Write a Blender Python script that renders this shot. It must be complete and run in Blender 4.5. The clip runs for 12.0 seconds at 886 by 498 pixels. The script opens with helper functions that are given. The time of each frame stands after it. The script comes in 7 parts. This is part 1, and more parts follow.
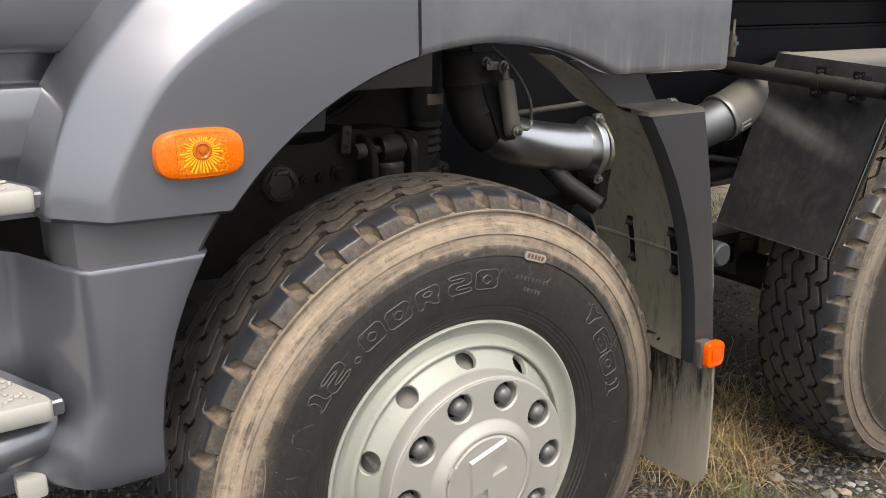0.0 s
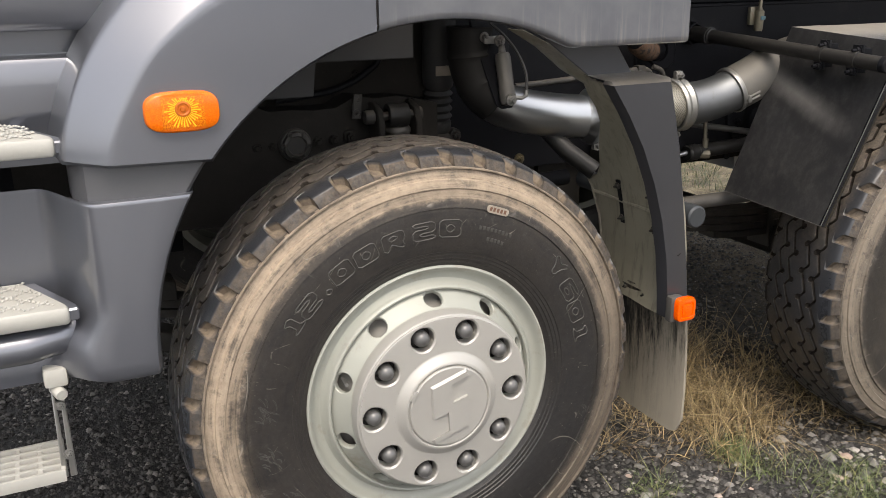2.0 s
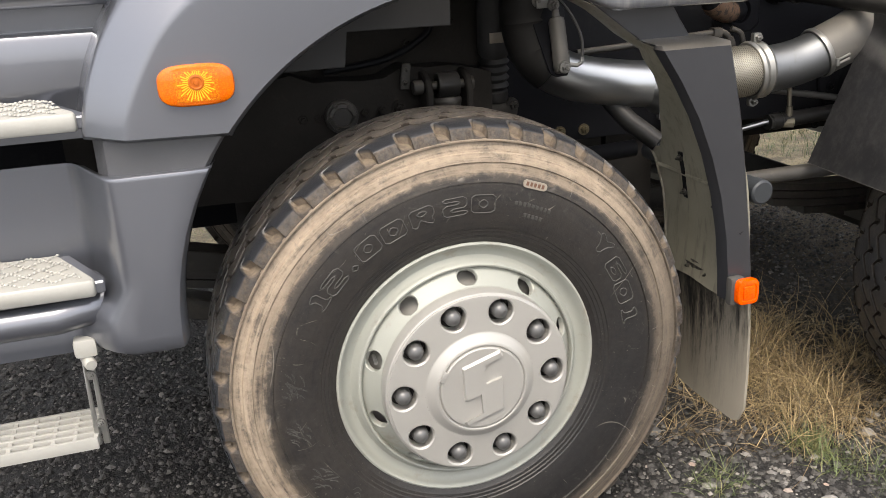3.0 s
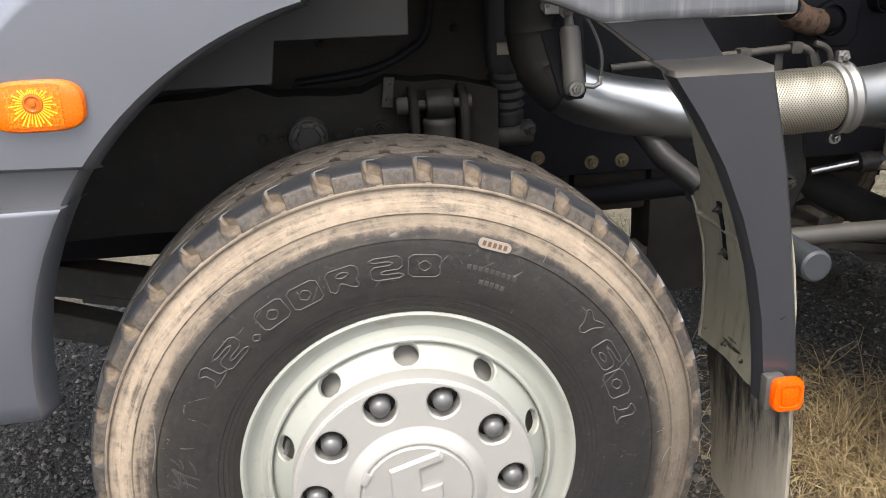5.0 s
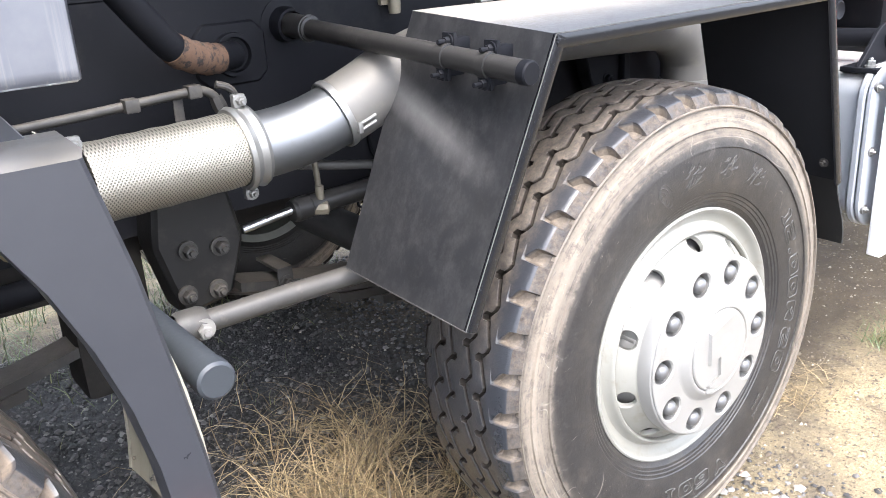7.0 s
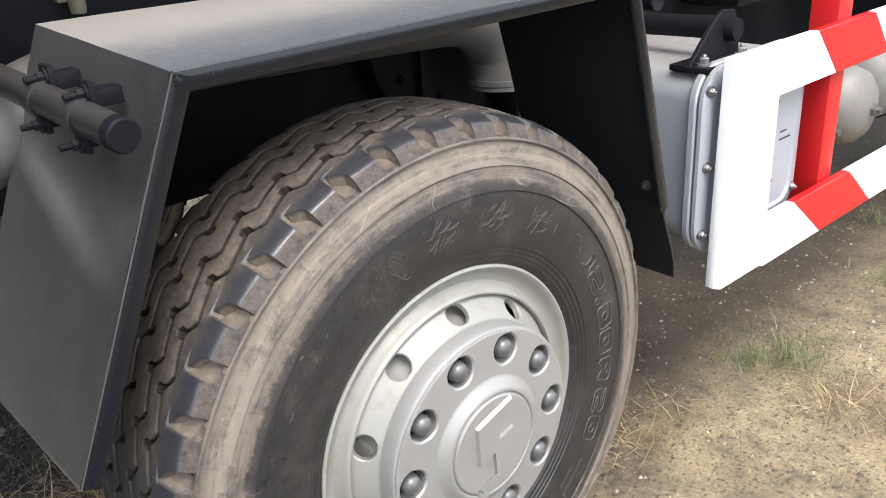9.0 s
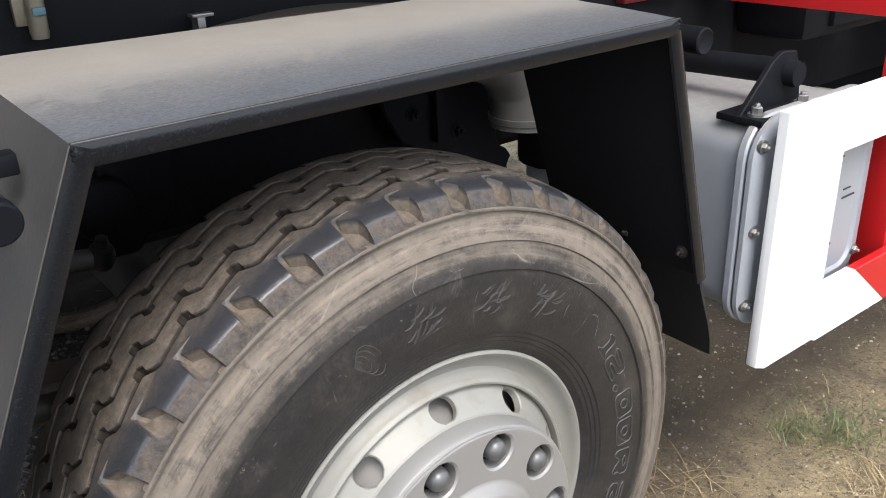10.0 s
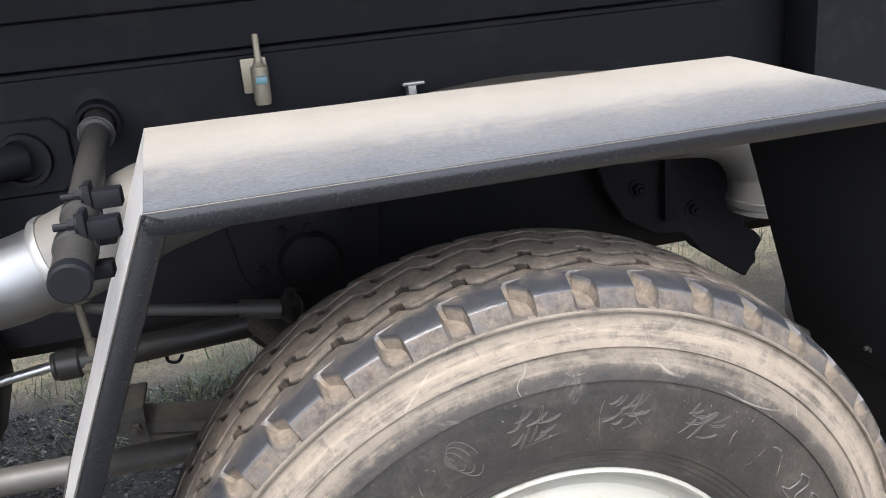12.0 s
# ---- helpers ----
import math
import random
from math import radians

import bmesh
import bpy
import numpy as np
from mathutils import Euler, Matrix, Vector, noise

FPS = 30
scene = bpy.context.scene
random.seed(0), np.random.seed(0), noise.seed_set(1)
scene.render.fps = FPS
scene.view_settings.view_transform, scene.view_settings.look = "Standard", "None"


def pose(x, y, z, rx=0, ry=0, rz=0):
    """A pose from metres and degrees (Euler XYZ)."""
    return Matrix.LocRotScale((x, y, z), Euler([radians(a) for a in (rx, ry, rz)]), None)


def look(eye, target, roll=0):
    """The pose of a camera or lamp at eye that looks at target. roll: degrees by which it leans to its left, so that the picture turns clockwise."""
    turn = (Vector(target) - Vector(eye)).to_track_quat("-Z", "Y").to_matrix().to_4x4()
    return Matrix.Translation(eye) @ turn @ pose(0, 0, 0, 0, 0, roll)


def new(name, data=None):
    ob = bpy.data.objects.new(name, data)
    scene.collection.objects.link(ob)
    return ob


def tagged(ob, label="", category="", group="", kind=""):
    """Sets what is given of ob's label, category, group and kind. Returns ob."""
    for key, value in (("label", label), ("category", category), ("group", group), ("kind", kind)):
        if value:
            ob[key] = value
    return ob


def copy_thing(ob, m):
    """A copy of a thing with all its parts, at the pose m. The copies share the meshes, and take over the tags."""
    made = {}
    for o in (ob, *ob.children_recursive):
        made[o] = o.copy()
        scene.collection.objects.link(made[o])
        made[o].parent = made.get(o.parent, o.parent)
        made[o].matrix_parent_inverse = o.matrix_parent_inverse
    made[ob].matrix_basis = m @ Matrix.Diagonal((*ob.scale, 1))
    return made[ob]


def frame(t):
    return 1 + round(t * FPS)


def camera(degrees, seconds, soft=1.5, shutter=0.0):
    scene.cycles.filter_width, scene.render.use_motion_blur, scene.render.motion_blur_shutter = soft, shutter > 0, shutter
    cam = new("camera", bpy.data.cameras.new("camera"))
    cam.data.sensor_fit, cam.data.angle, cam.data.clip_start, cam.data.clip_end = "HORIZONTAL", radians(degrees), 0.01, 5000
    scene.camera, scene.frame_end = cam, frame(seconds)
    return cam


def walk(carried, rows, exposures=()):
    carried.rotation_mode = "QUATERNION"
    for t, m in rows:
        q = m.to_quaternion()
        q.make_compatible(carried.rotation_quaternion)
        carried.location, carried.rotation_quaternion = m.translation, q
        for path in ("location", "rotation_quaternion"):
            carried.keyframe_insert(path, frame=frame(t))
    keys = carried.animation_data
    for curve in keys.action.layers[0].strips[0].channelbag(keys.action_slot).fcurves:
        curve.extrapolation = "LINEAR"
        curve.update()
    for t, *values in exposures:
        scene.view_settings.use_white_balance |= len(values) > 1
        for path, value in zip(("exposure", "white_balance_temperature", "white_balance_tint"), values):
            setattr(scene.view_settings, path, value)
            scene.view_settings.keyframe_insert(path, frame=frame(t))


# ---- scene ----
cam = camera(54.8, 12.0, soft=0.9)
PATH = [
    (0, (-0.864, -1.18, 1.417), (0.185, 0.429, 0.858), -0.1),
    (0.5, (-0.866, -1.316, 1.421), (0.039, 0.379, 0.868), -0.6),
    (1, (-0.875, -1.413, 1.429), (-0.033, 0.303, 0.839), -0.9),
    (1.5, (-0.82, -1.476, 1.428), (0.031, 0.23, 0.824), -0.8),
    (2, (-0.712, -1.532, 1.424), (0.087, 0.199, 0.819), -0.9),
    (2.5, (-0.613, -1.564, 1.412), (0.015, 0.23, 0.789), -2.0),
    (2.7, (-0.581, -1.559, 1.413), (0.001, 0.243, 0.77), -2.5),
    (4.3, (-0.253, -1.29, 1.39), (0.05, 0.561, 0.695), -1.8),
    (4.5, (-0.223, -1.261, 1.384), (0.021, 0.6, 0.693), -1.9),
    (5, (-0.099, -1.22, 1.395), (0.145, 0.649, 0.726), -2.3),
    (5.5, (0.007, -1.197, 1.393), (0.5, 0.619, 0.715), -2.4),
    (6, (0.096, -1.169, 1.385), (0.872, 0.535, 0.681), -2.6),
    (6.5, (0.217, -1.051, 1.409), (1.266, 0.502, 0.71), -2.2),
    (6.7, (0.263, -1.011, 1.407), (1.399, 0.483, 0.715), -3.2),
    (8.3, (0.751, -0.922, 1.459), (1.812, 0.603, 0.719), -5.0),
    (8.5, (0.801, -0.921, 1.456), (1.894, 0.572, 0.698), -5.0),
    (9, (0.962, -0.875, 1.436), (2.159, 0.506, 0.623), -3.5),
    (9.5, (1.132, -0.795, 1.454), (2.38, 0.533, 0.629), -1.1),
    (10, (1.19, -0.755, 1.462), (2.292, 0.701, 0.647), -2.2),
    (10.5, (1.255, -0.748, 1.46), (2.029, 0.94, 0.716), -3.7),
    (11, (1.363, -0.796, 1.465), (1.929, 0.997, 0.783), -3.5),
    (11.5, (1.476, -0.818, 1.451), (2.03, 0.981, 0.775), -4.0),
    (12, (1.492, -0.801, 1.457), (1.892, 1.047, 0.804), -5.5),
]
EXPOSURES = [(0, 0.86, 7150, 10), (2.5, 0.97, 7150, 10), (4.5, 1.36, 6850, 9), (5.5, 1.65, 6750, 10), (6.0, 2.25, 6450, 11), (6.5, 2.6, 6200, 12), (8.5, 1.57, 6350, 10), (9.0, 1.42, 6400, 10), (9.5, 1.0, 6400, 10), (10.0, 1.1, 6400, 10), (10.5, 1.5, 6350, 10), (11.0, 1.96, 6350, 10), (12.0, 1.91, 6350, 10)]
walk(cam, [(t, look(eye, target, roll)) for t, eye, target, roll in PATH], EXPOSURES)

# ---- world, sun, exposure ----
SUN_EL, SUN_AZ = radians(58), radians(200)
world = bpy.data.worlds.new("overcast_sky")
scene.world = world
world.use_nodes = True
wn = world.node_tree.nodes
wbg = wn["Background"]
sky = wn.new("ShaderNodeTexSky")
sky.sky_type = "NISHITA"
sky.sun_disc = False
sky.sun_elevation, sky.sun_rotation = SUN_EL, SUN_AZ
sky.air_density, sky.dust_density, sky.ozone_density = 1.0, 6.0, 1.0
whiten = wn.new("ShaderNodeMix")
whiten.data_type = "RGBA"
whiten.inputs["Factor"].default_value = 0.55
whiten.inputs["B"].default_value = (9.0, 9.5, 10.6, 1)
world.node_tree.links.new(sky.outputs["Color"], whiten.inputs["A"])
world.node_tree.links.new(whiten.outputs["Result"], wbg.inputs["Color"])
wbg.inputs["Strength"].default_value = 0.15
sun = new("sun", bpy.data.lights.new("sun", "SUN"))
sun.data.energy, sun.data.angle, sun.data.color = 1.2, radians(25), (1.0, 0.98, 0.95)
sun.matrix_world = Matrix.Translation((0, -6, 9)) @ Vector((-math.sin(SUN_AZ) * math.cos(SUN_EL), -math.cos(SUN_AZ) * math.cos(SUN_EL), -math.sin(SUN_EL))).to_track_quat("-Z", "Y").to_matrix().to_4x4()


# ---- materials ----
class Nodes:
    """A small wrapper round one material's node tree."""

    def __init__(self, name):
        self.mat = bpy.data.materials.new(name)
        self.mat.use_nodes = True
        self.tree = self.mat.node_tree
        self.bsdf = self.tree.nodes["Principled BSDF"]
        self.coord = self.tree.nodes.new("ShaderNodeTexCoord").outputs["Object"]

    def link(self, a, b):
        self.tree.links.new(a, b)

    def put(self, socket, value):
        if isinstance(value, bpy.types.NodeSocket):
            self.link(value, socket)
        elif isinstance(value, tuple) and len(value) == 3 and socket.type == "RGBA":
            socket.default_value = (*value, 1)
        else:
            socket.default_value = value

    def noise(self, scale, detail=5, rough=0.6, vec=None, stretch=None, distort=0.0):
        n = self.tree.nodes.new("ShaderNodeTexNoise")
        n.inputs["Scale"].default_value, n.inputs["Detail"].default_value = scale, detail
        n.inputs["Roughness"].default_value, n.inputs["Distortion"].default_value = rough, distort
        v = vec or self.coord
        if stretch:
            m = self.tree.nodes.new("ShaderNodeMapping")
            m.inputs["Scale"].default_value = stretch
            self.link(v, m.inputs["Vector"])
            v = m.outputs["Vector"]
        self.link(v, n.inputs["Vector"])
        return n.outputs["Fac"]

    def ramp(self, fac, *stops):
        r = self.tree.nodes.new("ShaderNodeValToRGB")
        els = r.color_ramp.elements
        while len(els) < len(stops):
            els.new(0.5)
        for e, (p, c) in zip(els, stops):
            e.position = p
            e.color = (*c, 1) if isinstance(c, tuple) else (c, c, c, 1)
        self.link(fac, r.inputs["Fac"])
        return r.outputs["Color"]

    def math(self, op, a, b=0.0, c=0.0, clamp=False):
        m = self.tree.nodes.new("ShaderNodeMath")
        m.operation, m.use_clamp = op, clamp
        for s, v in zip(m.inputs, (a, b, c)):
            self.put(s, v)
        return m.outputs[0]

    def mix(self, fac, a, b, blend="MIX"):
        m = self.tree.nodes.new("ShaderNodeMix")
        m.data_type, m.blend_type = "RGBA", blend
        self.put(m.inputs["Factor"], fac)
        self.put(m.inputs["A"], a)
        self.put(m.inputs["B"], b)
        return m.outputs["Result"]

    def axes(self, vec=None):
        s = self.tree.nodes.new("ShaderNodeSeparateXYZ")
        self.link(vec or self.coord, s.inputs[0])
        return s.outputs

    def bump(self, height, strength, distance=0.002):
        b = self.tree.nodes.new("ShaderNodeBump")
        b.inputs["Strength"].default_value, b.inputs["Distance"].default_value = strength, distance
        self.link(height, b.inputs["Height"])
        self.link(b.outputs["Normal"], self.bsdf.inputs["Normal"])

    def done(self, color, rough, metal=0.0, **more):
        self.put(self.bsdf.inputs["Base Color"], color)
        self.put(self.bsdf.inputs["Roughness"], rough)
        self.put(self.bsdf.inputs["Metallic"], metal)
        for k, v in more.items():
            self.put(self.bsdf.inputs[k.replace("_", " ")], v)
        return self.mat


def plain(name, a, b, rough=0.5, metal=0.0, scale=9.0, fine=120.0, bump=0.15, dirt=None, dirt_at=(0.55, 0.7), settled=None, **more):
    """A surface between two colours at two scales, with a fine relief and, if asked, patches of dirt and settled dust."""
    n = Nodes(name)
    big, small = n.noise(scale), n.noise(fine, 3)
    color = n.mix(n.math("ADD", n.math("MULTIPLY", big, 0.7), n.math("MULTIPLY", small, 0.3)), a, b)
    r = n.math("ADD", n.math("MULTIPLY", n.math("SUBTRACT", small, 0.5), 0.25), rough, clamp=True)
    if dirt:
        d = n.ramp(n.noise(scale * 1.7, 8, 0.7), (dirt_at[0], 0.0), (dirt_at[1], 1.0))
        color = n.mix(d, color, dirt)
        r = n.math("MAXIMUM", r, n.math("MULTIPLY", d, 0.85))
    if settled:
        up = n.axes(n.tree.nodes.new("ShaderNodeNewGeometry").outputs["Normal"])[2]
        lie = n.math("MULTIPLY", n.ramp(up, (0.25, 0.0), (0.9, settled[1])), n.ramp(n.noise(scale * 3, 8, 0.75), (0.3, 0.5), (0.6, 1.0)))
        color = n.mix(lie, color, settled[0])
        r = n.math("MAXIMUM", r, n.math("MULTIPLY", lie, 0.9))
    n.bump(small, bump, 0.001)
    return n.done(color, r, metal, **more)


def metallic_paint():
    """Smooth metallic paint under clear coat, a little dusty in broad soft patches."""
    n = Nodes("grey_metallic_paint")
    soft = n.noise(3, 2, 0.5)
    return n.done(n.mix(soft, (0.125, 0.133, 0.155), (0.156, 0.164, 0.19)), n.math("ADD", 0.26, n.math("MULTIPLY", soft, 0.08)), 0.6, Coat_Weight=1.0, Coat_Roughness=0.08)


PAINT = metallic_paint()


def streaked_paint():
    """The metallic paint with pale water marks hanging down to the panel's lower edge."""
    n = Nodes("grey_paint_with_water_streaks")
    x, y, z = n.axes()
    base = n.mix(n.noise(12, 3), (0.125, 0.131, 0.149), (0.155, 0.161, 0.181))
    drip = n.ramp(n.noise(70, 6, 0.75, stretch=(1.0, 1.0, 0.03)), (0.5, 0.0), (0.7, 1.0))
    low = n.ramp(n.math("SUBTRACT", z, 1.0), (0.27, 1.0), (0.4, 0.0))
    m = n.math("MULTIPLY", n.math("MULTIPLY", drip, low), 0.55)
    film = n.math("MULTIPLY", n.ramp(n.noise(6, 7, 0.7), (0.45, 0.0), (0.75, 1.0)), 0.2)
    m = n.math("MAXIMUM", m, film)
    return n.done(n.mix(m, base, (0.3, 0.29, 0.27)), n.math("ADD", 0.3, n.math("MULTIPLY", m, 0.4)), n.math("SUBTRACT", 0.6, n.math("MULTIPLY", m, 0.6)), Coat_Weight=0.9, Coat_Roughness=0.1)


PAINT_STREAKED = streaked_paint()
PAINT_DULL = plain("dull_grey_paint", (0.07, 0.072, 0.08), (0.11, 0.112, 0.12), 0.4, 0.3, 8, 300, 0.05, (0.2, 0.18, 0.15), (0.62, 0.9))
GUARD_PAINT = plain("dark_grey_guard_paint", (0.043, 0.045, 0.052), (0.056, 0.058, 0.066), 0.34, 0.45, 7, 40, 0.0, None, (0.68, 1.0), ((0.21, 0.19, 0.16), 0.75), Coat_Weight=0.5, Coat_Roughness=0.2)
BLACK = plain("black_chassis_paint", (0.005, 0.0054, 0.007), (0.0105, 0.011, 0.0135), 0.55, 0.0, 6, 200, 0.1, (0.026, 0.025, 0.024), (0.55, 0.98), Specular_IOR_Level=0.1)
GREASY = plain("dusty_black_steel", (0.015, 0.0148, 0.0142), (0.042, 0.039, 0.035), 0.6, 0.0, 12, 250, 0.3, (0.08, 0.07, 0.057), (0.5, 0.85), ((0.115, 0.1, 0.082), 0.65))
DUSTY_BAR = plain("black_tube_under_dust", (0.009, 0.0088, 0.0087), (0.02, 0.0192, 0.0185), 0.42, 0.0, 14, 260, 0.15, (0.045, 0.042, 0.038), (0.55, 0.9), ((0.075, 0.07, 0.064), 0.35), Specular_IOR_Level=0.3)
GRIME = plain("brown_road_grime", (0.010, 0.0095, 0.009), (0.034, 0.031, 0.028), 0.75, 0.0, 16, 120, 0.7, (0.055, 0.048, 0.04), (0.6, 0.9), Specular_IOR_Level=0.15)
INNER_PLATE = plain("black_plate_inner_face", (0.007, 0.0074, 0.0085), (0.0145, 0.015, 0.0165), 0.5, 0.0, 9, 200, 0.1, (0.03, 0.028, 0.026), (0.66, 0.95), Specular_IOR_Level=0.15)
RUBBER_BLACK = plain("black_rubber", (0.016, 0.016, 0.017), (0.03, 0.03, 0.03), 0.6, 0.0, 12, 300, 0.2)
STEEL = plain("bright_exhaust_steel", (0.37, 0.382, 0.395), (0.47, 0.482, 0.495), 0.33, 1.0, 5, 14, 0.0)
DARK_STEEL = plain("heat_stained_steel", (0.16, 0.15, 0.145), (0.26, 0.25, 0.24), 0.42, 0.9, 10, 260, 0.1)
GALV = plain("galvanised_steel", (0.22, 0.22, 0.213), (0.35, 0.346, 0.332), 0.4, 0.8, 30, 300, 0.1)
BRASS = plain("yellow_zinc_bolt", (0.07, 0.058, 0.035), (0.2, 0.165, 0.1), 0.5, 0.6, 60, 400, 0.1)
ROD = plain("grey_dusty_rod", (0.16, 0.155, 0.145), (0.27, 0.26, 0.24), 0.6, 0.2, 14, 250, 0.2)
DULL = plain("dull_dusty_metal", (0.045, 0.043, 0.041), (0.098, 0.094, 0.086), 0.55, 0.2, 16, 250, 0.2)
GLOSS_BLACK = plain("scuffed_black_edge", (0.004, 0.0045, 0.006), (0.010, 0.0107, 0.013), 0.16, 0.0, 150, 400, 0.2, (0.02, 0.021, 0.024), (0.5, 0.95), Specular_IOR_Level=0.38)
RIM_PAINT = plain("silver_rim_paint", (0.27, 0.278, 0.248), (0.352, 0.36, 0.325), 0.5, 0.15, 7, 260, 0.06, (0.2, 0.168, 0.12), (0.57, 0.84))
RIM_DUSTY = plain("dusty_silver_rim_paint", (0.21, 0.206, 0.183), (0.28, 0.275, 0.245), 0.5, 0.15, 8, 260, 0.06, (0.17, 0.143, 0.105), (0.54, 0.84))
CAP_DUSTY = plain("dusty_silver_hub_paint", (0.24, 0.235, 0.222), (0.31, 0.304, 0.288), 0.42, 0.35, 9, 700, 0.06, (0.22, 0.19, 0.15), (0.6, 0.9))
CAP_PAINT = plain("silver_hub_paint", (0.34, 0.33, 0.31), (0.42, 0.41, 0.385), 0.42, 0.35, 9, 700, 0.06, (0.35, 0.32, 0.27), (0.72, 1.0))
NUT = plain("grey_nut_plastic", (0.085, 0.085, 0.085), (0.155, 0.154, 0.152), 0.34, 0.4, 40, 300, 0.1)
STEP_PLASTIC = plain("off_white_step_casting", (0.33, 0.326, 0.3), (0.44, 0.434, 0.405), 0.5, 0.1, 10, 180, 0.2, (0.34, 0.32, 0.28), (0.55, 0.85))
WHITE = plain("white_rail_paint", (0.78, 0.78, 0.77), (0.84, 0.84, 0.83), 0.4, 0.0, 5, 200, 0.04)
RED = plain("red_rail_paint", (0.4, 0.006, 0.008), (0.5, 0.01, 0.011), 0.38, 0.0, 5, 200, 0.04)
TANK = plain("silver_tank_paint", (0.33, 0.355, 0.39), (0.41, 0.435, 0.47), 0.36, 0.35, 5, 300, 0.05, None, (0.5, 0.7), ((0.3, 0.275, 0.23), 0.7))
AIR_TANK = plain("dusty_grey_air_tank", (0.2, 0.195, 0.18), (0.28, 0.27, 0.245), 0.5, 0.2, 9, 260, 0.1, (0.2, 0.17, 0.125), (0.5, 0.8))
LABEL = plain("faded_paper_label", (0.2, 0.175, 0.14), (0.34, 0.3, 0.25), 0.7, 0.0, 60, 300, 0.1)
INK = plain("dark_print", (0.03, 0.03, 0.03), (0.05, 0.05, 0.05), 0.7)


def amber(name, deep, bright):
    """Moulded amber plastic with a fine waffle of facets."""
    n = Nodes(name)
    v = n.tree.nodes.new("ShaderNodeTexVoronoi")
    v.inputs["Scale"].default_value = 520
    n.link(n.coord, v.inputs["Vector"])
    n.bump(v.outputs["Distance"], 0.3, 0.001)
    tone = n.mix(n.ramp(n.axes(v.outputs["Color"])[0], (0.3, 0.0), (0.9, 1.0)), deep, bright)
    return n.done(tone, 0.2, 0.0, Transmission_Weight=0.15, Coat_Weight=0.25, Specular_IOR_Level=0.3)


AMBER = amber("amber_lens", (0.8, 0.135, 0.0), (0.88, 0.18, 0.002))
RED_ORANGE = amber("red_orange_lens", (0.88, 0.085, 0.0), (0.95, 0.125, 0.002))
AMBER_CLEAR = amber("clear_amber_lens", (0.6, 0.12, 0.001), (0.85, 0.25, 0.004))
AMBER_PALE = plain("yellow_reflector_facets", (1.0, 0.5, 0.01), (1.0, 0.72, 0.05), 0.2, 0.3, 80, 300, 0.2)


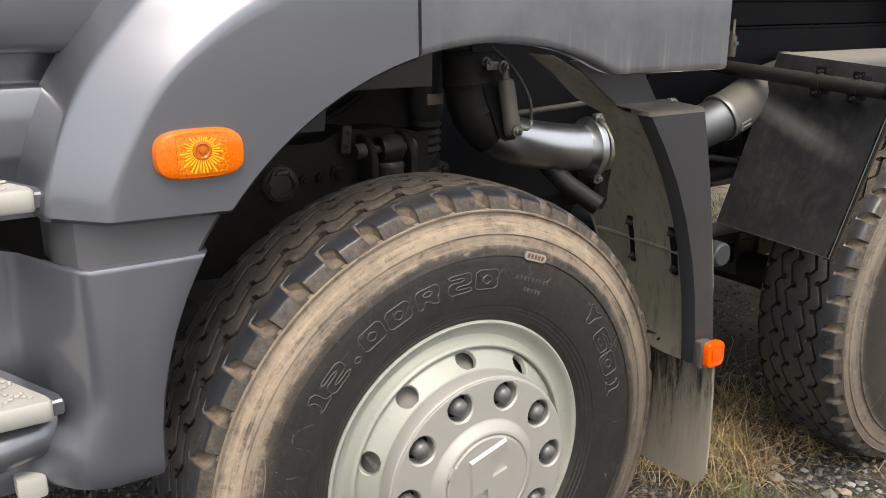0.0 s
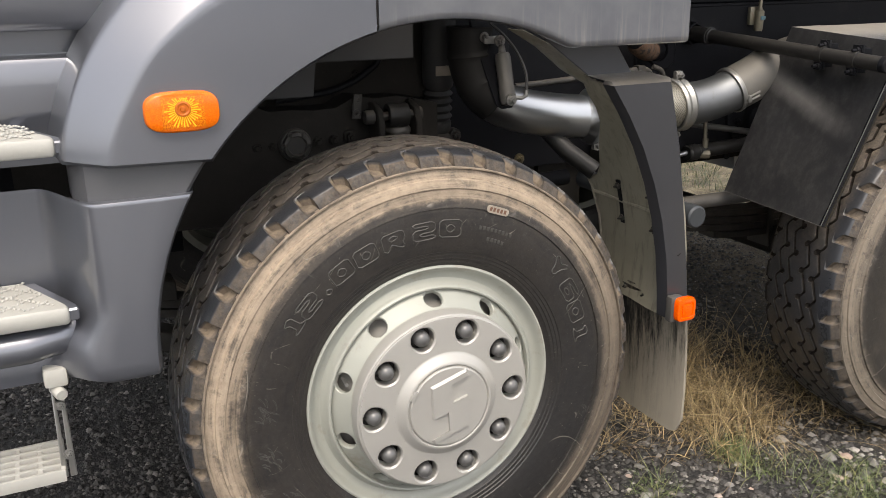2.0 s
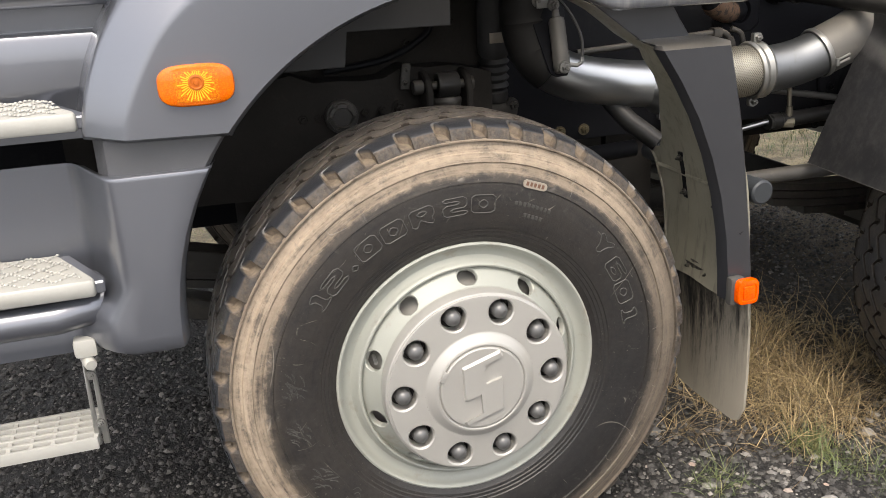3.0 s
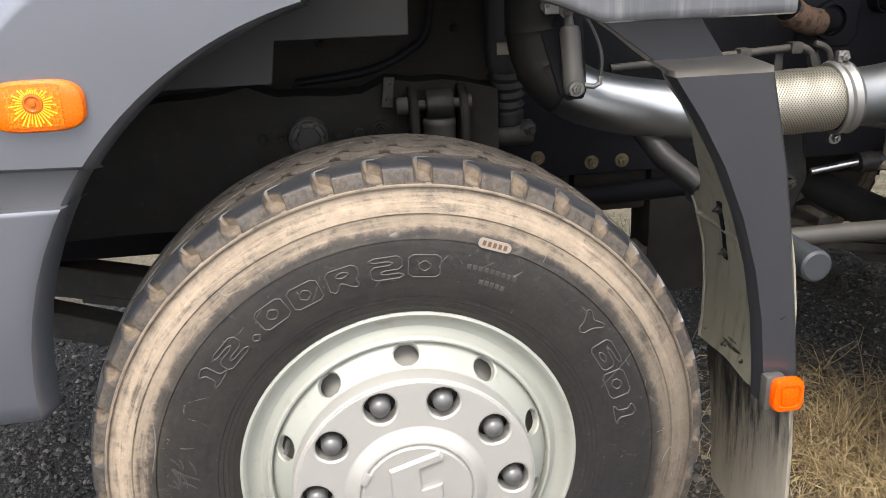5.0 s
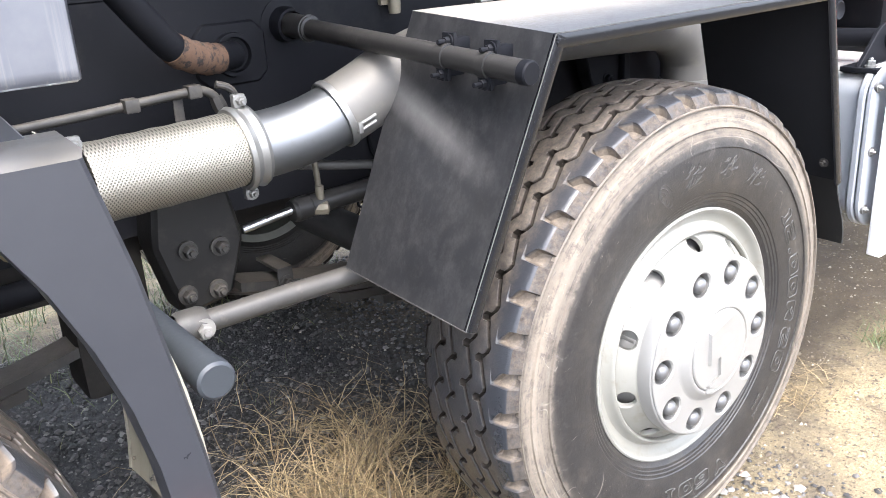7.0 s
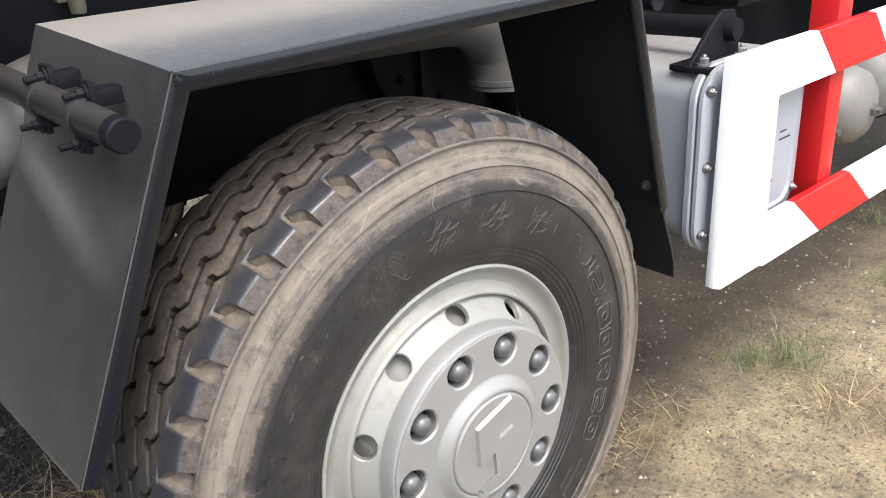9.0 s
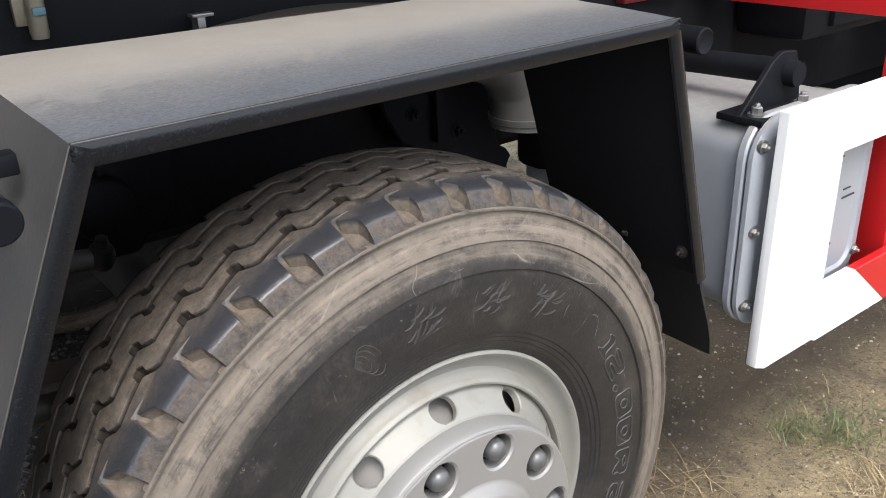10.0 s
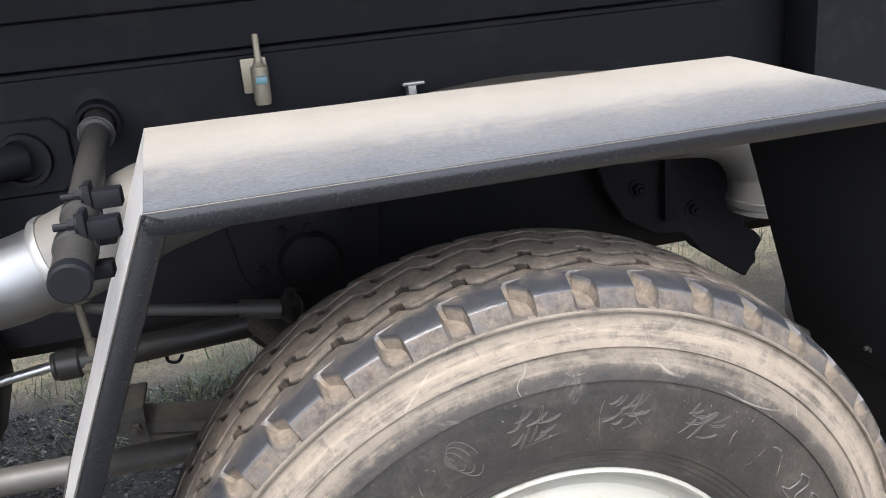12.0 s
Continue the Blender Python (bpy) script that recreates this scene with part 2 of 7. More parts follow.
def tyre_material(name, pale, dark, cover, ribs, sector=None, lean=None, shoulder=0.0):
    """Black rubber, tan dried mud flaking off the outer sidewall, polished shoulders and dusty ribs."""
    n = Nodes(name)
    x, y, z = n.axes()
    r = n.math("SQRT", n.math("ADD", n.math("MULTIPLY", x, x), n.math("MULTIPLY", z, z)))
    patch, broad, flecks = n.noise(42, 8, 0.78), n.noise(9, 6, 0.7), n.noise(170, 5, 0.75)
    rubber = n.mix(n.ramp(n.noise(70, 8, 0.8), (0.35, 0.0), (0.75, 1.0)), (0.005, 0.0056, 0.007), (0.0185, 0.019, 0.0205))
    # mud smeared round the wheel: long along the turn, short across it
    ring = n.tree.nodes.new("ShaderNodeCombineXYZ")
    for socket, f in zip(ring.inputs, (n.math("DIVIDE", x, r), n.math("MULTIPLY", r, 26.0), n.math("DIVIDE", z, r))):
        n.link(f, socket)
    smear = n.noise(3.2, 8, 0.72, vec=ring.outputs[0])
    mud = n.mix(n.ramp(n.math("ADD", n.math("MULTIPLY", n.noise(28, 9, 0.8), 0.6), n.math("MULTIPLY", smear, 0.4)), (0.34, 0.0), (0.66, 1.0)), dark, pale)
    brown = n.mix(n.ramp(n.noise(65, 8, 0.8), (0.32, 0.0), (0.68, 1.0)), (0.042, 0.034, 0.026), (0.23, 0.185, 0.142))

    def wob(f, amount):
        return n.math("MULTIPLY", n.math("SUBTRACT", f, 0.5), amount)

    # sidewall: bands of mud with a ragged inner edge
    rr = n.math("ADD", r, n.math("ADD", wob(n.noise(50, 9, 0.8), 0.035), wob(broad, 0.03)))
    on_wall = n.ramp(rr, (0.42, 0.05), (0.444, 0.16), (0.452, 0.66), (0.475, 0.85), (0.49, 1.0), (0.512, 0.66))
    flake = n.ramp(n.math("ADD", n.math("MULTIPLY", n.noise(30, 9, 0.8, distort=0.8), 0.5), n.math("MULTIPLY", smear, 0.5)), (0.38, 0.25), (0.5, 1.0))
    wall = n.math("MULTIPLY", n.math("MULTIPLY", on_wall, flake), cover)
    if lean:
        # the mud was thrown on one side and has flaked off the other
        turned = n.math("ADD", n.math("MULTIPLY", x, lean[0]), n.math("MULTIPLY", z, lean[1]))
        wall = n.math("MULTIPLY", wall, n.ramp(n.math("ADD", n.math("ADD", turned, 0.5), wob(broad, 0.2)), (0.12, 0.4), (0.5, 1.0)))
    haze = n.math("MULTIPLY", n.ramp(n.noise(12, 9, 0.8), (0.44, 0.0), (0.78, 0.4)), 0.62 if cover < 1 else 0.15)
    wall = n.math("MAXIMUM", wall, haze)
    speck = n.math("MULTIPLY", n.ramp(flecks, (0.635, 0.0), (0.7, 0.75)), n.ramp(broad, (0.45, 0.1), (0.65, 1.0)))
    side = n.mix(wall, rubber, mud)
    side = n.mix(speck, side, (0.36, 0.32, 0.27))
    # chalky scuffs
    chalk = n.math("MULTIPLY", n.ramp(n.noise(17, 9, 0.78, distort=1.2), (0.57, 0.0), (0.67, 0.38)), n.ramp(r, (0.37, 0.0), (0.43, 1.0)))
    side = n.mix(chalk, side, (0.17, 0.16, 0.145))
    # fine scratches wandering across the wall
    vein = n.math("ABSOLUTE", n.math("SUBTRACT", n.noise(4.0, 0.0, 0.4), 0.5))
    vein = n.math("MULTIPLY", n.ramp(vein, (0.0, 0.5), (0.0022, 0.0)), n.ramp(n.noise(9, 3), (0.5, 0.0), (0.58, 1.0)))
    nick = n.math("ABSOLUTE", n.math("SUBTRACT", n.noise(15, 0.0, 0.4), 0.52))
    nick = n.math("MULTIPLY", n.ramp(nick, (0.0, 0.6), (0.006, 0.0)), n.ramp(n.noise(26, 3), (0.56, 0.0), (0.62, 1.0)))
    vein = n.math("MAXIMUM", vein, nick)
    side = n.mix(n.math("MULTIPLY", vein, n.ramp(r, (0.35, 0.0), (0.38, 1.0))), side, (0.3, 0.275, 0.235))
    # tread: polished shoulder, brown buttress, tan pockets, dark grooves, dusty ribs
    c = n.math("SUBTRACT", 0.2075, y)
    slope = n.math("MAXIMUM", n.math("SUBTRACT", 0.12, y), 0.0)
    depth = n.math("SUBTRACT", n.math("SUBTRACT", 0.554, n.math("MULTIPLY", 0.589, n.math("MULTIPLY", c, c))), n.math("ADD", r, n.math("MULTIPLY", 3.75, n.math("MULTIPLY", slope, slope))))
    dust = n.math("MULTIPLY", n.ramp(n.math("ADD", y, wob(patch, 0.07)), (0.112 - shoulder, 0.06 + 3 * shoulder), (0.128 - shoulder, 0.42 + 3 * shoulder), (0.142 - shoulder, 0.9)), n.ramp(patch, (0.3, 0.5 * ribs), (0.6, ribs)))
    if sector:
        # only one stretch of the tread has rolled through dust
        side_on = n.math("ADD", n.math("MULTIPLY", x, sector[0]), n.math("MULTIPLY", z, sector[1]))
        dust = n.math("MULTIPLY", dust, n.ramp(n.math("ADD", side_on, wob(broad, 0.3)), (0.05, 0.12), (0.4, 1.0)))
    butt = n.math("MULTIPLY", n.math("LESS_THAN", y, 0.0812), n.ramp(patch, (0.36, 0.3), (0.62, 0.8)))
    # polished rubber, with sky sheen mixed into its colour as blue-grey
    polished = n.mix(0.5, rubber, (0.032, 0.037, 0.047))
    tread = n.mix(butt, n.mix(dust, polished, brown), n.mix(0.72, rubber, brown))
    outer = n.math("LESS_THAN", y, 0.125)
    pocket = n.math("MULTIPLY", n.math("MULTIPLY", n.ramp(depth, (0.003, 0.0), (0.007, 0.85)), outer), n.ramp(y, (0.0795, 0.0), (0.083, 1.0)))
    tread = n.mix(n.math("MULTIPLY", pocket, n.ramp(patch, (0.3, 0.6), (0.6, 1.0))), tread, n.mix(0.45, brown, mud))
    grooves = n.math("MULTIPLY", n.ramp(depth, (0.0009, 0.0), (0.0026, 0.9)), n.math("GREATER_THAN", y, 0.125))
    tread = n.mix(grooves, tread, n.mix(0.22, rubber, brown))
    stones = n.math("MULTIPLY", n.ramp(n.noise(230, 3, 0.6), (0.7, 0.0), (0.75, 0.8)), dust)
    tread = n.mix(stones, tread, (0.4, 0.36, 0.3))
    inward = n.math("GREATER_THAN", r, 0.5168)
    color = n.mix(inward, side, tread)
    soil = n.math("ADD", n.math("MULTIPLY", n.math("SUBTRACT", 1.0, inward), wall), n.math("MULTIPLY", inward, n.math("MAXIMUM", n.math("MAXIMUM", dust, n.math("MULTIPLY", butt, 1.2)), n.math("MAXIMUM", pocket, grooves))), clamp=True)
    rough = n.math("ADD", n.ramp(r, (0.5, 0.42), (0.54, 0.27)), n.math("MULTIPLY", soil, 0.5), clamp=True)
    n.bump(n.math("ADD", n.noise(240, 4), n.math("MULTIPLY", patch, 1.2)), 0.3, 0.0018)
    return n.done(color, rough, Specular_IOR_Level=n.math("SUBTRACT", n.math("ADD", 0.45, n.math("MULTIPLY", inward, 0.2)), n.math("MULTIPLY", n.math("MULTIPLY", n.math("MAXIMUM", n.math("MAXIMUM", butt, pocket), grooves), inward), 0.75), clamp=True))


TYRE = tyre_material("muddy_tyre_rubber", (0.41, 0.33, 0.246), (0.21, 0.165, 0.124), 1.0, 0.85, (0.25, 0.95), (-0.8, 0.6), 0.004)
TYRE_DUSTY = tyre_material("dusty_tyre_rubber", (0.27, 0.229, 0.182), (0.16, 0.131, 0.101), 0.85, 1.0, (-0.927, -0.375), None, 0.006)
CHALK = plain("chalky_rubber_ridge", (0.04, 0.038, 0.035), (0.15, 0.142, 0.13), 0.7, 0.0, 60, 300, 0.2)
LETTER = plain("dusty_raised_rubber", (0.022, 0.0214, 0.0208), (0.07, 0.066, 0.06), 0.55, 0.0, 40, 300, 0.2)


def dusty_guard_material():
    """Black plate whose top has caught pale dust, thick towards the chassis and worn off along the outer edge."""
    n = Nodes("black_plate_with_pale_dust")
    x, y, z = n.axes()
    # mottled black whose blue-grey carries thin dust and reflected sky
    black = n.mix(n.ramp(n.noise(190, 8, 0.8, stretch=(0.8, 1.3, 1.0)), (0.34, 0.0), (0.68, 1.0)), (0.028, 0.031, 0.038), (0.17, 0.177, 0.19))
    dust = n.mix(n.noise(9, 6, 0.7), (0.175, 0.16, 0.138), (0.25, 0.23, 0.2))
    geo = n.tree.nodes.new("ShaderNodeNewGeometry")
    up = n.axes(geo.outputs["Normal"])[2]
    flat = n.ramp(up, (0.3, 0.0), (0.9, 1.0))
    mottle = n.noise(75, 8, 0.8, stretch=(0.8, 1.6, 1.0))
    run = n.noise(16, 6, 0.7, stretch=(1.4, 0.8, 1.0))
    place = n.math("ADD", y, n.math("ADD", n.math("MULTIPLY", n.math("SUBTRACT", mottle, 0.5), 0.42), n.math("MULTIPLY", n.math("SUBTRACT", run, 0.5), 0.1)))
    edge = n.ramp(place, (0.09, 0.0), (0.18, 0.28), (0.245, 0.78), (0.32, 1.0))
    amount = n.math("MULTIPLY", flat, edge)
    n.bump(n.noise(180, 4), 0.2, 0.0015)
    return n.done(n.mix(amount, black, dust), n.math("ADD", 0.33, n.math("MULTIPLY", amount, 0.5)))


DUSTY_GUARD = dusty_guard_material()


def satin_plate_material():
    """Satin black plate with a dust film and one pale smear wiped across it."""
    n = Nodes("satin_black_plate")
    x, y, z = n.axes()
    black = n.mix(n.noise(18, 7, 0.7), (0.007, 0.0074, 0.0085), (0.019, 0.0195, 0.021))
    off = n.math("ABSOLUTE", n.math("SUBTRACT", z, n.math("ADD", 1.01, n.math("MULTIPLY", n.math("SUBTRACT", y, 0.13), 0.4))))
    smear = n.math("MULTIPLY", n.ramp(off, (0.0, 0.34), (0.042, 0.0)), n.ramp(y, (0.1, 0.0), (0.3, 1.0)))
    film = n.ramp(n.noise(30, 9, 0.8, stretch=(1, 1, 0.6)), (0.45, 0.0), (0.74, 0.12))
    settled = n.math("MULTIPLY", n.ramp(n.noise(44, 9, 0.8), (0.4, 0.15), (0.62, 0.6)), n.ramp(n.math("ADD", z, n.math("MULTIPLY", n.noise(9, 5), 0.2)), (1.0, 0.0), (1.1, 0.0), (1.36, 0.6)))
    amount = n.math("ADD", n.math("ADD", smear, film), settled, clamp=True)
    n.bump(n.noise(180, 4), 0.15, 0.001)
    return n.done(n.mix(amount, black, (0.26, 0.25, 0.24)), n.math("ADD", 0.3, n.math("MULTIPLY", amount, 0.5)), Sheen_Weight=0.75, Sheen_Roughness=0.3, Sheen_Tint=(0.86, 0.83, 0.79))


SATIN_BLACK = satin_plate_material()


def liner_material():
    n = Nodes("mud_splashed_liner_plastic")
    base = n.mix(n.noise(10, 6), (0.19, 0.178, 0.138), (0.3, 0.28, 0.222))
    run = n.ramp(n.noise(16, 7, 0.7, stretch=(3, 3, 0.5)), (0.5, 0.0), (0.72, 1.0))
    n.bump(n.noise(150, 4), 0.2, 0.001)
    return n.done(n.mix(run, base, (0.135, 0.126, 0.1)), 0.5)


LINER = liner_material()


def flap_material():
    """Black rubber under pale dried mud that has run down in streaks."""
    n = Nodes("mud_streaked_flap_rubber")
    x, y, z = n.axes()
    low = n.ramp(z, (0.27, 0.28), (0.52, 0.0))
    run = n.noise(16, 9, 0.8, stretch=(2.5, 2.5, 0.3))
    edge = n.ramp(y, (0.05, 0.12), (0.2, -0.0), (0.35, 0.0))
    m = n.ramp(n.math("ADD", n.math("ADD", run, low), edge), (0.48, 0.0), (0.64, 0.8), (0.8, 1.0))
    n.bump(n.noise(120, 5), 0.35, 0.002)
    return n.done(n.mix(m, (0.012, 0.012, 0.0115), (0.25, 0.222, 0.178)), n.math("ADD", 0.4, n.math("MULTIPLY", m, 0.4)))


FLAP = flap_material()


def braid_material():
    n = Nodes("braided_steel_sleeve")
    weave = None
    for sx in (1, -1):
        w = n.tree.nodes.new("ShaderNodeTexWave")
        w.inputs["Scale"].default_value, w.inputs["Distortion"].default_value = 62, 0.6
        m = n.tree.nodes.new("ShaderNodeMapping")
        m.inputs["Rotation"].default_value = (0, radians(38 * sx), 0)
        n.link(n.coord, m.inputs["Vector"])
        n.link(m.outputs["Vector"], w.inputs["Vector"])
        weave = w.outputs["Fac"] if weave is None else n.math("MAXIMUM", weave, w.outputs["Fac"])
    n.bump(weave, 0.5, 0.0015)
    return n.done(n.mix(weave, (0.07, 0.063, 0.05), (0.42, 0.395, 0.335)), 0.4, 0.8)


BRAID = braid_material()


def ground_material():
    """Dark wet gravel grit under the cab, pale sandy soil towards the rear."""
    n = Nodes("gravel_and_sandy_soil")
    x, y, z = n.axes()
    wob = n.math("MULTIPLY", n.math("SUBTRACT", n.noise(0.9, 6, 0.6), 0.5), 1.6)
    zone = n.ramp(n.math("MULTIPLY", n.math("ADD", n.math("ADD", x, wob), 0.0), 0.25), (0.40, 0.0), (0.62, 1.0))
    # the dark grit's far limit also takes in the truck's shade
    zone = n.math("MAXIMUM", zone, n.ramp(n.math("MULTIPLY", n.math("ADD", y, n.math("MULTIPLY", wob, 0.4)), 0.25), (0.55, 0.0), (0.63, 0.85)))
    v = n.tree.nodes.new("ShaderNodeTexVoronoi")
    v.inputs["Scale"].default_value = 70
    n.link(n.coord, v.inputs["Vector"])
    grit = n.mix(v.outputs["Color"], (0.01, 0.01, 0.0105), (0.05, 0.048, 0.046))
    grit = n.mix(n.ramp(n.noise(3, 6), (0.4, 0.0), (0.7, 0.6)), grit, (0.03, 0.026, 0.022))
    sand = n.mix(n.ramp(n.noise(110, 8, 0.8), (0.3, 0.0), (0.7, 1.0)), (0.2, 0.152, 0.08), (0.56, 0.45, 0.265))
    sand = n.mix(n.ramp(n.noise(5, 8, 0.7), (0.42, 0.0), (0.62, 0.75)), sand, (0.1, 0.076, 0.052))
    # damp soil near the truck, with the shade under it painted in
    damp_shade = n.ramp(n.math("ADD", n.math("MULTIPLY", y, 0.5), n.math("MULTIPLY", wob, 0.12)), (0.02, 0.0), (0.21, 0.85))
    sand = n.mix(n.math("MULTIPLY", damp_shade, n.ramp(n.math("MULTIPLY", y, 0.25), (0.55, 1.0), (0.64, 0.2))), sand, (0.055, 0.04, 0.024))
    crumbs = n.ramp(n.noise(60, 4, 0.7), (0.55, 0.0), (0.62, 0.8))
    sand = n.mix(crumbs, sand, (0.07, 0.052, 0.036))
    # unseen ground away from the truck: pale ahead, dark behind, to shape paint reflections
    yard = n.mix(n.noise(2.5, 7, 0.7), (0.2, 0.2, 0.195), (0.32, 0.315, 0.3))
    soil = n.mix(n.noise(3, 7, 0.7), (0.045, 0.04, 0.03), (0.1, 0.088, 0.066))
    unseen_yard = n.mix(n.ramp(n.math("ADD", n.math("MULTIPLY", n.math("ADD", x, wob), 0.06), 0.5), (0.46, 0.0), (0.62, 1.0)), yard, soil)
    far = n.ramp(n.math("MULTIPLY", n.math("SUBTRACT", n.math("MULTIPLY", wob, 0.5), y), 0.2), (0.34, 0.0), (0.5, 1.0))
    n.bump(n.math("ADD", n.noise(90, 8, 0.75), n.math("MULTIPLY", n.noise(14, 5, 0.6), 1.5)), 1.0, 0.014)
    return n.done(n.mix(far, n.mix(zone, grit, sand), unseen_yard), 0.9)


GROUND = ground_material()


def island_material(name, stops, rough=0.8, fine=200):
    """A colour for each separate piece of one joined mesh."""
    n = Nodes(name)
    geo = n.tree.nodes.new("ShaderNodeNewGeometry")
    c = n.ramp(geo.outputs["Random Per Island"], *stops)
    c = n.mix(n.math("MULTIPLY", n.noise(fine, 4), 0.5), c, (0.1, 0.09, 0.08))
    return n.done(c, rough)


STONES = island_material("mixed_gravel_stone", [(0.0, (0.013, 0.013, 0.014)), (0.5, (0.04, 0.039, 0.038)), (0.85, (0.085, 0.081, 0.076)), (1.0, (0.24, 0.228, 0.208))])
PALE_STONES = island_material("pale_gravel_stone", [(0.0, (0.12, 0.115, 0.11)), (0.5, (0.24, 0.23, 0.215)), (0.9, (0.38, 0.36, 0.33)), (1.0, (0.42, 0.3, 0.24))])
PALE_GRIT = island_material("pale_sandy_grit", [(0.0, (0.1, 0.075, 0.045)), (0.7, (0.28, 0.23, 0.15)), (1.0, (0.5, 0.45, 0.35))])
STRAW = island_material("dry_straw", [(0.0, (0.07, 0.046, 0.02)), (0.5, (0.27, 0.19, 0.085)), (1.0, (0.6, 0.46, 0.24))], 0.6)
GREEN = island_material("green_weed", [(0.0, (0.05, 0.08, 0.02)), (0.6, (0.11, 0.16, 0.04)), (1.0, (0.26, 0.25, 0.09))], 0.5)


# ---- mesh helpers ----
def part(name, bm, material, parent, label="", crease=35, kind=""):
    """Links a bmesh as one mesh object under a thing or under a part."""
    me = bpy.data.meshes.new(name)
    bmesh.ops.recalc_face_normals(bm, faces=bm.faces)
    bm.to_mesh(me)
    bm.free()
    me.polygons.foreach_set("use_smooth", [True] * len(me.polygons))
    me.set_sharp_from_angle(angle=radians(crease))
    me.materials.append(material)
    ob = new(name, me)
    ob.parent = parent
    return tagged(ob, label, kind=kind)


def mesh():
    return bmesh.new()


def box(bm, x0, x1, y0, y1, z0, z1, bevel=0.004, m=None):
    r = bmesh.ops.create_cube(bm, size=1)
    vs = r["verts"]
    bmesh.ops.scale(bm, vec=(x1 - x0, y1 - y0, z1 - z0), verts=vs)
    bmesh.ops.translate(bm, vec=((x0 + x1) / 2, (y0 + y1) / 2, (z0 + z1) / 2), verts=vs)
    if m:
        bmesh.ops.transform(bm, matrix=m, verts=vs)
    if bevel:
        es = {e for v in vs for e in v.link_edges}
        bmesh.ops.bevel(bm, geom=list(es), offset=bevel, segments=2, affect="EDGES", profile=0.6)
    return bm


def rings(bm, loops, closed=True, caps=True):
    """Skins a row of loops of equally many points."""
    rows = [[bm.verts.new(p) for p in loop] for loop in loops]
    k = len(rows[0])
    for a, b in zip(rows, rows[1:]):
        for i in range(k if closed else k - 1):
            j = (i + 1) % k
            bm.faces.new((a[i], a[j], b[j], b[i]))
    if caps and closed:
        bm.faces.new(rows[0])
        bm.faces.new(list(reversed(rows[-1])))
    return rows


def frames(points):
    """Smoothly turning directions along a line of points."""
    pts = [Vector(p) for p in points]
    out, n = [], None
    for i, p in enumerate(pts):
        a, b = pts[max(i - 1, 0)], pts[min(i + 1, len(pts) - 1)]
        t = (b - a).normalized()
        if n is None:
            n = t.orthogonal().normalized()
        n = (n - t * n.dot(t)).normalized()
        out.append((p, t, n, t.cross(n)))
    return out


def curve_points(points, per=8):
    """A smooth line through the points."""
    pts = [Vector(p) for p in points]
    out = []
    for i in range(len(pts) - 1):
        p0, p1, p2, p3 = pts[max(i - 1, 0)], pts[i], pts[i + 1], pts[min(i + 2, len(pts) - 1)]
        for k in range(per):
            t = k / per
            out.append(0.5 * ((2 * p1) + (p2 - p0) * t + (2 * p0 - 5 * p1 + 4 * p2 - p3) * t * t + (3 * p1 - p0 - 3 * p2 + p3) * t ** 3))
    out.append(pts[-1])
    return out


def tube(bm, points, radius, seg=20, smooth=0):
    """A round tube along points; radius: a number or one for each point."""
    pts = curve_points(points, smooth) if smooth else points
    fr = frames(pts)
    rad = radius if isinstance(radius, (list, tuple)) else [radius] * len(fr)
    rings(bm, [[p + (n * math.cos(a) + b * math.sin(a)) * r for a in (2 * math.pi * k / seg for k in range(seg))] for (p, t, n, b), r in zip(fr, rad)])
    return bm


def lathe(bm, profile, base=(0, 0, 0), axis=(0, 1, 0), seg=48, caps=False):
    """Turns a profile of (radius, along) pairs round an axis."""
    t = Vector(axis).normalized()
    n = t.orthogonal().normalized()
    b = t.cross(n)
    o = Vector(base)
    rings(bm, [[o + t * h + (n * math.cos(a) + b * math.sin(a)) * r for a in (2 * math.pi * k / seg for k in range(seg))] for r, h in profile], caps=caps)
    return bm


def bolt(bm, place, axis, r=0.011, h=0.01):
    """A hexagon head on a washer, with a stub of thread."""
    lathe(bm, [(r * 1.5, -0.004), (r * 1.5, 0.003), (r * 0.5, 0.003)], place, axis, 16)
    lathe(bm, [(r, 0.002), (r, h), (r * 0.85, h + 0.002), (0.0005, h + 0.002)], place, axis, 6)
    lathe(bm, [(r * 0.5, h), (r * 0.5, h + 0.006), (r * 0.4, h + 0.008), (0.0005, h + 0.008)], place, axis, 10)
    return bm


def plate(bm, outline, depth, bevel=0.0015):
    """A flat plate: outline points in space, thickened by the vector depth."""
    vs = [bm.verts.new(p) for p in outline]
    f = bm.faces.new(vs)
    r = bmesh.ops.extrude_face_region(bm, geom=[f])
    top = [g for g in r["geom"] if isinstance(g, bmesh.types.BMVert)]
    bmesh.ops.translate(bm, vec=depth, verts=top)
    if bevel:
        es = {e for v in vs + top for e in v.link_edges}
        bmesh.ops.bevel(bm, geom=list(es), offset=bevel, segments=1, affect="EDGES")
    return bm


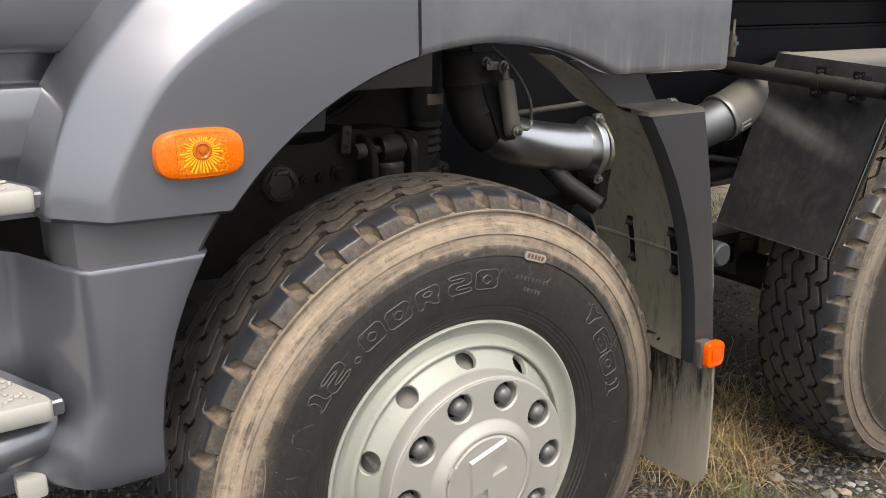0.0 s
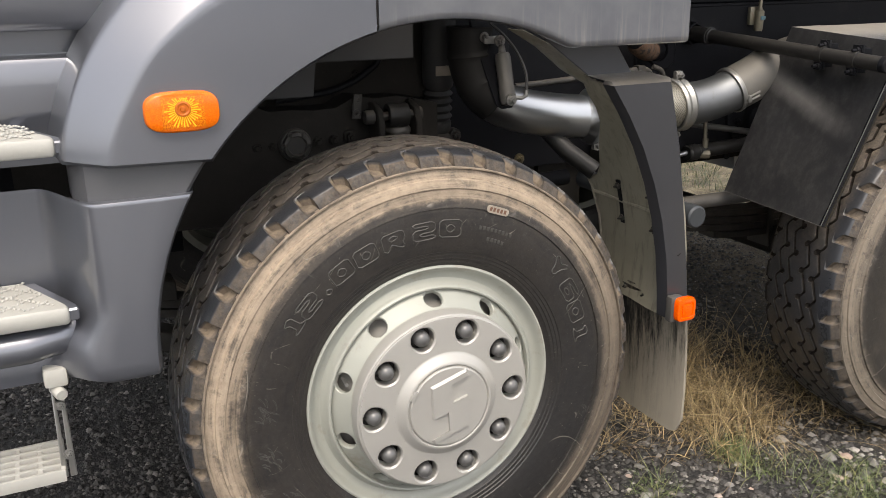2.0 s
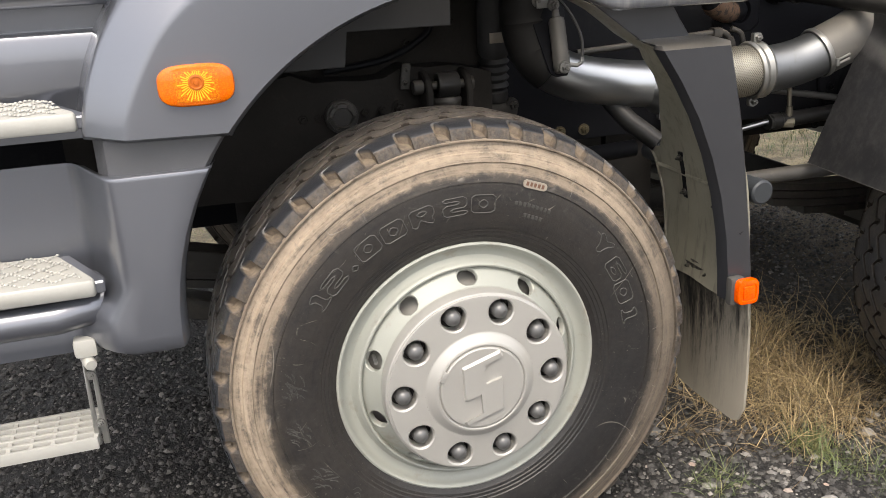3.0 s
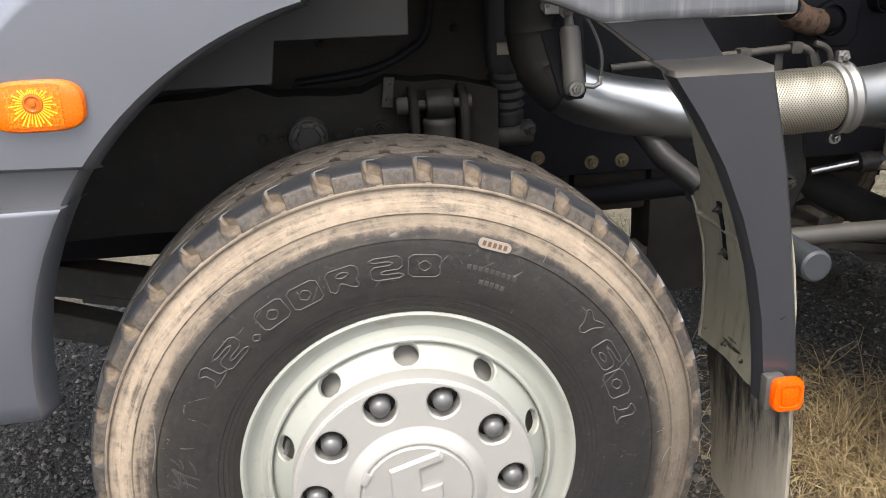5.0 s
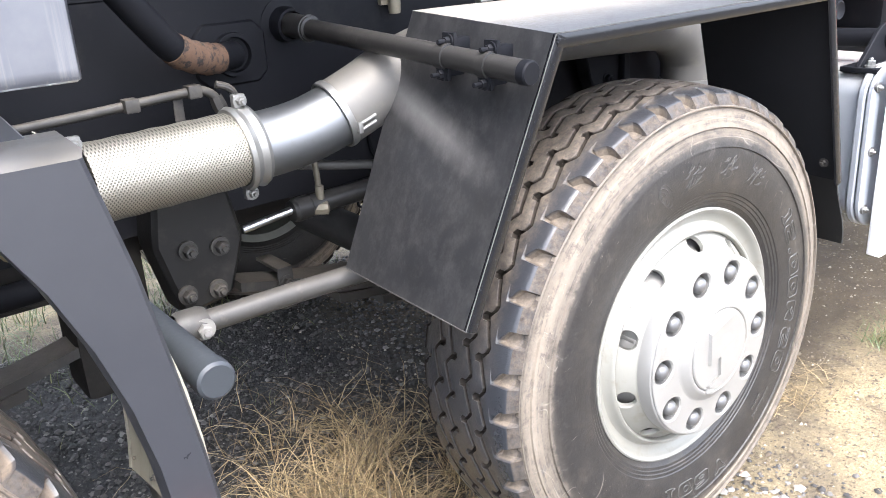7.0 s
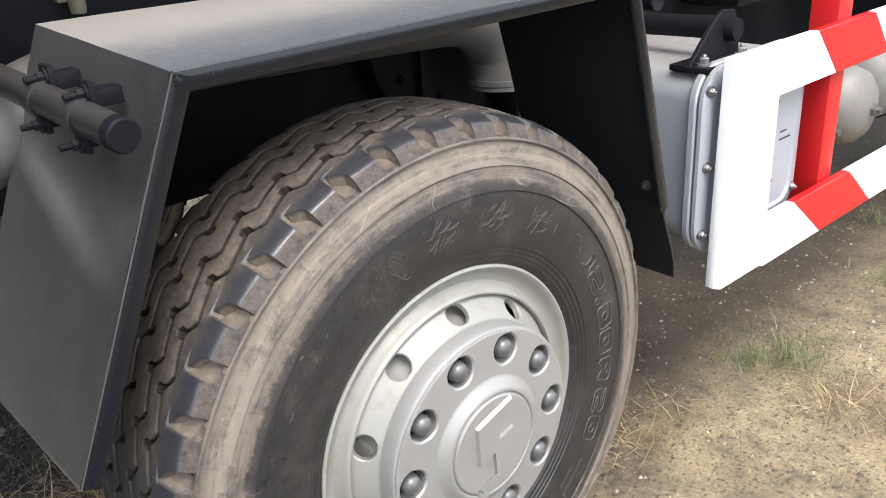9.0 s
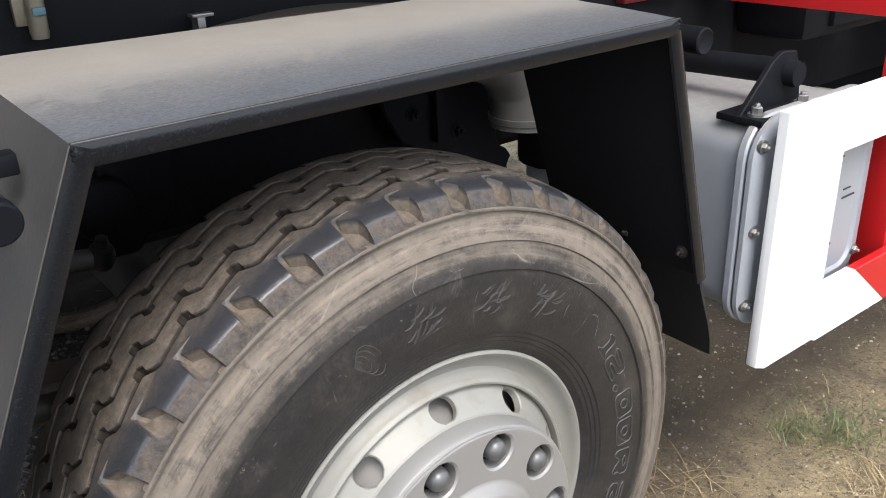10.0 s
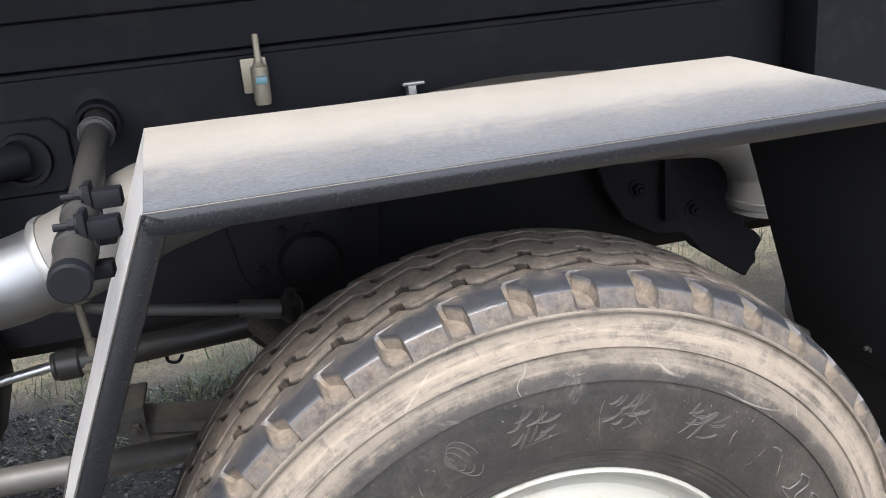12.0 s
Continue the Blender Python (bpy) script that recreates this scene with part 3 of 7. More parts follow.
def sheet(bm, grid, thick):
    """A curved sheet of a grid of points, thickened by thick (a vector)."""
    d = Vector(thick)
    front = [[bm.verts.new(p) for p in row] for row in grid]
    back = [[bm.verts.new(Vector(p) + d) for p in row] for row in grid]
    n, m = len(grid), len(grid[0])
    for i in range(n - 1):
        for j in range(m - 1):
            bm.faces.new((front[i][j], front[i + 1][j], front[i + 1][j + 1], front[i][j + 1]))
            bm.faces.new((back[i][j], back[i][j + 1], back[i + 1][j + 1], back[i + 1][j]))
    for a, b in (((i, 0), (i + 1, 0)) for i in range(n - 1)):
        bm.faces.new((front[a[0]][0], back[a[0]][0], back[b[0]][0], front[b[0]][0]))
    for i in range(n - 1):
        bm.faces.new((front[i][m - 1], front[i + 1][m - 1], back[i + 1][m - 1], back[i][m - 1]))
    for j in range(m - 1):
        bm.faces.new((front[0][j], front[0][j + 1], back[0][j + 1], back[0][j]))
        bm.faces.new((front[n - 1][j], back[n - 1][j], back[n - 1][j + 1], front[n - 1][j + 1]))
    return bm


def lerp(a, b, t):
    return a + (b - a) * t


# ---- ground ----
def ground_height(x, y):
    near = max(0.0, 1 - max(abs(x - 1) / 7, abs(y) / 7))
    return near * (0.03 * noise.noise((x * 0.9, y * 0.9, 0)) + 0.012 * noise.noise((x * 4, y * 4, 3)))


def build_ground():
    xs = [-3000, -300, -40, -12, -6] + [-4 + 0.08 * i for i in range(125)] + [8, 12, 40, 300, 3000]
    ys = [-3000, -300, -40, -12, -6] + [-2.5 + 0.08 * i for i in range(90)] + [7, 12, 40, 300, 3000]
    verts = [(x, y, ground_height(x, y)) for x in xs for y in ys]
    m = len(ys)
    faces = [(i * m + j, (i + 1) * m + j, (i + 1) * m + j + 1, i * m + j + 1) for i in range(len(xs) - 1) for j in range(m - 1)]
    me = bpy.data.meshes.new("ground")
    me.from_pydata(verts, [], faces)
    me.polygons.foreach_set("use_smooth", [True] * len(me.polygons))
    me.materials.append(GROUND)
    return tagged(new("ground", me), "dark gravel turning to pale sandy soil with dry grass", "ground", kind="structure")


build_ground()


def build_backdrop():
    """A far, uneven belt of trees all round, unseen, added to darken the horizon."""
    bm = mesh()
    n = 240
    rows = []
    for k in range(7):
        row = []
        for i in range(n):
            a = 2 * math.pi * i / n
            h = 2.2 + 1.2 * noise.noise((math.cos(a) * 5, math.sin(a) * 5, 1)) + 0.6 * noise.noise((math.cos(a) * 22, math.sin(a) * 22, 4))
            r = 42 + 2.5 * noise.noise((math.cos(a) * 12, math.sin(a) * 12, k * 1.3)) + 3.0 * (k / 6) ** 3
            row.append((r * math.cos(a), r * math.sin(a), -0.2 + h * k / 6))
        rows.append(row)
    rings(bm, rows, caps=False)
    leaf = Nodes("distant_foliage")
    c = leaf.mix(leaf.noise(1.3, 8, 0.8), (0.012, 0.02, 0.008), (0.075, 0.1, 0.04))
    leaf.done(c, 0.9)
    ob = part("backdrop", bm, leaf.mat, None, "unseen far belt of dark green trees, added to darken reflections", kind="structure")
    tagged(ob, category="trees")


build_backdrop()


# ---- truck ----
truck = tagged(new("dump_truck"), "dark grey twin-steer dump truck with black chassis, standing on gravel", "truck")
AX = (0.0, 1.8)
AZ = 0.53


# wheels
PITCHES, WALL = 42, 0.315


def tyre_mesh():
    # side profile from the rim's edge to the shoulder: radius, distance in from the outer face
    wall = [(0.288, 0.036), (0.294, 0.026), (0.303, 0.022), (0.309, 0.017), (0.315, 0.0155), (0.317, 0.0135), (0.323, 0.0125), (0.325, 0.0105), (0.331, 0.0095), (0.333, 0.0072),
            (0.345, 0.0045), (0.37, 0.0012), (0.40, 0.0), (0.425, 0.0012), (0.4305, 0.0018), (0.432, -0.0016), (0.452, 0.002), (0.4535, 0.0065), (0.470, 0.0095), (0.472, 0.0065), (0.49, 0.0115), (0.4915, 0.016), (0.5105, 0.0205), (0.5125, 0.0155), (0.515, 0.0152), (0.5165, 0.0185)]
    # tread rows: distance in, how far the zigzag shifts it, which zigzag, depth below the crown
    SWAY, DEEP, SLOT = 0.0095, 0.0165, 0.0175
    shoulder = [0.0195, 0.024, 0.0275, 0.0305, 0.034, 0.040, 0.046, 0.051, 0.055, 0.059, 0.0625]
    ribs = [(0.068, 0.2, 0, 0), (0.076, 0.8, 0, 0), (0.0822, 1, 0, 0), (0.0832, 1, 0, 0.0003), (0.0856, 1, 0, DEEP), (0.0912, 1, 0, DEEP), (0.0934, 1, 0, 0.0003), (0.0944, 1, 0, 0), (0.1045, 0.95, 0, 0), (0.1055, 0.95, 0, 0),
            (0.115, 0.95, 1, 0), (0.1219, 1, 1, 0), (0.1229, 1, 1, 0.0003), (0.1253, 1, 1, DEEP), (0.1309, 1, 1, DEEP), (0.1331, 1, 1, 0.0003), (0.1341, 1, 1, 0), (0.1435, 0.9, 1, 0), (0.1445, 0.9, 1, 0), (0.1575, 0.2, 1, 0)]
    slots = ((0.0934, 0.1045), (0.1331, 0.1435))
    jogs = ((0.88, 1.14), (0.08, 0.34))
    inner_steps = [0.03, 0.08, 0.18, 0.192, 0.27, 0.36, 0.45, 0.54, 0.62, 0.70, 0.768, 0.78, 0.88, 0.968, 0.98, 0.992]
    per = len(inner_steps)

    def crown(w):
        if w < 0.03:
            return 0.5165 + 0.0185 * ((w - 0.0185) / 0.0115) ** 0.8
        return 0.554 - 0.0095 * ((0.1575 - w) / 0.127) ** 2 - 3.75 * max(0.0, 0.07 - w) ** 2 - 0.002 * max(0.0, (0.034 - w) / 0.004) ** 2

    def saw(u, which):
        """Runs slowly inwards round one pitch and jogs back."""
        lo, hi = jogs[which]
        q = (u - hi) % 1.0
        span = 1.0 - (hi - lo)
        return -1 + 2 * q / span if q <= span else 1 - 2 * (q - span) / (hi - lo)

    # every line: one (radius, in, place along the pitch) for each point
    half = []
    for r, w in wall:
        half.append([(r, w, u) for u in inner_steps] * PITCHES)
    for w in shoulder:
        # the cut narrows inwards from a wide mouth at the sidewall to a slanting tip
        f = min(1.0, max(0.0, (w - 0.028) / 0.032))
        left, right = lerp(0.36, 0.385, f), 0.75 - 0.03 * f - 0.25 * max(0.0, (f - 0.5) / 0.5) ** 1.3
        span = right - left
        us = [0.0, 0.07, 0.14, 0.21, 0.28, left - 0.015] + [left + span * k for k in (0.04, 0.16, 0.36, 0.62, 0.94)] + [right + 0.004, right + 0.02, 0.82, 0.88, 0.94]
        top = crown(w)
        floor = min(top, 0.5168 + 0.40 * max(0.0, w - 0.0275) + 3.0 * max(0.0, w - 0.0592))
        cut = (0, 0, 0, 0, 0, 0, 0.4, 0.75, 0.93, 1, 1, 0, 0, 0, 0, 0)
        half.append([(lerp(top, floor, k), w, u) for k, u in zip(cut, us)] * PITCHES)
    for w, amount, which, down in ribs:
        line = []
        for u in inner_steps:
            at_slot = slots[which][0] <= w <= slots[which][1] and abs((u - jogs[which][0] + 0.5) % 1.0 - 0.5) < 0.106
            line.append((crown(w) - (SLOT if at_slot else down), w + SWAY * amount * saw(u, which), u))
        half.append(line * PITCHES)
    # the far half is the near one turned end for end
    n = PITCHES * per
    near = [[(r, w, 2 * math.pi * (i // per + u) / PITCHES) for i, (r, w, u) in enumerate(line)] for line in half]
    far = []
    for line in reversed(near[:-1]):
        turned = [(r, WALL - w, 2 * math.pi * (0.69 + 1) / PITCHES - a) for r, w, a in reversed(line)]
        far.append(turned)
    lead = near[-1][0][2]
    for line in far:
        k = min(range(n), key=lambda i: abs(math.remainder(line[i][2] - lead, 2 * math.pi)))
        line[:] = line[k:] + line[:k]
    rows = [[(r * math.sin(a), 0.05 + w, r * math.cos(a)) for r, w, a in line] for line in near + far]
    verts = [v for row in rows for v in row]
    faces = [(i * n + j, i * n + (j + 1) % n, (i + 1) * n + (j + 1) % n, (i + 1) * n + j) for i in range(len(rows) - 1) for j in range(n)]
    me = bpy.data.meshes.new("tyre")
    me.from_pydata(verts, [], faces)
    me.polygons.foreach_set("use_smooth", [True] * len(me.polygons))
    me.set_sharp_from_angle(angle=radians(24))
    me.materials.append(TYRE)
    return me


def holed_ring(bm, p0, p1, n, hole_r, centre, phase, depth, flare=0.0):
    """A turned band between the profile points p0 and p1 (radius, in), cut into n cells with a round hole in each."""
    L = math.hypot(p1[0] - p0[0], p1[1] - p0[1])
    dr, dy = (p1[0] - p0[0]) / L, (p1[1] - p0[1]) / L
    mid_r = lerp(p0[0], p1[0], centre)

    def at(q, a, d=0.0):
        r, y = p0[0] + dr * q - dy * d, p0[1] + dy * q + dr * d
        return Vector((r * math.sin(a), y, r * math.cos(a)))

    half = math.pi / n
    for k in range(n):
        c = phase + 2 * half * k
        edge, m = [], 7
        for i in range(m):
            edge.append((0, c + half * (-1 + 2 * i / m)))
        for i in range(m):
            edge.append((L * i / m, c + half))
        for i in range(m):
            edge.append((L, c + half * (1 - 2 * i / m)))
        for i in range(m):
            edge.append((L - L * i / m, c - half))
        loops = [[], [], [], [], []]
        for q, a in edge:
            dx, dq = (a - c) * mid_r, q - centre * L
            w = math.hypot(dx, dq)

            def ring(rad, d=0.0):
                return at(centre * L + dq / w * rad, c + dx / w * rad / mid_r, d)

            loops[0].append(at(q, a))
            loops[1].append(at(lerp(q, centre * L + dq / w * (hole_r + flare), 0.5), lerp(a, c + dx / w * (hole_r + flare) / mid_r, 0.5)))
            loops[2].append(ring(hole_r + flare))
            loops[3].append(ring(hole_r, flare))
            loops[4].append(ring(hole_r, depth))
        rings(bm, loops, caps=False)
    bmesh.ops.remove_doubles(bm, verts=bm.verts, dist=0.0003)
    return bm


GLYPHS = {
    "1": (((0.3, 1), (0.64, 1), (0.64, 0.14), (0.84, 0.14), (0.84, 0), (0.16, 0), (0.16, 0.14), (0.36, 0.14), (0.36, 0.8), (0.16, 0.8)),),
    "2": (((0, 1), (1, 1), (1, 0.4), (0.3, 0.4), (0.3, 0.22), (1, 0.22), (1, 0), (0, 0), (0, 0.62), (0.7, 0.62), (0.7, 0.8), (0, 0.8)),),
    "0": (((0, 0), (0, 1), (1, 1), (1, 0)), ((0.32, 0.28), (0.32, 0.72), (0.68, 0.72), (0.68, 0.28))),
    "R": (((0, 0), (0, 1), (1, 1), (1, 0.4), (0.82, 0.34), (1, 0), (0.68, 0), (0.5, 0.33), (0.3, 0.33), (0.3, 0)), ((0.3, 0.56), (0.3, 0.8), (0.7, 0.8), (0.7, 0.56))),
    "Y": (((0, 1), (0.32, 1), (0.5, 0.7), (0.68, 1), (1, 1), (0.65, 0.42), (0.65, 0), (0.35, 0), (0.35, 0.42)),),
    "6": (((0, 0), (0, 1), (1, 1), (1, 0.8), (0.3, 0.8), (0.3, 0.64), (1, 0.64), (1, 0)), ((0.3, 0.2), (0.3, 0.44), (0.7, 0.44), (0.7, 0.2))),
    ".": (((0.36, 0), (0.36, 0.3), (0.64, 0.3), (0.64, 0)),),
}


def wall_in(r):
    """How far in the sidewall lies at the radius r."""
    return 0.0497 + 0.0045 * ((r - 0.40) / 0.055) ** 2 * (1 if r < 0.40 else 0.3)


def letter_mesh(ch, turn, radius, wide=0.052, high=0.038):
    """One raised outline letter on the sidewall, its corners cut off, drawn as a fine bead."""
    bm = mesh()
    a = radians(turn)
    for loop in GLYPHS[ch]:
        pts = []
        k = len(loop)
        for i in range(k):
            p, q, o = Vector(loop[i]), Vector(loop[i - 1]), Vector(loop[(i + 1) % k])
            for other in (q, o):
                side = other - p
                pts.append(p + side.normalized() * min(0.14, side.length * 0.4))
        line = []
        for i in range(len(pts)):
            p, q = pts[i], pts[(i + 1) % len(pts)]
            line += [p, (p + q) / 2]
        ring = []
        for p in line:
            px, pr = (p.x - 0.5) * wide, radius + (p.y - 0.5) * high
            ring.append(Vector((px * math.cos(a) + pr * math.sin(a), wall_in(math.hypot(px, pr)), -px * math.sin(a) + pr * math.cos(a))))
        n = len(ring)
        loops = []
        for i in range(n):
            t = (ring[(i + 1) % n] - ring[i - 1]).normalized()
            side = t.cross(Vector((0, 1, 0))).normalized()
            loops.append([ring[i] - side * 0.0014, ring[i] + Vector((0, -0.0016, 0)) - side * 0.0005, ring[i] + Vector((0, -0.0016, 0)) + side * 0.0005, ring[i] + side * 0.0014])
        rings(bm, loops + [loops[0]], closed=False)
    return bm


def build_wheel():
    bm = mesh()
    # steel rim: edge bead, gutter and the inside of the well
    lathe(bm, [(0.288, 0.10), (0.296, 0.088), (0.2985, 0.078), (0.297, 0.072), (0.293, 0.070), (0.2885, 0.0725), (0.2855, 0.079), (0.280, 0.0865), (0.272, 0.0915), (0.264, 0.0915), (0.2575, 0.086), (0.2535, 0.0765), (0.2512, 0.071), (0.248, 0.069), (0.2447, 0.0698), (0.2430, 0.0735), (0.2425, 0.083)], seg=96)
    holed_ring(bm, (0.2095, 0.046), (0.2425, 0.083), 10, 0.0215, 0.5, 0.0, 0.012, 0.002)
    lathe(bm, [(0.2095, 0.046), (0.208, 0.043), (0.203, 0.043), (0.201, 0.055)], seg=96)
    lathe(bm, [(0.26, 0.13), (0.255, 0.19), (0.262, 0.33), (0.29, 0.345)], seg=64)
    wheel = part("wheel", bm, RIM_PAINT, truck, "pale silver steel wheel with muddy truck tyre and ten nuts", 40)

    tyre = new("tyre", tyre_mesh())
    tyre.parent = wheel
    tagged(tyre, "black rubber tyre with tan dried mud and zigzag tread")

    bm = mesh()
    lathe(bm, [(0.232, 0.115), (0.21, 0.1), (0.2, 0.075), (0.19, 0.058)], seg=48)
    part("brake_drum", bm, ROD, wheel, "dusty grey brake drum")

    bm = mesh()
    holed_ring(bm, (0.123, 0.0035), (0.2, 0.0065), 10, 0.0272, 0.578, radians(18), 0.03, 0.0032)
    lathe(bm, [(0.2, 0.0065), (0.2022, 0.0075), (0.2025, 0.0105), (0.2055, 0.012), (0.2072, 0.0155), (0.2078, 0.044)], seg=96)
    lathe(bm, [(0.123, 0.0035), (0.1215, 0.0033), (0.117, 0.0005), (0.1055, -0.0095), (0.102, -0.0115), (0.0985, -0.0118), (0.0965, -0.0105), (0.0955, -0.0085), (0.0945, -0.0085), (0.0932, -0.0118), (0.0905, -0.0135), (0.0, -0.0128)], seg=72)
    cap = part("hub_cap", bm, CAP_PAINT, wheel, "satin silver hub cover with ten round holes", 30)
    # dark backing whose colour carries the shade inside the nut holes
    bm = mesh()
    lathe(bm, [(0.2, 0.046), (0.1, 0.046), (0.0, 0.05)], seg=48)
    part("hub_flange", bm, GREASY, wheel, "dark greasy steel hub flange")

    bm = mesh()
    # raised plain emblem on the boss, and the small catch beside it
    turn_half = [(-0.046, 0.057), (0.040, 0.084), (0.046, 0.074), (0.003, 0.060), (0.006, 0.0115), (0.043, 0.021)]
    outline = turn_half + [(-px, -pz) for px, pz in turn_half]
    base = [bm.verts.new((px, -0.0125, pz)) for px, pz in outline]
    top = [bm.verts.new((px * 0.93, -0.0195, pz * 0.93)) for px, pz in outline]
    for i in range(len(base)):
        j = (i + 1) % len(base)
        bm.faces.new((base[i], base[j], top[j], top[i]))
    bm.faces.new(top)
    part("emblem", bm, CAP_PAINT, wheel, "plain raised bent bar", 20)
    bm = mesh()
    box(bm, -0.012, 0.012, -0.0165, -0.009, 0.0885, 0.1, 0.002)
    catch = part("catch", bm, CAP_PAINT, wheel)
    catch.rotation_euler = (0, radians(-63), 0)

    first = None
    for k in range(10):
        a = radians(18 + 36 * k)
        place = Vector((0.1675 * math.sin(a), 0.0, 0.1675 * math.cos(a)))
        if first is None:
            bm = mesh()
            lathe(bm, [(0.0195, 0.046), (0.0195, 0.04), (0.0182, 0.038), (0.0178, 0.016), (0.0165, 0.009), (0.0145, 0.005), (0.0105, 0.0015), (0.005, -0.001), (0.0, -0.0015)], seg=20)
            first = part("wheel_nut", bm, NUT, wheel)
            first.location = place
        else:
            o = first.copy()
            scene.collection.objects.link(o)
            o.location = place
    bm = mesh()
    tube(bm, [(0.222 * math.sin(radians(-71)), 0.085, 0.222 * math.cos(radians(-71))), (0.226 * math.sin(radians(-71)), 0.045, 0.226 * math.cos(radians(-71)))], 0.004, 8)
    part("valve_stem", bm, GALV, wheel)

    words = []
    for word, places in (("12.00R20", ((-54, 0.39), (-46.9, 0.386), (-39.8, 0.386), (-32.9, 0.386), (-23.9, 0.385), (-14.2, 0.385), (-3.7, 0.386), (5.4, 0.386))), ("Y601", ((50.6, 0.4), (60.5, 0.392), (69.5, 0.386), (78.6, 0.386)))):
        for ch, (turn, radius) in zip(word, places):
            words.append(part("letter", letter_mesh(ch, turn, radius), LETTER, wheel, crease=80))
    # small moulded writing, kept as plain bars
    for r, start, count in ((0.388, 16, 9), (0.366, 20, 5)):
        bm = mesh()
        for k in range(count):
            a = radians(start + 1.45 * k)
            turn = Matrix.Rotation(a, 4, "Y")
            box(bm, -0.0035, 0.0035, 0.0492, 0.0515, r, r + 0.008, 0.0005, turn)
        words.append(part("moulded_print", bm, LETTER, wheel, "small moulded bars"))
    # the maker's mark is kept as plain raised strokes
    bm = mesh()
    rnd = random.Random(5)
    def on_wall(r, deg):
        return (r * math.sin(radians(deg)), 0.0498 + (0.0045 * ((r - 0.4) / 0.055) ** 2 if r < 0.4 else 0), r * math.cos(radians(deg)))

    for j in range(4):
        h = 0.030 - 0.007 * j
        tube(bm, [on_wall(0.39 - 0.3 * h + h * math.sin(q * 0.2), -130.5 - 0.9 * j + 2.6 * h / 0.030 * math.cos(q * 0.2 + 0.4)) for q in range(29)], 0.0008, 5)
    words.append(part("maker_mark", bm, LETTER, wheel, "moulded plain strokes", kind="stuff"))
    for c in (-117.2, -99.6, -83):
        # each stroke is a slim outlined leaf, leaning with the writing
        bm = mesh()
        for j in range(13):
            a, r = c + rnd.uniform(-3.4, 3.4), 0.386 + rnd.uniform(-0.019, 0.019)
            flat = j % 2 == 0
            # the writing leans: level strokes rise to one side, upright ones slant
            along, up = (rnd.uniform(0.9, 2.3), rnd.uniform(0.002, 0.006)) if flat else (rnd.uniform(0.6, 1.3), rnd.uniform(0.005, 0.013))
            fat = 0.0019 if flat else 0.3
            line = []
            for q in range(17):
                e = 2 * math.pi * q / 16
                thin = math.sin(e) * (0.6 + 0.4 * math.cos(e))
                line.append(on_wall(r + up * math.cos(e) + (fat * thin if flat else 0) + 0.0015 * math.cos(2 * e), a + along * math.cos(e) + (0 if flat else fat * thin)))
            tube(bm, line, 0.00065, 4)
        words.append(part("maker_mark", bm, LETTER, wheel, "moulded plain strokes", kind="stuff"))
    # fine moulding lines across the bead
    bm = mesh()
    tube(bm, [(0, 0.0525 + 0.0045 * ((0.4 - r) / 0.06) ** 2, r) for r in (0.335, 0.35, 0.37, 0.385)], 0.0008, 5)
    line = part("mould_line", bm, CHALK, wheel)
    words.append(line)
    for k in range(12):
        o = line if k == 0 else line.copy()
        if k:
            scene.collection.objects.link(o)
        o.rotation_euler = (0, radians(9 + 30 * k), 0)
    bm = mesh()
    plate(bm, [(0.0195 * (1 if math.cos(q) > 0 else -1) + 0.0085 * math.cos(q), -0.0015, 0.0085 * math.sin(q)) for q in (math.pi * (k + 0.5) / 9 for k in range(18))], (0, 0.003, 0), 0)
    st = part("sticker", bm, LABEL, wheel, "small cream paper sticker")
    bm = mesh()
    for k in range(5):
        box(bm, -0.021 + 0.009 * k, -0.0155 + 0.009 * k, -0.0022, -0.001, -0.004, 0.0045, 0)
    part("print", bm, plain("brown_print", (0.1, 0.05, 0.035), (0.16, 0.08, 0.05), 0.7), st)
    a = radians(20.2)
    st.location, st.rotation_euler = (0.436 * math.sin(a), 0.0488, 0.436 * math.cos(a)), (0, a, 0)
    wheel.location = (AX[0], 0, AZ)
    return wheel, tyre, words + [st]


front_wheel, front_tyre, _ = build_wheel()
second_wheel = copy_thing(front_wheel, pose(AX[1], 0, AZ))
for child in list(second_wheel.children):
    if child.name.startswith("tyre"):
        child.material_slots[0].link = "OBJECT"
        child.material_slots[0].material = TYRE_DUSTY
    if child.name.startswith(("hub_cap", "emblem", "catch")):
        child.material_slots[0].link = "OBJECT"
        child.material_slots[0].material = CAP_DUSTY
    if child.name.startswith("catch"):
        child.rotation_euler = (0, radians(-160), 0)
    if child.name.startswith(("tyre", "letter", "maker_mark", "mould_line", "moulded_print")):
        child.rotation_euler = (0, child.rotation_euler.y + radians(112), 0)
    elif child.name.startswith("sticker"):
        for piece in list(child.children):
            bpy.data.objects.remove(piece)
        bpy.data.objects.remove(child)
second_wheel.material_slots[0].link = "OBJECT"
second_wheel.material_slots[0].material = RIM_DUSTY
for ax in (5.3, 6.65):
    copy_thing(front_wheel, pose(ax, 0.05, AZ))
for ax in AX:
    copy_thing(front_wheel, pose(ax, 2.5, AZ, 0, 0, 180))

# ---- cab side: arch, skirt and steps ----
CX, CZ, CR = 0.03, 0.734, 0.613


def arch(z=None, x=None, r=CR, side=-1):
    if z is not None:
        return CX + side * math.sqrt(max(0, r * r - (z - CZ) ** 2)), z
    return x, CZ + math.sqrt(max(0, r * r - (x - CX) ** 2))


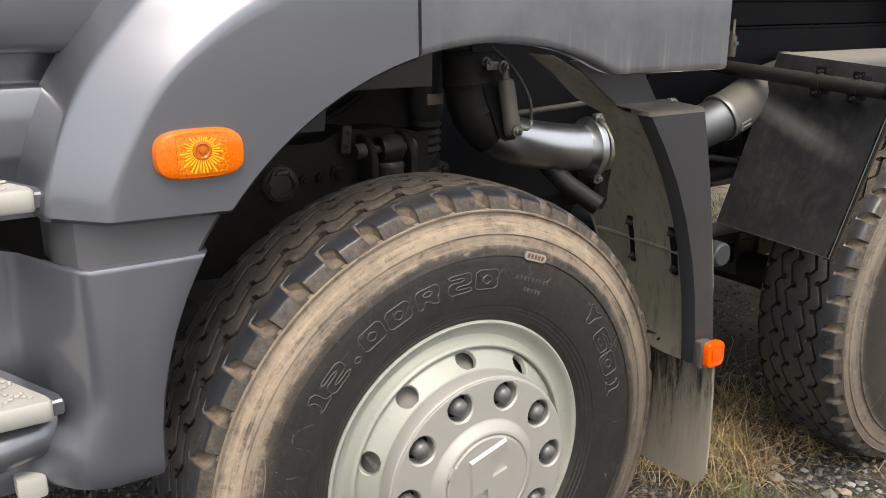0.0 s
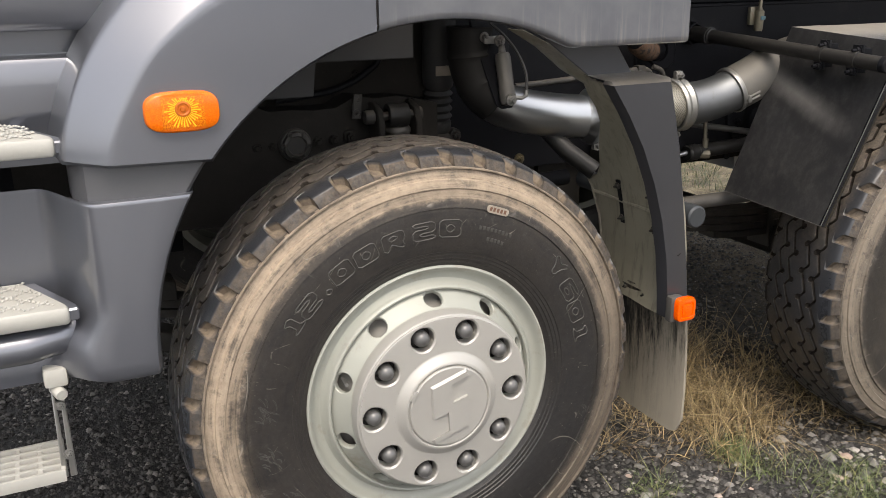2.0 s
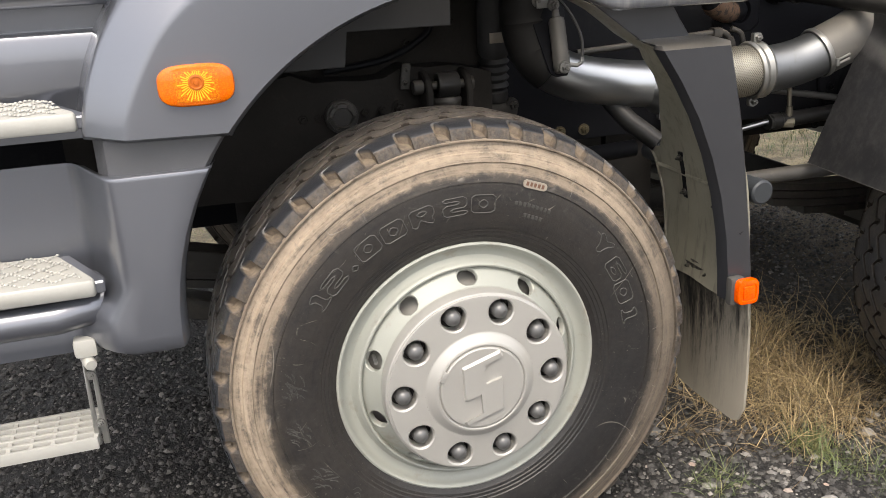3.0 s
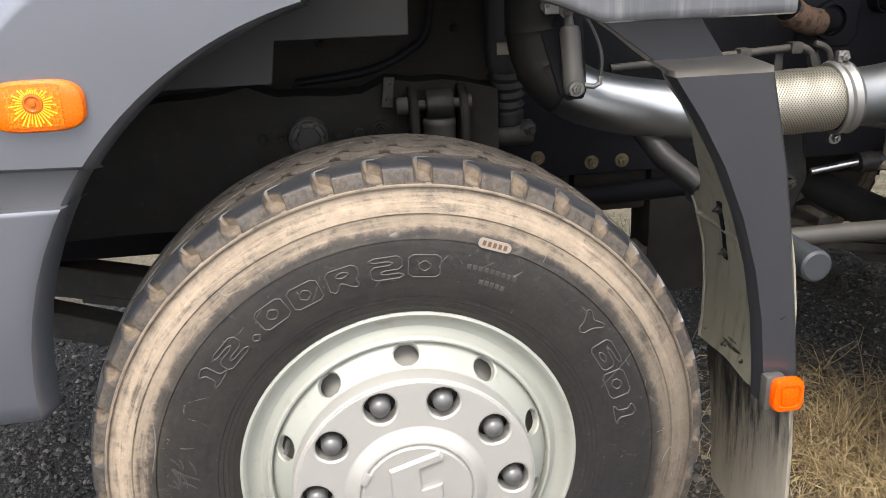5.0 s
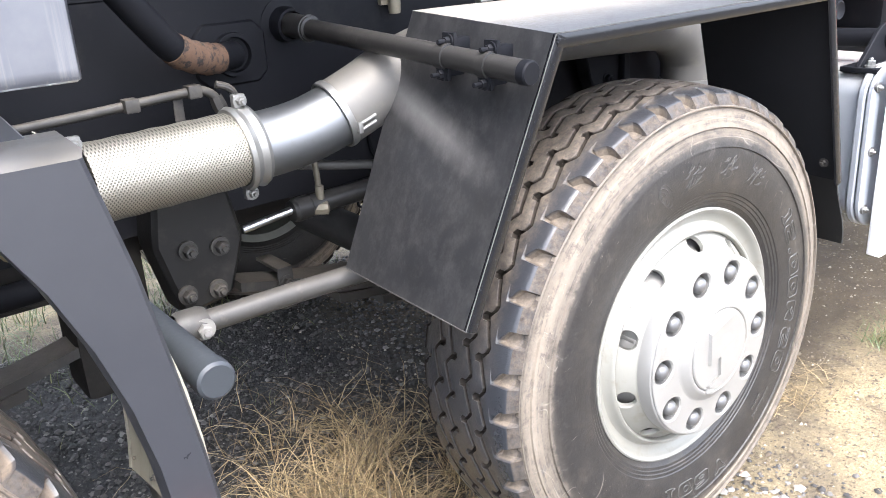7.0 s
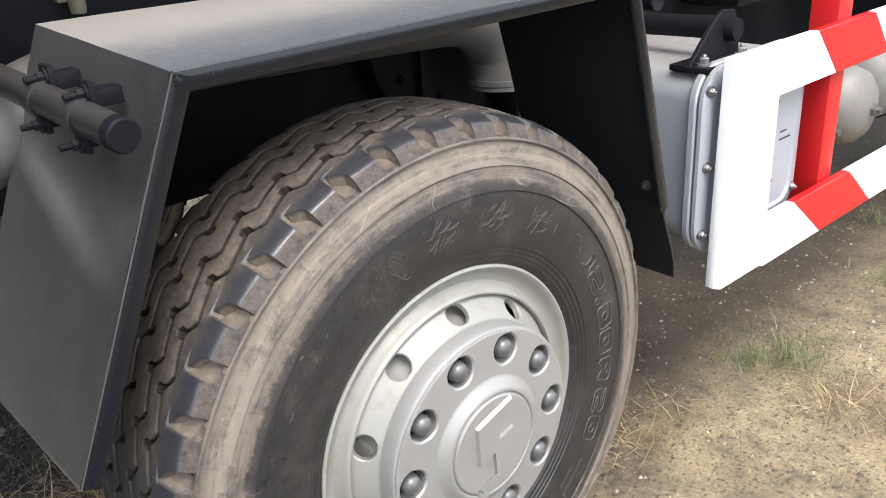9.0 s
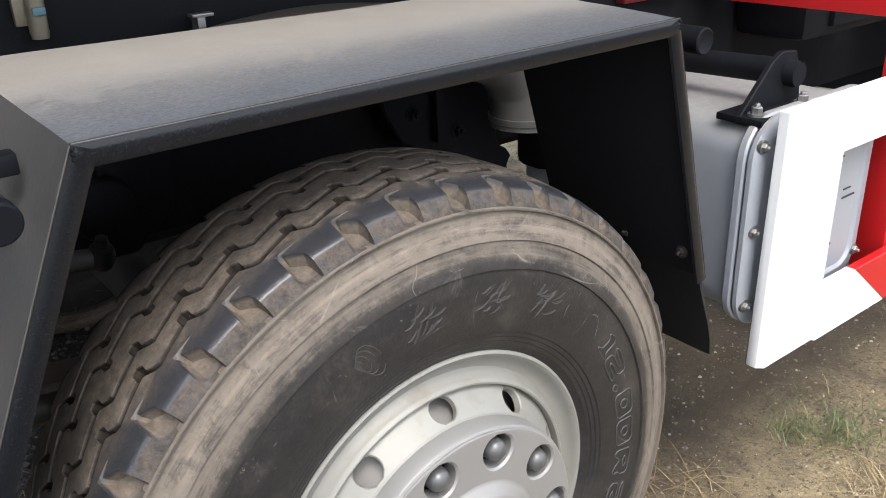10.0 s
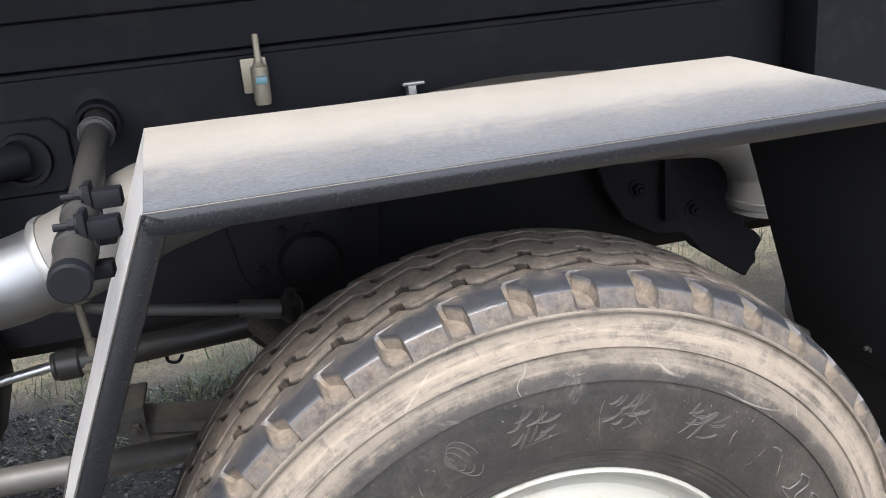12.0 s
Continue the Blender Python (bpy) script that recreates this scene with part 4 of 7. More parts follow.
def build_fender():
    """The flared front half of the wheel arch, rolled back into the step well along its front edge."""
    bm = mesh()
    crease = curve_points([(-0.624, 0.03, 1.122), (-0.611, 0.03, 1.172), (-0.583, 0.03, 1.232), (-0.535, 0.03, 1.306), (-0.462, 0.03, 1.369), (-0.381, 0.03, 1.418), (-0.25, 0.03, 1.48), (-0.123, 0.03, 1.52)], 6)
    outer = curve_points([(-0.699, 0.085, 1.128), (-0.691, 0.085, 1.172), (-0.672, 0.085, 1.232), (-0.637, 0.085, 1.302), (-0.582, 0.085, 1.378), (-0.50, 0.085, 1.46), (-0.33, 0.085, 1.56), (-0.123, 0.085, 1.63)], 6)
    n = len(outer)
    a0, a1 = math.atan2(1.116 - CZ, -0.447 - CX), math.atan2(1.336 - CZ, -0.123 - CX)
    grid = []
    for i, (c, o) in enumerate(zip(crease, outer)):
        a = lerp(a0, a1, i / (n - 1))
        ax, az = CX + CR * math.cos(a), CZ + CR * math.sin(a)
        row = [(ax + 0.012, 0.075, az - 0.008), (ax + 0.004, 0.040, az - 0.003), (ax, 0.033, az)]
        for f in (0.006, 0.03, 0.06, 0.25, 0.5, 0.75, 0.9, 0.96):
            row.append((lerp(ax, c.x, f), 0.030, lerp(az, c.z, f)))
        for f, y in ((0.0, 0.0308), (0.08, 0.034), (0.3, 0.046), (0.6, 0.063), (0.88, 0.079), (0.97, 0.086), (1.0, 0.096)):
            row.append((lerp(c.x, o.x, f), y, lerp(c.z, o.z, f)))
        d = (o - Vector((ax, 0.085, az))).normalized()
        row.append((o.x + d.x * 0.006, 0.16, o.z + d.z * 0.006))
        row.append((o.x + d.x * 0.02, 0.23, o.z + d.z * 0.02))
        grid.append(row)
    low = [(x, y + 0.012, z - 0.007) for x, y, z in grid[0]]
    deep = [(x, max(y, 0.08) + 0.01, z - 0.008) for x, y, z in grid[0]]
    sheet(bm, [deep, low] + grid, (0.0, 0.004, 0.0))
    fender = part("front_fender", bm, PAINT, truck, "glossy dark grey metallic wheel-arch panel", 50)
    # rear half: flat panel with a straight lower edge behind the wheel
    bm = mesh()
    xs = [-0.117 + 0.02 * i for i in range(37)]
    grid = []
    for x in xs:
        zb = arch(x=x)[1] if x < 0.305 else 1.281
        yy = 0.027 - 0.025 * (x + 0.117) / 0.72
        grid.append([(x, yy + 0.06, zb + 0.004), (x, yy + 0.012, zb - 0.002), (x, yy + 0.003, zb + 0.001), (x, yy, zb + 0.006), (x, yy, zb + 0.014), (x, yy, zb + 0.022), (x, yy, lerp(zb, 1.62, 0.3)), (x, yy, lerp(zb, 1.62, 0.65)), (x, yy, 1.62)])
    end = [(xs[-1] + 0.004, p[1] + 0.006, p[2]) for p in grid[-1]]
    end2 = [(xs[-1] + 0.004, p[1] + 0.2, p[2]) for p in grid[-1]]
    sheet(bm, grid + [end, end2], (0, 0.004, 0))
    part("rear_fender", bm, PAINT_STREAKED, truck, "flat dark grey metallic panel streaked with dust", 40)
    # the dull band between fender and skirt
    bm = mesh()
    g = []
    for z in (1.045, 1.07, 1.1, 1.13):
        xa = arch(z=z)[0]
        g.append([(xa + 0.01, 0.11, z), (xa + 0.002, 0.065, z), (xa - 0.006, 0.058, z), (-0.56, 0.058, z), (-0.63, 0.06, z), (-0.665, 0.075, z), (-0.685, 0.11, z), (-0.69, 0.2, z)])
    sheet(bm, g, (0, 0.004, 0))
    part("filler_panel", bm, PAINT_DULL, truck)
    return fender


def build_skirt():
    """The lower skirt and, stepped back from it, the panel between the two cab steps."""
    bm = mesh()
    grid = []
    zs = [0.708, 0.712, 0.722, 0.745, 0.79, 0.84, 0.89, 0.94, 0.99, 1.03, 1.046, 1.051, 1.0545, 1.056]
    for z in zs:
        xa = arch(z=max(z, 0.72))[0]
        y0 = 0.036 + (0.03 if z < 0.71 else 0.008 if z < 0.715 else 0.0) + (0.006 if z > 1.0555 else 0.0018 if z > 1.053 else 0)
        low = min(1.0, max(0.0, (0.835 - z) / 0.06))
        low = low * low * (3 - 2 * low)
        under = 0.035 * max(0.0, (0.735 - z) / 0.027) ** 2
        x0, x1, y1 = -0.655 - 0.035 * low, -0.752 - 0.03 * low, 0.215 - 0.10 * low
        row = [(xa + 0.014, 0.10, z), (xa + 0.006, y0 + 0.012, z), (xa, y0 + 0.002, z), (xa - 0.008, y0, z)]
        for f in (0.3, 0.65, 1.0):
            row.append((lerp(xa - 0.008, x0, f) + under * f, y0, z))
        for k in range(1, 9):
            q = k / 8
            row.append((lerp(x0, x1, q) + under, y0 + (y1 - y0) * q * q * (3 - 2 * q), z))
        row += [(-0.80, y1 + 0.002, z), (-1.1, y1 + 0.002, z), (-1.6, y1 + 0.002, z)]
        grid.append(row)
    top = [(x, y + 0.03, z - 0.004) for x, y, z in grid[-1]]
    sheet(bm, grid + [top], (0, 0.004, 0))
    part("skirt", bm, PAINT, truck, "dark grey metallic skirt with a scuffed corner", 40)


def build_steps():
    for zt, x1, yf in ((1.166, -0.704, 0.100), (0.864, -0.722, 0.066)):
        bm = mesh()
        h = 0.032
        plate(bm, [(-1.7, yf, zt), (x1 - 0.006, yf, zt), (x1, yf + 0.006, zt), (x1 - 0.004, yf + 0.022, zt + 0.001), (x1 - 0.075, 0.212, zt + 0.014), (-1.7, 0.212, zt + 0.014)], (0, 0, -h), 0.0035)
        step = part("step", bm, STEP_PLASTIC, truck, "off-white cast step with a worn diamond tread")
        verts, faces = [], []
        for sgn in (1, -1):
            for i in range(20):
                for k in range(22):
                    f = (k + 0.5) / 22
                    y = lerp(yf + 0.014, 0.208, f)
                    x = -0.71 - 0.055 * i + sgn * (f - 0.5) * 0.165
                    if x > x1 - 0.02 - 0.42 * max(0.0, y - yf - 0.02):
                        continue
                    z = zt + 0.016 * (y - yf) / (0.216 - yf)
                    b, c = len(verts), 0.0042
                    verts.extend(((x - c, y, z), (x, y - c, z), (x + c, y, z), (x, y + c, z), (x - c * 0.4, y, z + 0.0028), (x + c * 0.4, y, z + 0.0028)))
                    faces.extend(((b, b + 1, b + 4), (b + 1, b + 5, b + 4), (b + 1, b + 2, b + 5), (b + 2, b + 3, b + 5), (b + 3, b + 4, b + 5), (b + 3, b, b + 4)))
        me = bpy.data.meshes.new("tread")
        me.from_pydata(verts, [], faces)
        me.materials.append(STEP_PLASTIC)
        tread = tagged(new("tread", me), "beaded diamond tread", kind="stuff")
        tread.parent = step
        # painted ledge that the step is let into
        bm = mesh()
        plate(bm, [(-1.7, 0.222, zt + 0.009), (x1 - 0.055, 0.222, zt + 0.009), (x1 + 0.014, yf + 0.03, zt - 0.004), (x1 + 0.016, yf + 0.012, zt - 0.006), (x1 + 0.004, yf + 0.012, zt - 0.007), (-1.7, yf + 0.02, zt - 0.006)], (0, 0, -0.024), 0.003)
        part("step_ledge", bm, PAINT, truck, "dark grey moulded ledge round the step")
    # cab side above the upper step
    bm = mesh()
    prof = [(0.225, 1.10), (0.222, 1.178), (0.216, 1.188), (0.213, 1.2), (0.213, 1.24), (0.214, 1.286), (0.218, 1.294), (0.224, 1.297), (0.31, 1.298), (0.31, 1.342), (0.224, 1.343), (0.214, 1.35), (0.208, 1.36), (0.2, 1.42), (0.2, 1.65)]
    sheet(bm, [[(x, y, z) for y, z in prof] for x in (-0.55, -0.7, -1.0, -1.6)], (0, 0.01, 0))
    part("cab_side", bm, PAINT, truck, "grey metallic lower cab side with a dark groove", 30)
    # sill below the second step, and the fold-down ladder
    bm = mesh()
    tube(bm, [(-0.71, 0.14, 0.80), (-0.75, 0.11, 0.795), (-0.80, 0.10, 0.79), (-1.7, 0.10, 0.79)], 0.032, 16)
    part("sill_bar", bm, PAINT, truck)
    bm = mesh()
    box(bm, -0.785, -0.742, 0.085, 0.13, 0.704, 0.742, 0.008)
    ladder = part("folding_step", bm, STEP_PLASTIC, truck, "pale cast folding step on thin hinged arms")
    bm = mesh()
    lathe(bm, [(0.0, 0.034), (0.010, 0.034), (0.0115, 0.031), (0.0115, 0.0)], (-0.768, 0.108, 0.695), (0.35, -1, -0.1), 16)
    part("hinge_pin", bm, STEP_PLASTIC, ladder)
    for z in (0.665, 0.56):
        bm = mesh()
        bolt(bm, (-0.764, 0.092, z), (0, -1, 0), 0.006, 0.004)
        part("bolt", bm, GALV, ladder)
    for x, wide in ((-0.776, 0.007), (-0.762, 0.009)):
        bm = mesh()
        plate(bm, [(x - 0.004, 0.094, 0.51), (x + wide, 0.094, 0.51), (x + wide - 0.002, 0.094, 0.70), (x, 0.094, 0.70)], (0, 0.008, 0), 0.002)
        part("arm", bm, GALV, ladder, "thin steel arm")
    bm = mesh()
    for y in (0.075, 0.10, 0.125, 0.15, 0.175, 0.20):
        box(bm, -1.7, -0.772, y - 0.004, y + 0.004, 0.515, 0.54, 0.002)
    for i in range(24):
        x = -0.776 - 0.04 * i
        box(bm, x - 0.004, x + 0.004, 0.075, 0.2, 0.517, 0.537, 0.001)
    part("grating", bm, STEP_PLASTIC, ladder, "open cast grating")


build_fender()
bm = mesh()
plate(bm, [(-0.6, 0.26, 1.185), (-0.185, 0.26, 1.185), (-0.175, 0.26, 1.256), (0.05, 0.26, 1.254), (0.056, 0.26, 1.5), (-0.6, 0.26, 1.5)], (0, 0.004, 0))
part("inner_panel", bm, plain("dark_grey_plastic", (0.024, 0.024, 0.025), (0.038, 0.038, 0.039), 0.6, Specular_IOR_Level=0.2), truck)
build_skirt()
build_steps()


def build_marker():
    bm = mesh()
    cx, cz, w, h = -0.4935, 1.207, 0.064, 0.0355

    def shape(k, s=1.0):
        a = 2 * math.pi * k / 40
        c, d = math.cos(a), math.sin(a)
        e = 0.52
        return cx + s * w * math.copysign(abs(c) ** e, c) * (1 - 0.06 * d * d), cz + s * h * math.copysign(abs(d) ** 0.62, d) * (1 + 0.0 * c)

    loops = []
    for s, y in ((1.02, 0.033), (1.02, 0.024), (0.98, 0.0175), (0.90, 0.0145), (0.5, 0.013), (0.15, 0.0128)):
        loops.append([(shape(k, s)[0], y + (0.0), shape(k, s)[1]) for k in range(40)])
    rings(bm, loops)
    light = part("marker_light", bm, AMBER, truck, "amber oval side marker lamp with bulb rays")
    # clear window with fine rays round the bulb well
    bm = mesh()
    box(bm, cx - 0.036, cx + 0.037, 0.0118, 0.0135, cz - 0.027, cz + 0.027, 0.0006)
    part("lens_window", bm, AMBER_CLEAR, light)
    bm = mesh()
    for k in range(34):
        a = 2 * math.pi * (k + 0.5) / 34
        c, q = math.cos(a), math.sin(a)
        r1 = min(0.027 + 0.005 * math.sin(k * 2.3) - 0.006 * q, (0.0195 if q > 0 else 0.0315) / max(0.01, abs(q)))
        px, pz = -q * 0.0012, c * 0.0012
        plate(bm, [(cx + c * 0.013 - px * 0.5, 0.0112, cz + 0.006 + q * 0.013 - pz * 0.5), (cx + c * r1 - px, 0.0112, cz + 0.006 + q * r1 - pz), (cx + c * r1 + px, 0.0112, cz + 0.006 + q * r1 + pz), (cx + c * 0.013 + px * 0.5, 0.0112, cz + 0.006 + q * 0.013 + pz * 0.5)], (0, 0.0008, 0), 0)
    part("reflector_facet", bm, AMBER_PALE, light, "bright yellow facets round the bulb", kind="stuff")
    bm = mesh()
    lathe(bm, [(0.014, 0.0), (0.0135, -0.0022), (0.0105, -0.0028), (0.0085, -0.001), (0.005, -0.001), (0.004, -0.003), (0.0, -0.0034)], (cx, 0.012, cz + 0.006), (0, 1, 0), 24)
    part("bulb", bm, plain("deep_amber", (0.36, 0.075, 0.006), (0.55, 0.14, 0.01), 0.2), light)
    # square reflector at the foot of the guard
    bm = mesh()
    x0, z0, q = 0.659, 0.631, 0.0285
    loops = []
    for s, y in ((0.94, 0.024), (1.0, 0.02), (1.0, 0.008), (0.94, 0.003), (0.7, 0.0015), (0.66, 0.004)):
        loops.append([(x0 + s * q * math.copysign(abs(math.cos(a)) ** 0.45, math.cos(a)), y, z0 + s * 1.08 * q * math.copysign(abs(math.sin(a)) ** 0.45, math.sin(a))) for a in (2 * math.pi * k / 32 for k in range(32))])
    rings(bm, loops)
    ref = part("guard_reflector", bm, RED_ORANGE, truck, "square orange reflector at the mud guard's foot")
    bm = mesh()
    box(bm, 0.622, 0.66, 0.018, 0.042, 0.596, 0.664, 0.008)
    part("housing", bm, DULL, ref, "grey reflector housing")
    bm = mesh()
    box(bm, 0.645, 0.673, 0.0015, 0.004, 0.616, 0.646, 0.001)
    part("reflector_face", bm, RED_ORANGE, ref)


build_marker()


# ---- mud guard behind the front wheel ----
def build_guard():
    bm = mesh()
    left = [(0.438, 1.19), (0.485, 1.12), (0.53, 1.04), (0.568, 0.95), (0.597, 0.857), (0.617, 0.76), (0.629, 0.655), (0.632, 0.60)]
    right = [(0.600, 1.19), (0.617, 1.12), (0.636, 1.04), (0.652, 0.95), (0.667, 0.857), (0.681, 0.76), (0.694, 0.655), (0.698, 0.60)]
    g = []
    for (xl, zl), (xr, zr) in zip(left, right):
        g.append([(xl - 0.004, 0.075, zl), (xl - 0.002, 0.05, zl), (xl, 0.042, zl), (lerp(xl, xr, 0.5), 0.04, zl), (xr - 0.006, 0.04, zr), (xr, 0.046, zr), (xr, 0.10, zr)])
    top = [(p[0] + 0.004, max(p[1], 0.056), p[2] + 0.008) for p in g[0]]
    top2 = [(p[0] + 0.004, max(p[1], 0.16), p[2] + 0.014) for p in g[0]]
    sheet(bm, [top2, top] + g, (0.0, 0.004, 0))
    guard = part("mud_guard", bm, GUARD_PAINT, truck, "dark grey bent steel mud guard behind the wheel", 40)
    bm = mesh()
    plate(bm, [(0.31, 0.15, 1.30), (0.50, 0.15, 1.30), (0.572, 0.15, 1.194), (0.455, 0.15, 1.194)], (0, 0.006, 0))
    part("upper_plate", bm, GUARD_PAINT, guard)
    bm = mesh()
    g = []
    for (xr, zr), wide in zip(right, (0.26, 0.27, 0.28, 0.32, 0.40, 0.40, 0.40, 0.40)):
        g.append([(xr - 0.004, lerp(0.06, wide, f), zr) for f in (0, 0.3, 0.6, 1)])
    sheet(bm, g, (0.003, 0, 0))
    part("guard_back", bm, LINER, guard)
    # inner liner sheet facing the tyre
    bm = mesh()
    g = []
    # height, outer and inner edge: a round bay lets the exhaust through, and the sheet arches on up under the fender
    for z, out, inn in ((0.585, 0.046, 0.356), (0.63, 0.046, 0.366), (0.7, 0.046, 0.386), (0.78, 0.046, 0.406), (0.86, 0.046, 0.43), (0.886, 0.046, 0.442), (0.9, 0.046, 0.39), (0.93, 0.046, 0.362), (0.98, 0.046, 0.336),
                        (1.03, 0.046, 0.3), (1.07, 0.046, 0.265), (1.11, 0.046, 0.246), (1.15, 0.046, 0.24), (1.172, 0.05, 0.245), (1.188, 0.165, 0.275), (1.204, 0.165, 0.3), (1.235, 0.165, 0.3), (1.264, 0.165, 0.285), (1.31, 0.165, 0.25)):
        x = 0.052 + math.sqrt(max(0.01, 0.632 ** 2 - (z - 0.72) ** 2))
        low = z < 1.16
        g.append([(x - 0.012 * (f > 0.04) * low + 0.004 * math.sin(f * 9 + z * 14), lerp(out, inn, f), z) for f in (0, 0.03, 0.05, 0.2, 0.35, 0.5, 0.62, 0.7, 0.85, 0.97, 1.0)])
    sheet(bm, g, (0.004, 0, 0))
    part("guard_liner", bm, LINER, guard, "mud-splashed olive grey inner liner", 40)
    bm = mesh()
    tube(bm, [(row[-1][0] + 0.003, row[-1][1], row[-1][2]) for row in g[:6]], 0.006, 10)
    part("liner_edge", bm, LINER, guard, "rolled pale edge of the liner")
    def liner_x(z):
        return 0.04 + math.sqrt(0.632 ** 2 - (z - 0.72) ** 2)

    for y in (0.15, 0.285):
        bm = mesh()
        zs = (0.785, 0.81, 0.835, 0.86, 0.885, 0.905)
        plate(bm, [(liner_x(z) - 0.006, y - 0.008, z) for z in zs] + [(liner_x(z) + 0.004, y - 0.008, z) for z in reversed(zs)], (0, 0.016, 0), 0.001)
        strap = part("bracket", bm, BLACK, guard, "narrow black strap")
        for z in (0.80, 0.89):
            bm = mesh()
            bolt(bm, (liner_x(z) - 0.006, y, z), (-1, 0, -0.15), 0.006, 0.006)
            part("bolt", bm, GREASY, strap)
    bm = mesh()
    tube(bm, [(liner_x(0.845) - 0.001, 0.06, 0.84), (liner_x(0.845) - 0.001, 0.2, 0.846), (liner_x(0.845) - 0.001, 0.41, 0.846)], 0.006, 8)
    part("seam_bead", bm, LINER, guard)
    bm = mesh()
    box(bm, 0.668, 0.676, 0.04, 0.37, 0.583, 0.63, 0.003)
    for y in (0.1, 0.18, 0.26, 0.34):
        bolt(bm, (0.668, y, 0.61), (-1, 0, 0), 0.006, 0.005)
    part("clamp_strip", bm, FLAP, guard)
    bm = mesh()
    g = []
    for k in range(9):
        z = lerp(0.62, 0.265, k / 8)
        bow = 0.672 + 0.012 * math.sin(k / 8 * 2.4)
        g.append([(bow, 0.022 + (0.004 if k == 8 else 0), z + (0.034 if k == 8 else 0)), (bow - 0.003, 0.034, z + (0.01 if k == 8 else 0)), (bow - 0.004, 0.055, z), (bow - 0.006, 0.12, z), (bow - 0.008, 0.22, z), (bow - 0.004, lerp(0.37, 0.30, k / 8), z)])
    sheet(bm, g, (0.007, 0, 0))
    part("mud_flap", bm, FLAP, truck, "black rubber mud flap streaked with pale mud", 50)
    bm = mesh()
    lathe(bm, [(0.0, 0.0), (0.024, 0.0), (0.0285, 0.004), (0.0295, 0.012), (0.0295, 0.03), (0.0275, 0.032), (0.0275, 0.5)], (0.717, 0.055, 0.848), (0, 1, 0), 28)
    part("guard_support", bm, plain("blue_grey_tube", (0.022, 0.026, 0.031), (0.044, 0.049, 0.054), 0.5, 0.2), truck, "blue-grey round support tube")


build_guard()


# ---- exhaust ----
def ring_clamp(bm, place, axis, r, width=0.02, lugs=((0, 0, 1), (0, 0, -1))):
    lathe(bm, [(r, -width), (r + 0.007, -width), (r + 0.011, -width * 0.6), (r + 0.005, 0), (r + 0.011, width * 0.6), (r + 0.007, width), (r, width)], place, axis, 36)
    for l in lugs:
        p = Vector(place) + Vector(l) * (r + 0.018)
        box(bm, p.x - 0.012, p.x + 0.012, p.y - 0.008, p.y + 0.008, p.z - 0.012, p.z + 0.012, 0.003)
        bolt(bm, p + Vector((0, -0.006, 0)), (0, -1, 0), 0.009, 0.012)


